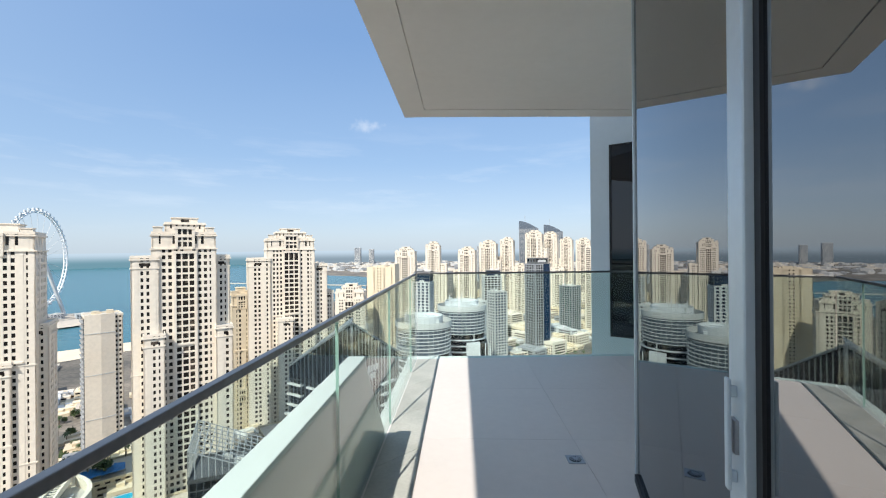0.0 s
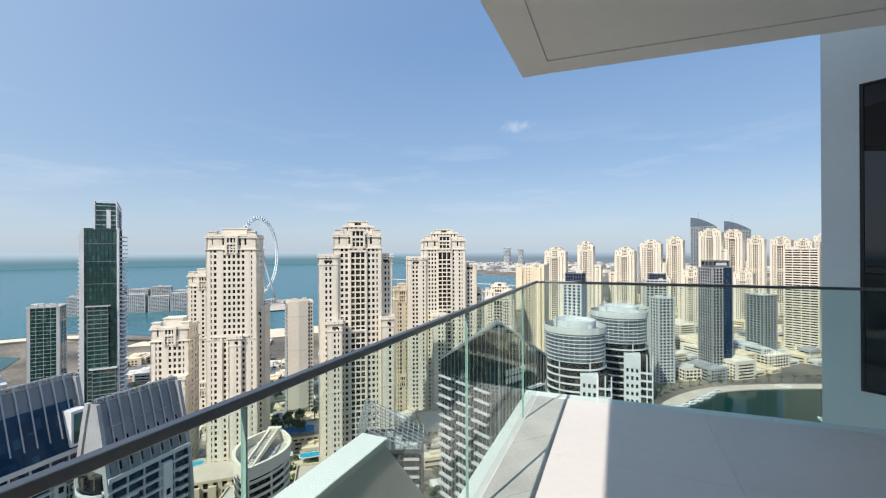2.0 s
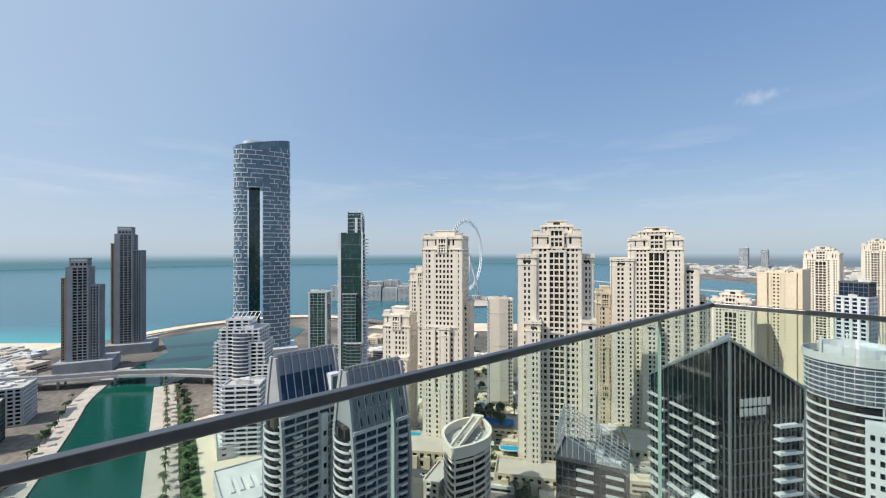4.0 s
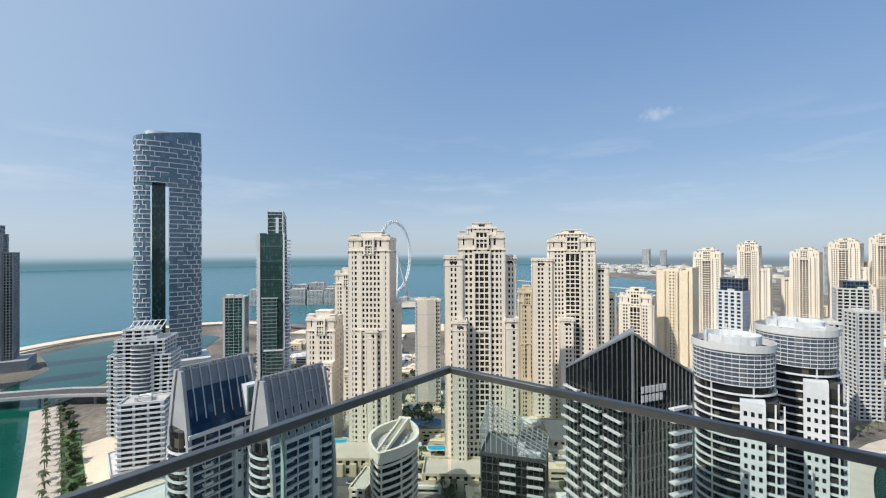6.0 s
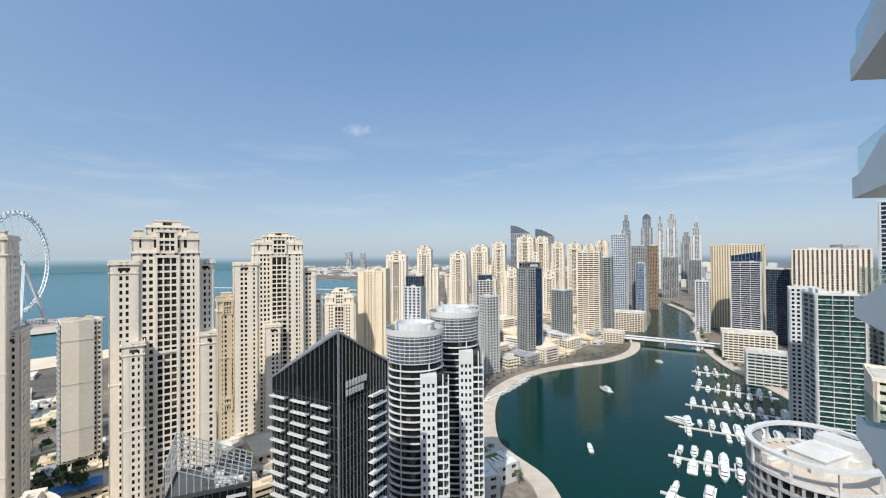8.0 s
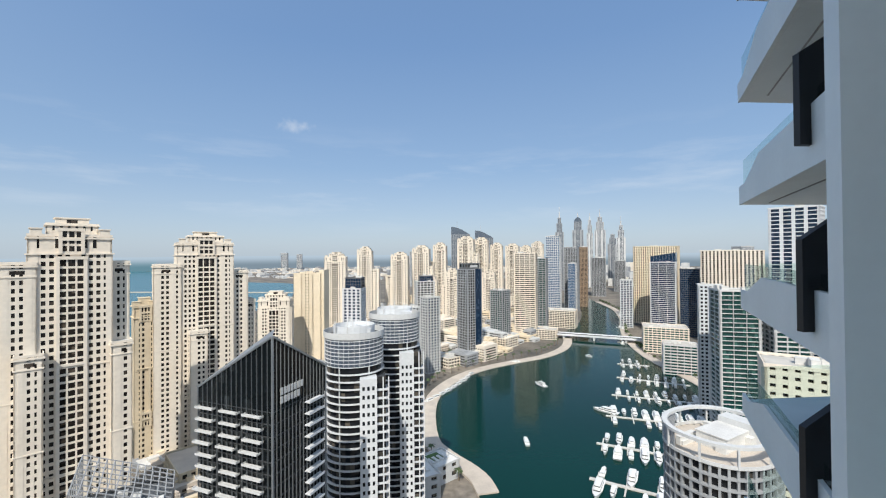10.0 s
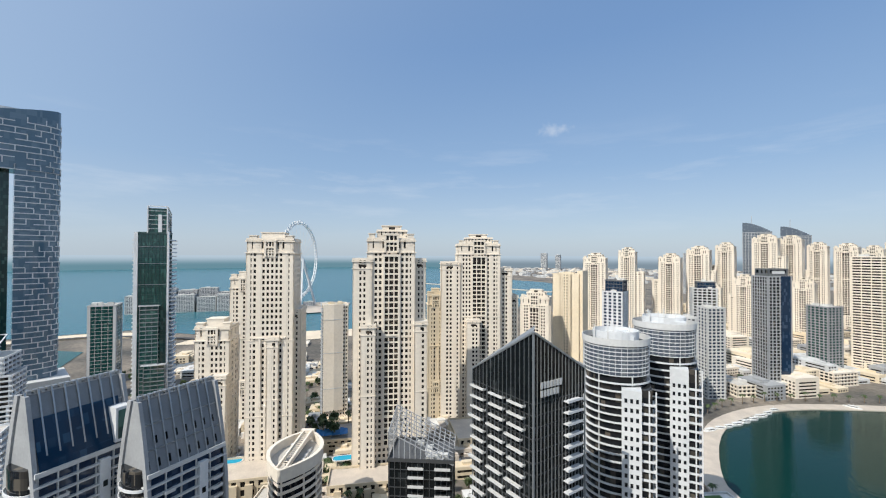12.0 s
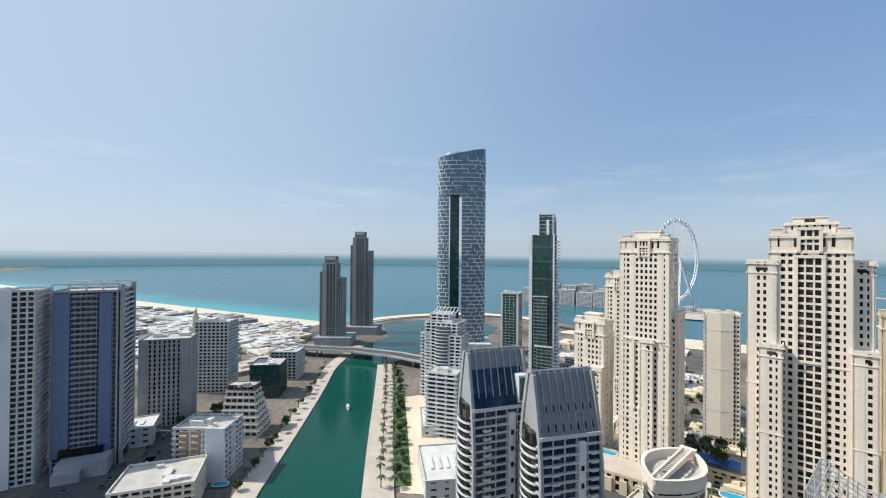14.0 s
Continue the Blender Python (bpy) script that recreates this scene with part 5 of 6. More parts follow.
# the south bank of the canal
white_slab = slabs(-332, -203, 105, 42, 27, 124, "white tower with balcony grid at its side", OFFWHITE, GLASS_DARK, bay=4.2, pier=1.0, out=0.3, sp=1.0, seed=2)
part("front_wall", Shape().box(-15, 9.2, -15.2, -13.6, 0, 126), WHITE, white_slab, "blind white rendered front")
def blue_slab():
    t = site("office_tower", -352, -161, 99, "blue glass office tower with concrete side and open roof frame", "building")
    w, d, h = 37, 32, 122
    clad(t, rect(w, d), 0, h, GREY, GLASS_NAVY, 3.7, 0.25, 0.4, 3.0, 0.2, (), 1.6)
    for x0, x1 in ((-w / 2 + 0.8, -8.5), (7.5, w / 2 - 4)):
        part("blue_panel", Shape().box(x0, x1, -d / 2 - 0.5, -d / 2 + 0.3, 10, h - 1), SLATE_BLUE, t, "flat slate-blue glass panel")
    for k in range(31):
        part("front_balcony", Shape().box(-7.5, 6.5, -d / 2 - 1.1, -d / 2, 8 + k * 3.7, 8.9 + k * 3.7), GREY, t)
    part("side_wall", Shape().box(w / 2 - 0.3, w / 2 + 0.9, -d / 2, d / 2, 0, h), GLASS_BLACK, t, "dark glazed side")
    for x in (-w / 2 + 0.5, -w / 4, 0, w / 4, w / 2 - 0.5):
        for y in (-d / 2 + 0.5, d / 2 - 0.5):
            part("roof_post", Shape().box(x - 0.5, x + 0.5, y - 0.5, y + 0.5, h, h + 5), OFFWHITE, t)
    for y in (-d / 2, d / 2 - 1):
        part("roof_beam", Shape().box(-w / 2, w / 2, y, y + 1, h + 5, h + 6), OFFWHITE, t)
    podium_block = Shape().box(-w * 0.30, w * 0.45, -d * 0.95, -d / 2, 0, 11).box(-w * 0.30, w * 0.1, -d * 1.1, -d * 0.95, 0, 7)
    part("podium", podium_block, GREY, t)
    part("entrance", Shape().box(-w * 0.35, w * 0.3, -d / 2 - 3.0, -d / 2 + 0.5, 0, 16), GLASS_BLACK, t, "dark glass entrance hall")
    for k in range(31):
        part("side_balcony", Shape().box(w / 2 + 1.0, w / 2 + 2.2, -d / 2 + 4, d / 2 - 3, 8 + k * 3.7, 8.9 + k * 3.7), OFFWHITE, t)
    part("side_pier", Shape().box(w / 2 + 0.8, w / 2 + 2.6, -d / 2 - 0.4, -d / 2 + 3.4, 0, h + 5), GREY, t)
    part("side_pier", Shape().box(w / 2 + 0.8, w / 2 + 2.6, d / 2 - 3, d / 2, 0, h + 5), GREY, t)


blue_slab()
curtain(-415, -134, 93, 38, 27, 74, "grey hotel block with vertical window slots", GREY, GLASS_BLACK, "hotel_building", bay=3.6, pier=2.1, sp=1.0, seed=5, corner=6)
slabs(-495, -116, 79, 36, 24, 75, "white apartment block with balcony bands", OFFWHITE, name="apartment_building", bay=4.5, seed=6)
olive_block = slabs(-312, -75, 74, 34, 24, 34, "low white and olive apartment block with roof plant", OFFWHITE, name="apartment_building", out=0.5, bay=4.5, pier=1.6, seed=7, solid=(3, 2))
for x0 in (-12.5, -4.5):
    bay_front = part("olive_bay", Shape().box(x0, x0 + 6, -12.9, -11.8, 0, 33), BROWN, olive_block, "olive-brown rendered bay")
    for k in range(8):
        part("bay_balcony", Shape().box(x0 + 0.6, x0 + 5.4, -13.9, -12.8, 3 + k * 3.8, 4.1 + k * 3.8), PAVING, bay_front)
part("white_wing", Shape().box(4.5, 17.6, -13.0, -11.8, 0, 35.5), WHITE, olive_block)
slabs(-279, -92, 94, 42, 32, 18, "low pale apartment block with a flat roof", CREAM_PALE, name="apartment_building", out=0.5, bay=5, seed=8)
curtain(-470, -59, 83, 30, 30, 33, "low green glass building with round roof", TEAL, GLASS_GREEN, "office_building", seed=9)
slabs(-528, -46, 76, 32, 30, 32, "low pale grey building by the canal", OFFWHITE, name="apartment_building", out=0.4, bay=5, seed=10)


def terraced():
    t = site("apartment_building", -376, -64, 75, "pinkish terraced building stepping down to the canal", "building")
    for k in range(8):
        w = 32 - k * 1.2
        clad(t, rect(w, 26 - k * 2.2, -k * 0.8, k * 1.1), k * 4.6, k * 4.6 + 4.6, CREAM_PALE if k < 7 else BROWN, GLASS_NAVY, 4.6, 1.4, 0.8, 5, 0.8, (), 1.2, 0.3, cap=0.9)
    plant(t, random.Random(11), 18, 8, 36.8, 5)


terraced()


def minaret():
    t = site("clock_tower", -640, -178, 0, "small sand-coloured tower with a pointed top", "tower")
    part("shaft", Shape().box(-6, 6, -6, 6, 0, 46), SAND_WALL, t)
    part("lantern", Shape().prism(oval(4.5, 4.5, 12)(0), 46, 58), SAND_WALL, t)
    s = Shape().prism(oval(3.4, 3.4, 12)(0), 58, 64).prism(oval(1.6, 1.6, 10)(0), 64, 70).prism(oval(0.4, 0.4, 6)(0), 70, 80)
    part("spire", s, SAND_WALL, t)


minaret()


def lens(a, b, n=14):
    """A pointed oval plan, blunt at both tips."""
    def at(o):
        low = [((a + o) * (2 * i / n - 1), -(b + o) * (1.06 - (2 * i / n - 1) ** 2)) for i in range(n + 1)]
        return low + [(x, -y) for x, y in reversed(low)]
    return at


def round_block():
    """Lens-shaped block: curved bands, a high parapet round a sunken roof, a long plant spine."""
    t = site("apartment_building", -160, 163, 116, "cream lens-shaped block with curved parapet and roof spine", "building")
    plan = lens(21.5, 12.0)
    part("glazing", Shape().prism(plan(-1.6), 0, 47), GLASS_DARK, t)
    for k in range(12):
        z = 3.0 + k * 3.7
        part("balcony_band", Shape().prism(plan(-0.1), z, z + 0.3).band(plan(0), plan(-0.25), z + 0.3, z + 1.5), CREAM_PALE, t)
    for i in range(0, 30, 3):
        px, py = plan(-0.9)[i]
        part("column", Shape().prism(oval(0.5, 0.5, 8, px, py)(0), 0, 47), CREAM_PALE, t)
    part("roof", Shape().prism(plan(-0.6), 47, 47.6), ROOF, t)
    part("parapet", Shape().band(plan(0.5), plan(-0.6), 46.2, 51.5), CREAM_PALE, t)
    part("parapet", Shape().band(plan(0.8), plan(-0.9), 51.5, 52.2), CREAM_PALE, t, "thick rounded coping")
    spine = Shape()
    for y in (-2.6, 1.6):
        spine.prism([(-20, y), (20, y), (20, y + 0.9), (-20, y + 0.9)], 50.5, 0, top=[52.4, 53.6, 53.6, 52.4])
    for i in range(17):
        spine.box(-15.5 + 2 * i, -15.1 + 2 * i, -1.8, 1.7, 51.5 + i * 0.05, 51.9 + i * 0.05)
    part("roof_spine", spine, CREAM_PALE, t, "long twin-beam roof spine")
    part("spine_ducts", Shape().box(-13, 14, -0.9, 0.6, 47.6, 52.0), DARK_GREY, t)
    part("rear_wall", Shape().box(17.5, 20.4, -3.6, 3.6, 47.6, 53.5), CREAM_PALE, t)
    part("dish", Shape().prism(oval(1.5, 1.5, 16, 9, 4.4)(0), 49.6, 49.9).beam((9, 4.4, 47.5), (9, 4.4, 49.7), 0.2), WHITE, t, "white round dish")
    for i in range(7):
        for y in (-5.2, 4.6):
            part("roof_unit", Shape().box(-7.5 + i * 2.3, -5.9 + i * 2.3, y - 0.8, y + 0.8, 47.6, 48.9), OFFWHITE if i % 2 else GREY, t)
    # lower stepped annex on the street side
    clad(t, rect(22, 9, -4, 15), 0, 28, CREAM_PALE, GLASS_DARK, 3.6, 1.4, 0.6, 3.4, 1.4, (), 1.6, cap=1.0)


round_block()

# marina towers on the north shore
slabs(-27, 485, 343, 22, 16, 112, "white and dark glass tower with a dark top", WHITE, GLASS_NAVY, out=0.2, bay=5, pier=2.0, seed=21, group="marina towers")
curtain(-26, 488, 343, 19, 13, 124, "dark glass upper part of a tower", DARK_GREY, GLASS_NAVY, seed=22)
slabs(66, 531, 28, 20, 17, 95, "grey tower with navy glass corner", OFFWHITE, GLASS_NAVY, out=0.3, bay=5, pier=1.0, seed=23, group="marina towers")
slabs(34, 446, 16, 17, 15, 94, "pale tower with stepped dark top", OFFWHITE, GLASS_DARK, out=0.3, bay=4, pier=1.2, seed=24, group="marina towers")
slabs(68, 613, 4, 27, 19, 110, "pale tower with dark stepped top", OFFWHITE, GLASS_DARK, out=0.3, bay=5, pier=1.2, seed=25, group="marina towers")
curtain(70, 614, 4, 20, 14, 118, "dark top of a stepped tower", DARK_GREY, GLASS_NAVY, seed=26)


def signed_tower():
    t = site("residential_tower", 130, 584, 27, "grey tower with navy glass face and rooftop sign", "building", group="marina towers")
    w, d, h = 27, 24, 128
    clad(t, rect(w, d), 0, h, GREY, GLASS_DARK, 3.7, 1.0, 0.5, 4.0, 1.0, (), 2.0)
    part("glass_face", Shape().box(w / 2 - 1, w / 2 + 0.4, -d / 2 + 2, d / 2 - 3, 16, h + 1), GLASS_NAVY, t)
    part("glass_face", Shape().box(1, w / 2 - 2, -d / 2 - 0.4, -d / 2 + 1, 16, h + 1), GLASS_NAVY, t)
    clad(t, rect(w * 0.8, d * 0.8), h, h + 8, DARK_GREY, GLASS_DARK, 8, 4, 0.3, 6, 3)
    part("sign_bar", Shape().box(-7, 7, -d * 0.4 - 0.5, -d * 0.4 - 0.1, h + 3.5, h + 6.5), OFFWHITE, t)
    part("podium", Shape().box(-w * 0.6, w * 0.7, -d * 0.75, d * 0.6, 0, 14), OFFWHITE, t)


signed_tower()
slabs(208, 691, 308, 26, 24, 87, "grey-green glass tower on a white podium", GREY, GLASS_GREEN, out=0.2, bay=5, pier=0.8, sp=0.9, seed=27, group="marina towers")
slabs(264, 716, 330, 38, 24, 150, "pinkish striped tower with balcony bands", CREAM_PALE, GLASS_BROWN, out=0.5, bay=9, pier=0.8, sp=1.6, seed=28, group="marina towers")
slabs(307, 748, 328, 21, 21, 140, "grey-green tower beside the striped one", GREY, GLASS_GREEN, out=0.3, bay=6, pier=0.8, seed=29, group="marina towers")
for x, y, r, w, d, h in ((190, 668, 308, 70, 36, 15), (285, 705, 330, 60, 30, 16), (370, 800, 325, 60, 36, 34), (110, 565, 30, 60, 26, 12)):
    slabs(x, y, r, w, d, h, "white waterside podium with terraces", CREAM_PALE, GLASS_DARK, "podium_building", out=0.8, bay=5, pier=1.0, seed=int(x), group="waterside podiums")


def arched_tower(x, y, rot, h, label):
    t = site("office_tower", x, y, rot, label, "building", group="arched grey towers")
    clad(t, rect(62, 36), 0, h - 20, GREY, GLASS_GREY, 4, 1.0, 0.4, 6, 1.0)
    for i in range(14):
        x0 = -31 + i * 62 / 14
        part("roof_bay", Shape().box(x0, x0 + 62 / 14, -16, 16, h - 20, h - 20 + 26 * math.cos((i + 0.5) / 14 * math.pi / 2) + 1), GLASS_GREY, t)
    part("mast", Shape().box(-12, -11, 0, 1, h, h + 26), GREY, t)


arched_tower(272, 1350, 349, 232, "grey tower with a curved roof and mast")
arched_tower(362, 1385, 345, 222, "grey tower with a curved roof and mast")
curtain(394, 887, 326, 30, 25, 188, "blue glass tower with pale frame", OFFWHITE, GLASS_BLUE, bay=4, pier=0.8, sp=1.2, seed=31, group="far towers")
slabs(496, 1006, 324, 34, 28, 164, "grey stone tower with paired windows", GREY, GLASS_DARK, bay=4, pier=1.4, out=0.2, seed=32, group="far towers")
curtain(470, 950, 324, 18, 18, 124, "slim blue glass tower by water", OFFWHITE, GLASS_BLUE, seed=33, group="far towers")
slabs(565, 1076, 332, 24, 20, 165, "brown grey tower among others", BROWN, GLASS_DARK, bay=4, pier=1.4, out=0.2, seed=34, group="far towers")
slabs(753, 1325, 330, 46, 38, 131, "grey apartment tower among others", GREY, GLASS_DARK, bay=5, out=0.3, seed=35, group="far towers")
curtain(700, 1380, 330, 30, 30, 150, "grey glass tower far off", GREY, GLASS_GREY, seed=36, group="far towers")
slabs(920, 1463, 328, 40, 40, 118, "grey apartment tower among others", GREY, GLASS_DARK, bay=5, out=0.3, seed=37, group="far towers")
slabs(500, 775, 327, 24, 21, 94, "white and dark tower by the marina", WHITE, GLASS_NAVY, bay=5, out=0.3, seed=38, group="far towers")


def spire_tower(x, y, rot, w, h, spire, label, mat, dome=False):
    t = site("skyscraper", x, y, rot, label, "building", group="far skyscrapers")
    clad(t, rect(w, w), 0, h * 0.8, mat, GLASS_GREY, 5, 1.4, 0.4, 6, 1.4, (4, 1), 3)
    clad(t, rect(w * 0.7, w * 0.7), h * 0.8, h * 0.92, mat, GLASS_GREY, 5, 1.4, 0.4, 6, 1.4)
    if dome:
        for i in range(8):
            f = i / 8
            part("dome_ring", Shape().prism(oval(w * 0.36 * math.cos(f * 1.5), w * 0.36 * math.cos(f * 1.5), 16)(0), h * 0.92 + f * w * 0.5, h * 0.92 + (f + 0.13) * w * 0.5), GLASS_GREY, t)
    else:
        clad(t, rect(w * 0.42, w * 0.42), h * 0.92, h, mat, GLASS_GREY, 5, 1.4, 0.4, 6, 1.4)
    part("spire", Shape().prism(oval(2.2, 2.2, 8)(0), h * 0.95, h + spire * 0.5).prism(oval(0.9, 0.9, 6)(0), h + spire * 0.5, h + spire), OFFWHITE, t)


spire_tower(721, 1563, 335, 32, 290, 45, "far grey skyscraper with a needle", GREY)
spire_tower(878, 1715, 333, 46, 310, 20, "far skyscraper with a domed top", GREY, True)
spire_tower(905, 1660, 333, 26, 290, 30, "far slim white skyscraper", OFFWHITE)
spire_tower(1058, 1844, 330, 50, 320, 40, "far white skyscraper with stepped top", OFFWHITE)
spire_tower(1115, 1830, 330, 44, 235, 6, "far blue-grey skyscraper with flat top", GREY)
spire_tower(1031, 1628, 328, 36, 265, 40, "far white skyscraper with a pointed crown", OFFWHITE)

# right-hand shore
slabs(576, 786, 312, 84, 24, 162, "broad beige hotel with a grid of bronze windows", CREAM, GLASS_BROWN, "hotel_building", bay=4.4, pier=2.3, out=0.0, sp=1.2, seed=41)
slabs(520, 690, 318, 42, 34, 132, "blue-grey glass tower with white balcony bands", WHITE, GLASS_NAVY, out=0.2, bay=12, pier=0.5, sp=0.8, seed=42)


def raked_head():
    t = site("office_tower", 526, 697, 318, "navy glass tower with a raked glass head", "building")
    part("glazing", Shape().prism(rect(41, 32)(0), 0, 0, top=[143, 150, 150, 143]), GLASS_NAVY, t)
    f = Shape()
    for i in range(9):
        f.wall((-20 + i * 5, -16), (1, 0), 0.15, -0.1, 0.25, 132, 143 + i * 0.85)
    part("mullions", f, METAL, t)


raked_head()
curtain(556, 668, 316, 30, 30, 120, "navy glass tower beside the banded one", DARK_GREY, GLASS_NAVY, seed=43)
slabs(566, 589, 311, 84, 22, 152, "broad cream hotel with tall bronze bays and a sign", CREAM_PALE, GLASS_BROWN, "hotel_building", bay=5, pier=2.7, out=-0.4, sp=0.5, seed=44)
slabs(303, 342, 323, 19, 16, 120, "white tower with paired window columns", WHITE, GLASS_DARK, out=0.0, bay=3.4, pier=1.4, sp=1.4, seed=45)
slabs(276, 288, 336, 28, 22, 121, "green glass tower with thin white balcony edges", OFFWHITE, GLASS_GREEN, out=0.3, bay=9, pier=0.2, sp=0.4, seed=46)
slabs(306, 274, 336, 24, 24, 112, "white banded tower beside the green one", OFFWHITE, GLASS_GREEN, out=0.3, bay=8, pier=0.6, sp=0.9, seed=51)
slabs(430, 571, 328, 60, 40, 38, "low cream waterside block with green glass", CREAM_PALE, GLASS_GREEN, "podium_building", out=0.5, bay=6, pier=1.0, seed=47)
slabs(372, 467, 326, 38, 27, 36, "low banded waterside block with green glass", OFFWHITE, GLASS_GREEN, "podium_building", out=0.6, bay=7, pier=0.6, seed=48)
slabs(358, 308, 301, 34, 24, 188, "white tower with dark balcony columns", WHITE, GLASS_NAVY, out=0.3, bay=8, pier=2.4, sp=0.7, seed=49)
slabs(187.4, 150.5, 319, 46, 24, 103, "cream apartment block with small windows", CREAM_PALE, GLASS_BROWN, out=0.0, bay=4, pier=2.2, sp=2.0, seed=50)


def round_terrace():
    """Near round-ended tower whose roof terrace is ringed by a white wall."""
    t = site("residential_tower", 119, 133, 20, "white round-ended tower with a roof terrace", "building")
    plan = oval(18.5, 16.5, 40, power=0.9)
    h = 84
    clad(t, plan, 0, h, GREY, GLASS_DARK, 3.6, 0.7, 1.0, 5.5, 0.4, (), 0.4, 0.3, cap=0, roof=PAVING)
    ring = Shape()
    for i, (p, q, dd, e) in enumerate(edges(plan(0.6))):
        c = ((p[0] + q[0]) / 2, (p[1] + q[1]) / 2)
        if i % 4 == 1:
            ring.wall(p, e, 0.3, -0.7, 0.0, h, h + 6.2)
        ring.wall(c, e, dd / 2, -0.5, -0.2, h, h + 1.1)
    ring.band(plan(0.6), plan(-1.2), h + 6.2, h + 7.2)
    part("ring_wall", ring, OFFWHITE, t, "white ring beam on posts")
    lou = Shape()
    for i, (p, q, dd, e) in enumerate(edges(plan(0.0))):
        if 10 <= i <= 17:
            for k in range(10):
                lou.wall(((p[0] + q[0]) / 2, (p[1] + q[1]) / 2), e, dd / 2, -0.4, 0.0, h + 1 + k * 0.5, h + 1.2 + k * 0.5)
    part("louvres", lou, GREY, t, kind="stuff")
    part("lift_house", Shape().box(-6, 8, -5, 5, h, h + 4.5).box(-6.3, 8.3, -5.3, 5.3, h + 4.5, h + 4.9), PALE_ROOF, t)
    part("plant_screen", Shape().box(8, 14, -7, 5, h, h + 7), OFFWHITE, t)
    plant(t, random.Random(15), 36, 22, h, 8)


round_terrace()

# ---- waterside: wheel, island, boats, palms and low buildings ----
RIM_WHITE = material("white_steel", (0.82, 0.83, 0.84), 0.5, scale=0.3, fine=0.05)


def great_wheel():
    t = site("ferris_wheel", -893, 891, 108, "huge white observation wheel on the island", "ferris wheel")
    r, zc, n = 104.0, 136.0, 72
    for off in (-3.0, 3.0):
        s = Shape()
        pts = [(r * math.cos(2 * math.pi * i / n), off, zc + r * math.sin(2 * math.pi * i / n)) for i in range(n)]
        for a, b in zip(pts, pts[1:] + pts[:1]):
            s.beam(a, b, 1.0)
        part("rim", s, RIM_WHITE, t)
    for i in range(n):
        a = 2 * math.pi * i / n
        for q in (r - 1.5, r + 3):
            part("rim_strut", Shape().beam((q * math.cos(a), -3, zc + q * math.sin(a)), (q * math.cos(a), 3, zc + q * math.sin(a)), 0.8), RIM_WHITE, t)
    for i in range(24):
        a = 2 * math.pi * i / 24
        part("spoke", Shape().beam((0, 0, zc), (r * math.cos(a), 0, zc + r * math.sin(a)), 0.22), OFFWHITE, t)
    pod = Shape().prism(oval(3.5, 2.6, 10)(0), -2.4, 2.4).mesh("cabin", RIM_WHITE)
    for i in range(48):
        a = 2 * math.pi * i / 48
        c = part("cabin", pod, RIM_WHITE, t)
        c.location = ((r + 6) * math.cos(a), 0, zc + (r + 6) * math.sin(a))
    part("hub", Shape().beam((0, -10, zc), (0, 10, zc), 4), WHITE, t)
    for sx in (-1, 1):
        for sy in (-1, 1):
            part("leg", Shape().beam((sx * 45, sy * 26, 2), (0, sy * 9, zc), 2.6), WHITE, t)


great_wheel()
sheet("island", oval(200, 90, 28, -940, 830)(0), G + 3.0, PAVING, "built-up island in the sea", "island")
ribbon("island_pier", [(-900, 960), (-840, 1010), (-800, 985), (-830, 930), (-890, 930)], 34, G + 0.5, 3.2, PAVING, "round pier below the wheel", "pier")
ribbon("palm_causeway", [(-330, 1700), (-700, 1800), (-1100, 1900)], 20, G + 0.5, 2.0, PAVING, "low causeway across the water", "causeway")
rng = random.Random(40)
for k in range(16):
    row = k % 2
    x, y = -1190 + (k // 2) * 36 + row * 46, 640 + (k // 2) * 34 + rng.uniform(-6, 6) - row * 38
    slabs(x, y, 43, 44, 26, rng.choice((46, 52, 57)) - row * 8, "pale apartment block on the island", OFFWHITE, GLASS_GREY, "apartment_building", out=0.3, bay=4, pier=0.8, seed=k, group="island blocks")
for k in range(5):
    slabs(-990 + k * 40, 820 + k * 28, 50, 30, 18, 10 + 3 * (k % 2), "low pale pavilion on the island", WHITE, GLASS_GREY, "pavilion", out=0.3, bay=6, seed=k + 70, group="island pavilions")


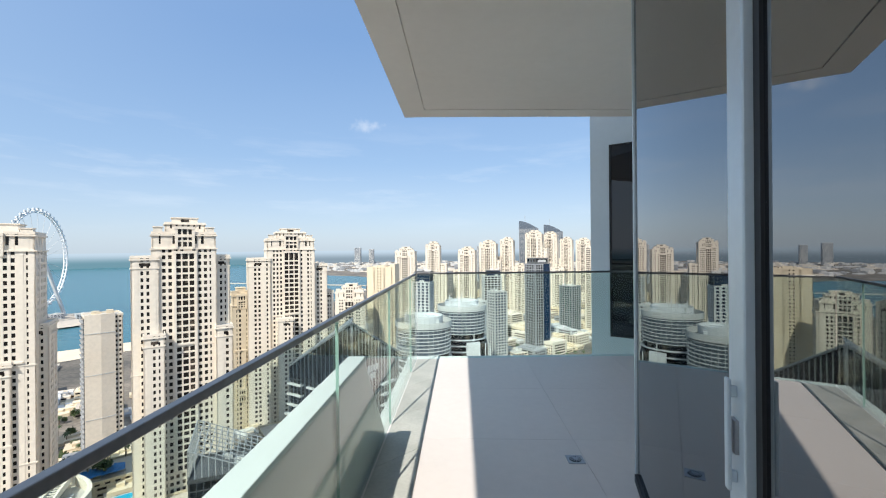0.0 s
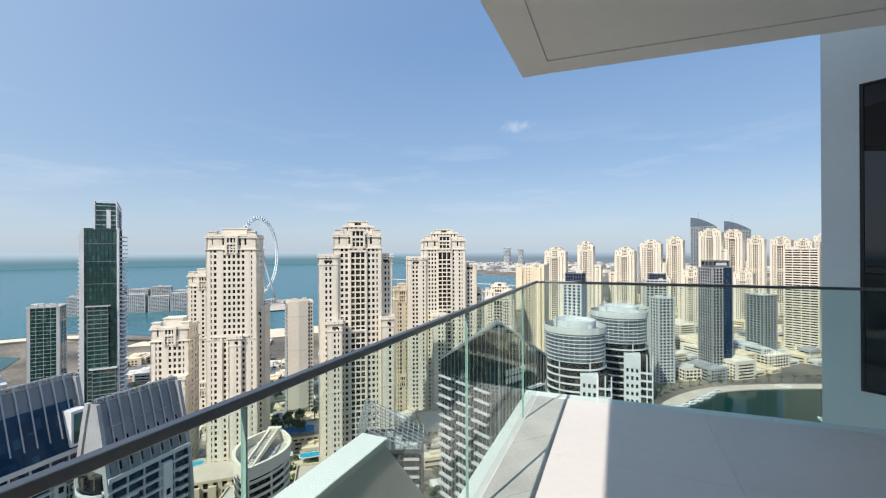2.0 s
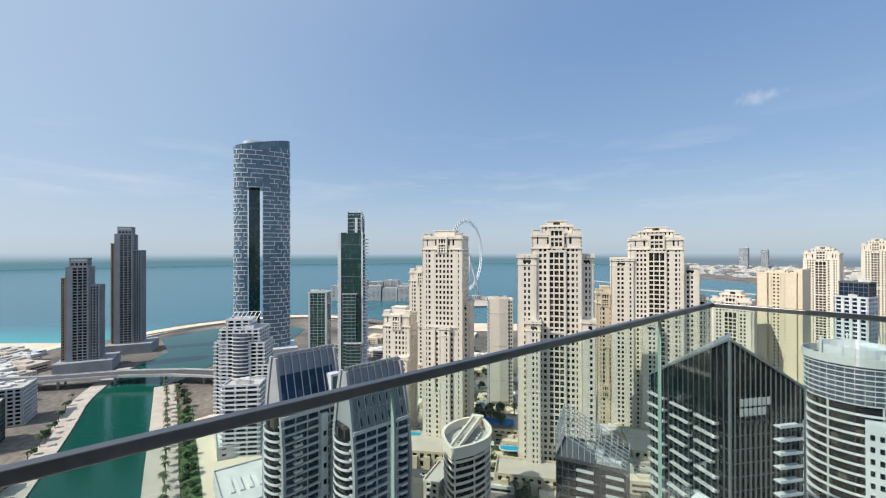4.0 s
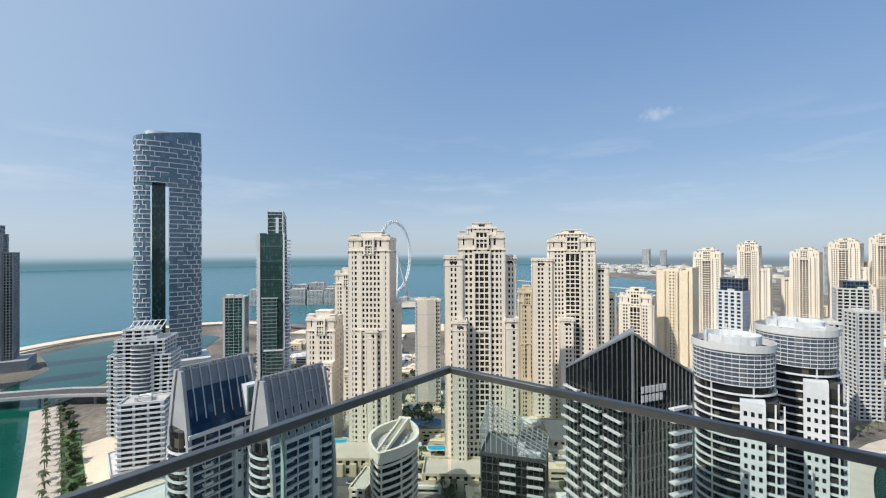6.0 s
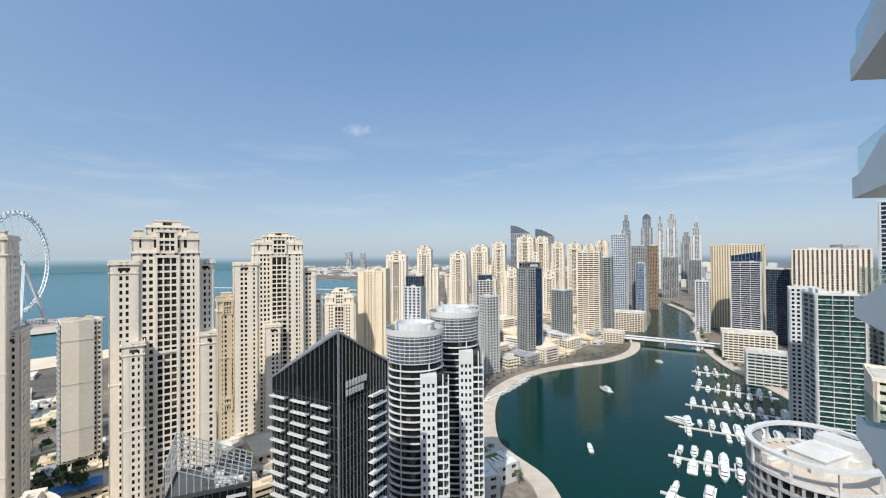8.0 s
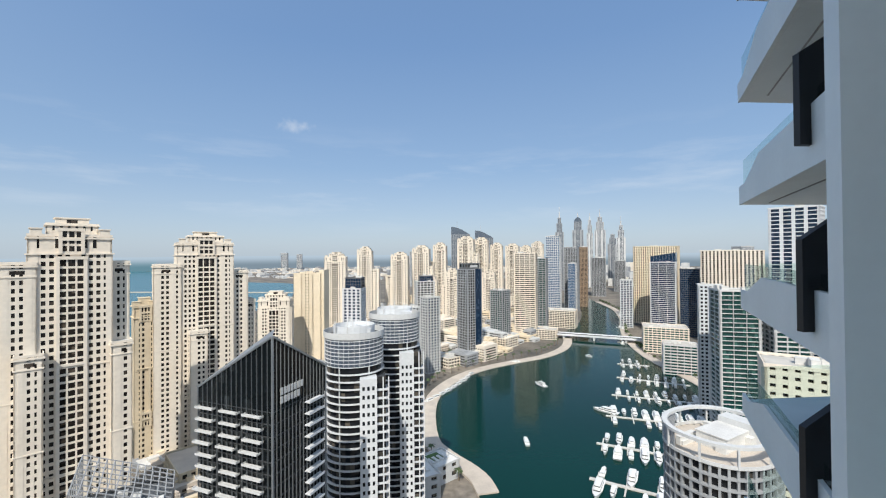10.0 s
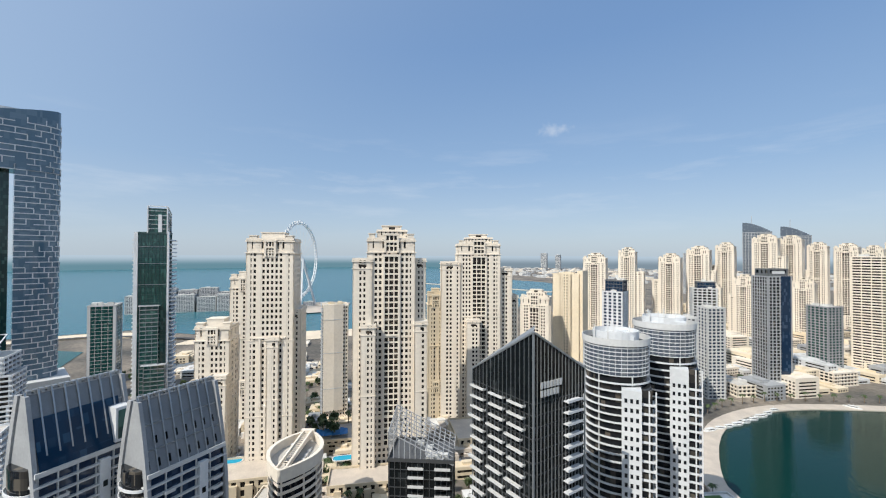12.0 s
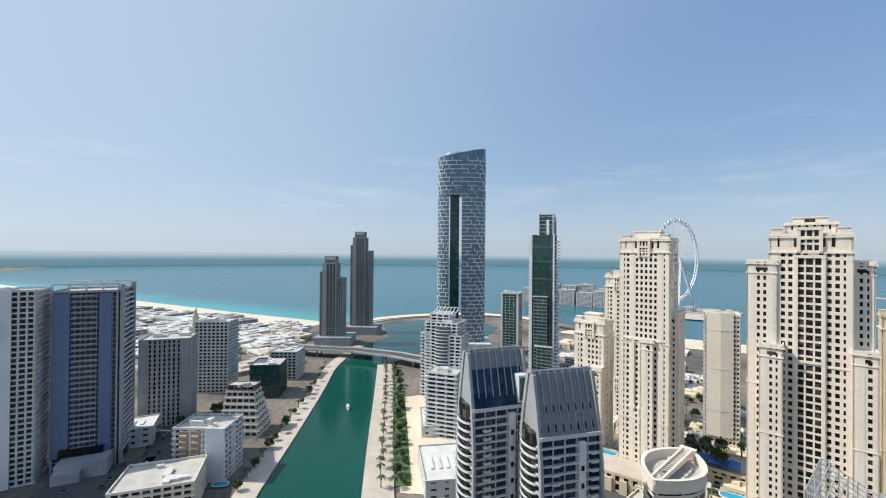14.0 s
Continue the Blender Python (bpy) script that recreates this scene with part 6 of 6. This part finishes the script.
def scatter(name, n, x0, x1, y0, y1, h0, h1, w0, w1, mats, label, seed, keep=lambda x, y: True, windows=True):
    """A far spread of small buildings, one mesh a tone."""
    rng = random.Random(seed)
    shapes = [Shape() for _ in mats]
    dark = Shape()
    placed = 0
    while placed < n:
        x, y = rng.uniform(x0, x1), rng.uniform(y0, y1)
        placed += 1
        if not keep(x, y):
            continue
        w, d, h = rng.uniform(w0, w1), rng.uniform(w0, w1), h0 + (h1 - h0) * rng.random() ** 2.5
        a = rng.choice((0.7, 0.75, 0.65, 2.2))
        s = rng.choice(shapes)
        s.wall((x, y), (math.cos(a), math.sin(a)), w / 2, -d / 2, d / 2, 0, h)
        s.wall((x, y), (math.cos(a), math.sin(a)), w / 5, -d / 6, d / 6, h, h + 2)
        if windows and h > 4:
            e = Vector((math.cos(a), math.sin(a)))
            for k in range(int(h / 3.6)):
                for j in range(int(w / 4)):
                    c = Vector((x, y)) + e * (-w / 2 + 2 + j * 4)
                    dark.wall(c, e, 1.1, -d / 2 - 0.05, d / 2 + 0.05, 1.2 + k * 3.6, 2.9 + k * 3.6)
                dark.wall((x, y), e, w / 2 + 0.05, -d * 0.36, d * 0.36, 1.2 + k * 3.6, 2.7 + k * 3.6)
            for k in range(3):
                c = Vector((x, y)) + e * rng.uniform(-w * 0.4, w * 0.4)
                s.wall(c, e, 1.0, d * 0.2, d * 0.2 + 2.0, h, h + 1.2)
    for s, mat in zip(shapes + [dark] * bool(dark.v), [*mats, GLASS_BROWN]):
        ob = new(name, s.mesh(name, mat))
        ob.location.z = G
        tagged(ob, label, "buildings", kind="stuff")


TONES = (OFFWHITE, CREAM_PALE, PALE_ROOF, GREY)
scatter("far_houses", 900, -1500, 1200, 2350, 4600, 5, 26, 14, 46, TONES, "far low houses and palms across the water", 51, lambda x, y: x > -500 - (y - 2300) * 0.62 or y > 3700 and x > -1300, windows=False)
scatter("far_houses", 420, 150, 2400, 1400, 3800, 8, 70, 20, 50, TONES, "far mixed city blocks", 52, lambda x, y: x > 0.45 * y + 60, windows=False)
scatter("low_houses", 260, -1250, -560, -520, -120, 4, 11, 16, 52, (OFFWHITE, PALE_ROOF, ROOF, GREY), "low flat-roofed sheds and site buildings", 53, lambda x, y: -0.675 * (y + 28) + 0.738 * (x + 869) > 40 and y < -0.25 * x - 300)
scatter("low_houses", 75, -880, -560, -190, -45, 5, 13, 14, 42, (OFFWHITE, PALE_ROOF, ROOF, PAVING), "low pale buildings by the canal mouth", 59, lambda x, y: -0.675 * (y + 28) + 0.738 * (x + 869) > 30)
scatter("low_houses", 110, -520, -380, -420, -215, 5, 14, 14, 40, (OFFWHITE, PALE_ROOF, ROOF), "low flat-roofed buildings beyond the towers", 54)
scatter("low_houses", 60, -600, -380, 330, 520, 4, 12, 12, 34, (CREAM_PALE, PALE_ROOF, CREAM), "low beachside buildings", 55, lambda x, y: x + y < 20)
scatter("low_houses", 150, -160, 420, 640, 1300, 6, 26, 18, 44, (CREAM, CREAM_PALE, SAND_WALL), "cream low blocks between the towers", 56, lambda x, y: x < 0.42 * y - 60 and x > -0.1 * y - 60)
scatter("low_houses", 230, -440, -90, 165, 430, 2.5, 9, 7, 22, (CREAM, SAND_WALL, PALE_ROOF, GREY, PAVING), "low terraces and pavilions between the cream towers", 58, lambda x, y: x + y < 200)
scatter("low_houses", 170, -150, 300, 440, 900, 5, 24, 14, 36, (CREAM, CREAM_PALE, OFFWHITE, GREY), "low blocks at the feet of the towers", 57, lambda x, y: y > 500 + max(0, x - 20) * 0.6 and x > -150 - (y - 440) * 0.1)
# grey towers in off-white: the paleness of distance haze is in the wall colour
for k, (x, y, w, d) in enumerate(((1000, 2900, 40, 40), (-900, 4175, 60, 50), (-787, 4317, 50, 40), (160, 1900, 34, 30), (1500, 1500, 60, 50))):
    curtain(x, y, 0, w, d, (200, 166, 152, 160, 170)[k], "far grey tower painted off-white for haze", OFFWHITE, GLASS_GREY, seed=k, sp=1.5, group="far towers")

# podiums under the cream towers
def podium(x, y, rot, w, d, h, label):
    t = site("podium_building", x, y, rot, label, "building", group="cream podiums")
    clad(t, rect(w, d), 0, h, SAND_WALL, GLASS_BROWN, 4.5, 1.6, 0.6, 5.0, 2.4, (), 2.0, cap=1.4, roof=PAVING)
    for i in range(int(w / 9)):
        x0 = -w / 2 + 4 + i * 9
        part("arcade_bay", Shape().box(x0, x0 + 4.5, -d / 2 - 1.6, -d / 2 + 0.2, 0, h * 0.8), SAND_WALL, t)
    return t


podium(-234, 191, 39, 54, 30, 11, "sand-coloured podium with arcade and terrace")
podium(-158, 223, 36, 50, 22, 10, "sand-coloured podium with arcade and terrace")
podium(-215, 270, 39, 42, 32, 9, "sand-coloured podium with pool terrace")
podium(-110, 330, 36, 70, 40, 10, "sand-coloured podium between the towers")
podium(-60, 430, 30, 60, 40, 12, "sand-coloured podium between the towers")


def pool(x, y, rot, w, d, z, label):
    p = site("swimming_pool", x, y, rot, label, "pool", z=z, group="swimming pools")
    part("water", Shape().prism(oval(w / 2, d / 2, 24, power=0.6)(0), 0, 0.25), POOL, p)
    basin = oval(w / 2, d / 2, 24, power=0.6)
    part("surround", Shape().band(basin(0.7), basin(0.0), 0, 0.4), PALE_ROOF, p)


pool(-252, 194, 39, 16, 9, G + 11, "blue swimming pool on a podium terrace")
pool(-187, 233, 39, 14, 7, G + 10, "blue swimming pool beside the tower")
pool(-292, -63, 80, 9, 5, G + 1, "small blue pool by the canal")


def shade_canopy():
    t = site("shade_canopy", -219, 258, 39, "bright blue fabric shade over the pool deck", "canopy", z=G + 9)
    s = Shape()
    for i in range(4):
        x = -12 + i * 6
        s.face((x, -6, 3), (x + 6, -6, 3.6), (x + 6, 6, 3), (x, 6, 4.2))
    part("fabric", s, BLUE_SHADE, t)
    for x in (-12, 0, 12):
        for y in (-6, 6):
            part("post", Shape().box(x - 0.15, x + 0.15, y - 0.15, y + 0.15, 0, 3.6), METAL, t)


shade_canopy()


def white_hall(x, y, rot, w, d, h, label):
    t = site("low_hall", x, y, rot, label, "building")
    clad(t, rect(w, d), 0, h, OFFWHITE, GLASS_DARK, 5, 3.0, 0.4, 8, 5, (), 3, cap=1.0, roof=PALE_ROOF)
    for i in range(5):
        part("skylight", Shape().box(-w * 0.35 + i * w * 0.15, -w * 0.35 + i * w * 0.15 + 2.2, -d * 0.2, d * 0.15, h, h + 0.9), PALE_ROOF, t)


white_hall(-262, 80, 84, 34, 46, 13, "long low white hall with flat roof")
white_hall(-345, 92, 80, 24, 40, 9, "low sand-coloured site building")
sheet("car_park_south", [(-345, -118), (-250, -112), (-240, -175), (-330, -170)][::-1], G + 0.45, ASPHALT, "asphalt yard with parked cars", "car park")
white_hall(-375, -150, 100, 40, 26, 14, "low grey annex with flat roof")
white_hall(38, 282, 30, 26, 20, 12, "waterside villa block with roof garden")
white_hall(22, 262, 20, 26, 22, 16, "white waterside block with flat roof")
sheet("roof_garden", [(30, 276), (44, 284), (40, 292), (26, 284)], G + 12.4, LAWN, "green roof garden lawn", "lawn")


# palms and trees
def palm(seed, h):
    rng = random.Random(seed)
    t = thing("palm_tree", pose(0, 0, -400), "date palm with arching fronds beside the promenade", "tree", "palms of the promenade")
    trunk = Shape()
    for k in range(4):
        trunk.prism(oval(0.36 - 0.04 * k, 0.36 - 0.04 * k, 7)(0), h * k / 4, h * (k + 1) / 4)
    part("trunk", trunk, BARK, t)
    crown = Shape()
    for i in range(16):
        a, rise = i * 2.4 + rng.uniform(-0.2, 0.2), rng.uniform(-0.1, 0.8)
        length, prev = rng.uniform(2.8, 3.9), None
        for j in range(5):
            f = j / 4
            r, z = length * f, h + rise * 2.4 * f - 2.6 * f * f
            wd = 0.55 * math.sin(math.pi * (0.15 + 0.8 * f))
            p = [(r * math.cos(a) - s * wd * math.sin(a), r * math.sin(a) + s * wd * math.cos(a), z - abs(s) * 0.18) for s in (-1, 1)]
            if prev:
                crown.face(prev[0], prev[1], p[1], p[0])
            prev = p
    part("crown", crown, LEAF, t)
    return t


def bush(seed, r, name="tree", label="round-headed green street tree"):
    rng = random.Random(seed)
    t = thing(name, pose(0, 0, -400), label, "tree", "street trees")
    part("trunk", Shape().prism(oval(0.22, 0.22, 6)(0), 0, r * 1.1), BARK, t)
    crown = Shape()
    for i in range(150):
        u = Vector((rng.gauss(0, 1), rng.gauss(0, 1), rng.gauss(0, 0.8))).normalized() * r * rng.uniform(0.45, 1.08)
        c = u + Vector((0, 0, r * 1.6))
        a, b = Vector((rng.uniform(-1, 1), rng.uniform(-1, 1), rng.uniform(-1, 1))).normalized() * r * 0.3, Vector((rng.uniform(-1, 1), rng.uniform(-1, 1), rng.uniform(-1, 1))).normalized() * r * 0.3
        crown.face(tuple(c - a), tuple(c + b), tuple(c + a), tuple(c - b))
    part("crown", crown, LEAF, t)
    return t


palms = [palm(1, 8.0), palm(2, 9.5), palm(3, 7.0)]
trees = [bush(4, 2.6), bush(5, 3.4), bush(6, 2.0)]


def put(kinds, rng, x, y, z=G):
    copy_thing(rng.choice(kinds), pose(x, y, z, 0, 0, rng.uniform(0, 360)))


rng = random.Random(77)
walk_line = [(-257, 36), (-325, 45), (-457, 64), (-540, 75)]
for (x0, y0), (x1, y1) in zip(walk_line, walk_line[1:]):
    n = int(math.hypot(x1 - x0, y1 - y0) / 11)
    for i in range(n):
        f = (i + 0.5) / n
        put(palms, rng, x0 + (x1 - x0) * f + rng.uniform(-1, 1), y0 + (y1 - y0) * f + rng.uniform(-1, 1), G + 1.5)
        put(palms, rng, x0 + (x1 - x0) * f + rng.uniform(-2, 2), y0 + (y1 - y0) * f + 9 + rng.uniform(-1, 1), G + 1.5)
        for k in range(1):
            put(trees, rng, x0 + (x1 - x0) * f + rng.uniform(-5, 5), y0 + (y1 - y0) * f + 14 + rng.uniform(-4, 4), G + 0.4)
ribbon("lawn_strip", [(-262, 50), (-325, 59), (-457, 78)], 12, G + 0.2, 0.6, LAWN, "strip of lawn and hedges by the canal", "lawn")
for (x0, y0), (x1, y1) in (((-274, -48), (-341, -34)), ((-341, -34), (-472, -10)), ((-472, -10), (-561, 2))):
    n = int(math.hypot(x1 - x0, y1 - y0) / 13)
    for i in range(n):
        f = (i + 0.5) / n
        put(palms if i % 2 else trees, rng, x0 + (x1 - x0) * f, y0 + (y1 - y0) * f - 4, G + 1.5)
for (x, y, n, s) in ((-205, 205, 14, 14), (-165, 236, 8, 10), (-230, 268, 16, 14), (-276, 307, 12, 18), (-240, 185, 8, 14), (-300, 190, 10, 18), (-190, 225, 10, 12), (-380, 215, 14, 26), (-560, 300, 14, 40), (-330, 350, 12, 30), (-100, 250, 8, 20), (-395, -100, 10, 30), (40, 292, 10, 12), (20, 520, 12, 30), (110, 590, 10, 26), (-60, 480, 16, 40), (-20, 330, 14, 40), (-110, 210, 16, 30), (-60, 260, 14, 30), (-330, 290, 16, 40), (-270, 260, 12, 22), (-205, 300, 12, 18), (-150, 220, 12, 20), (-430, 260, 14, 40)):
    for i in range(n + 4):
        put(trees if i % 3 else palms, rng, x + rng.uniform(-s, s), y + rng.uniform(-s, s), G + (11 if (x, y) in ((-230, 268),) else 0.2))
for (x0, y0), (x1, y1) in zip(bay[3:10], bay[4:11]):
    n = int(math.hypot(x1 - x0, y1 - y0) / 14)
    for i in range(n):
        f = (i + 0.5) / n
        put(palms if i % 2 else trees, rng, x0 + (x1 - x0) * f + 13, y0 + (y1 - y0) * f, G + 1.2)
for (x0, y0), (x1, y1) in zip(bay[16:25], bay[17:26]):
    n = int(math.hypot(x1 - x0, y1 - y0) / 12)
    for i in range(n):
        f = (i + 0.5) / n
        put(palms, rng, x0 + (x1 - x0) * f - 9, y0 + (y1 - y0) * f + 7, G + 1.2)


# boats and pontoons
def yacht(length, decks):
    t = thing("motor_yacht", pose(0, 0, -400), "white motor yacht moored at a pontoon", "boat", "yachts of the marina")
    w = length * 0.26
    plan = [(-w / 2, -length / 2), (w / 2, -length / 2), (w / 2 * 1.02, length * 0.1), (w * 0.34, length * 0.34), (0, length / 2), (-w * 0.34, length * 0.34), (-w / 2 * 1.02, length * 0.1)]
    hull = Shape()
    lo = [(x * 0.8, y * 0.92) for x, y in plan]
    k, n = 0, len(plan)
    hull.v += [(x, y, 0) for x, y in lo] + [(x, y, 1.5 + (0.7 if y > length * 0.3 else 0)) for x, y in plan]
    hull.f += [tuple(range(n))[::-1], tuple(range(n, 2 * n))] + [(i, (i + 1) % n, n + (i + 1) % n, n + i) for i in range(n)]
    part("hull", hull, BOAT_WHITE, t)
    z, a, y0, y1 = 1.5, 0.78, -length * 0.30, length * 0.24
    for d in range(decks):
        cabin = part("cabin", Shape().prism([(-w / 2 * a, y0), (w / 2 * a, y0), (w / 2 * a * 0.8, y1), (-w / 2 * a * 0.8, y1)], z, z + 1.5), BOAT_WHITE, t)
        part("cabin_window", Shape().prism([(-w / 2 * a - 0.04, y0 + 0.6), (w / 2 * a + 0.04, y0 + 0.6), (w / 2 * a * 0.82 + 0.04, y1 + 0.08), (-w / 2 * a * 0.82 - 0.04, y1 + 0.08)], z + 0.6, z + 1.15), GLASS_BLACK, cabin)
        z, a, y0, y1 = z + 1.5, a * 0.85, y0 + length * 0.03, y1 - length * 0.10
        part("deck_roof", Shape().prism([(-w / 2 * a - 0.3, y0 - 1.4), (w / 2 * a + 0.3, y0 - 1.4), (w / 2 * a, y1 + length * 0.07), (-w / 2 * a, y1 + length * 0.07)], z, z + 0.16), BOAT_WHITE, t)
    part("mast", Shape().beam((0, -length * 0.05, z), (0, -length * 0.08, z + 2.2), 0.08), BOAT_WHITE, t)
    return t


yachts = [yacht(14, 1), yacht(19, 2), yacht(24, 2), yacht(11, 1)]


def pontoon(p, q, big):
    t = site("pontoon", 0, 0, 0, "white floating pontoon with finger piers", "pontoon", z=G + 0.6, group="pontoons")
    p, q = Vector(p), Vector(q)
    e = (q - p).normalized()
    n = Vector((e.y, -e.x))
    d = (q - p).length
    part("walkway", Shape().wall((p + q) / 2, e, d / 2, -1.3, 1.3, 0, 0.8), PONTOON, t)
    k = int(d / 9)
    rng = random.Random(int(d * 10))
    for i in range(k):
        c = p + e * (4.5 + i * 9)
        for s in (-1, 1):
            if i % 2 == 0:
                part("finger", Shape().wall(c + n * s * 6, (n.x, n.y), 5, -0.5, 0.5, 0, 0.7), PONTOON, t)
            if rng.random() < 0.86:
                y = rng.choice(yachts[:2] + yachts[3:] if not big else yachts[:3])
                a = math.degrees(math.atan2(-n.x * s, n.y * s)) + (180 if rng.random() < 0.4 else 0)
                copy_thing(y, pose(*(c + e * 2.5 + n * s * 11), G + 0.6, 0, 0, a))


pontoon((318, 517), (352, 498), False)
pontoon((283, 462), (345, 418), False)
pontoon((243, 407), (332, 358), False)
pontoon((207, 357), (312, 300), True)
pontoon((170, 308), (270, 240), True)
pontoon((139, 262), (230, 190), True)
pontoon((395, 640), (410, 632), False)
pontoon((470, 765), (492, 752), False)
pontoon((560, 910), (585, 895), False)
for i in range(9):
    f = i / 8
    copy_thing(yachts[3 if i % 3 else 0], pose(52 + 62 * f, 424 + 82 * f - 6 * math.sin(f * 3), G + 0.6, 0, 0, -55 + rng.uniform(-8, 8)))
for x, y, a, k in ((182, 450, 20, 1), (116, 319, -10, 0), (212, 366, 40, 2), (186, 550, 70, 0), (474, 751, -20, 1), (-403, 21, -85, 3), (300, 560, 30, 3)):
    copy_thing(yachts[k], pose(x, y, G + 0.6, 0, 0, a))

# cars on streets and car park
def car(mat, label):
    t = thing("car", pose(0, 0, -400), label, "car", "parked cars")
    part("body", Shape().prism([(-0.9, -2.2), (0.9, -2.2), (0.85, 2.2), (-0.85, 2.2)], 0.3, 0.95), mat, t, bevel=0.08)
    part("cabin", Shape().prism([(-0.78, -1.5), (0.78, -1.5), (0.72, 0.9), (-0.72, 0.9)], 0.95, 1.5), GLASS_BLACK, t, bevel=0.1)
    w = Shape().beam((-0.14, 0, 0.33), (0.14, 0, 0.33), 0.3).mesh("wheel", GASKET)
    for x in (-0.8, 0.8):
        for y in (-1.4, 1.4):
            o = part("wheel", w, GASKET, t)
            o.location = (x, y, 0)
    return t


cars = [car(WHITE, "white parked car on the asphalt"), car(DARK_GREY, "dark grey parked car on the asphalt"), car(METAL, "silver parked car on the asphalt")]
for i in range(7):
    for j in range(6):
        if rng.random() < 0.7:
            copy_thing(rng.choice(cars), pose(-415 + i * 11, -142 + i * 2.6 + j * 9, G + 0.47, 0, 0, 75))
for i in range(9):
    for j in range(4):
        if rng.random() < 0.6:
            copy_thing(rng.choice(cars), pose(-335 + i * 9.5, -122 - j * 10 - (j % 2) * 2, G + 0.47, 0, 0, 5))
street = [(-560, 240), (-400, 190), (-275, 160), (-195, 186), (-115, 280)]
for (x0, y0), (x1, y1) in zip(street, street[1:]):
    for i in range(7):
        f = rng.random()
        s = rng.choice((-4, 4))
        d = math.hypot(x1 - x0, y1 - y0)
        a = math.degrees(math.atan2(y1 - y0, x1 - x0)) - 90
        copy_thing(rng.choice(cars), pose(x0 + (x1 - x0) * f - s * (y1 - y0) / d, y0 + (y1 - y0) * f + s * (x1 - x0) / d, G + 0.42, 0, 0, a))
for ob in [*palms, *trees, *yachts, *cars]:
    for o in (*ob.children_recursive, ob):
        bpy.data.objects.remove(o)
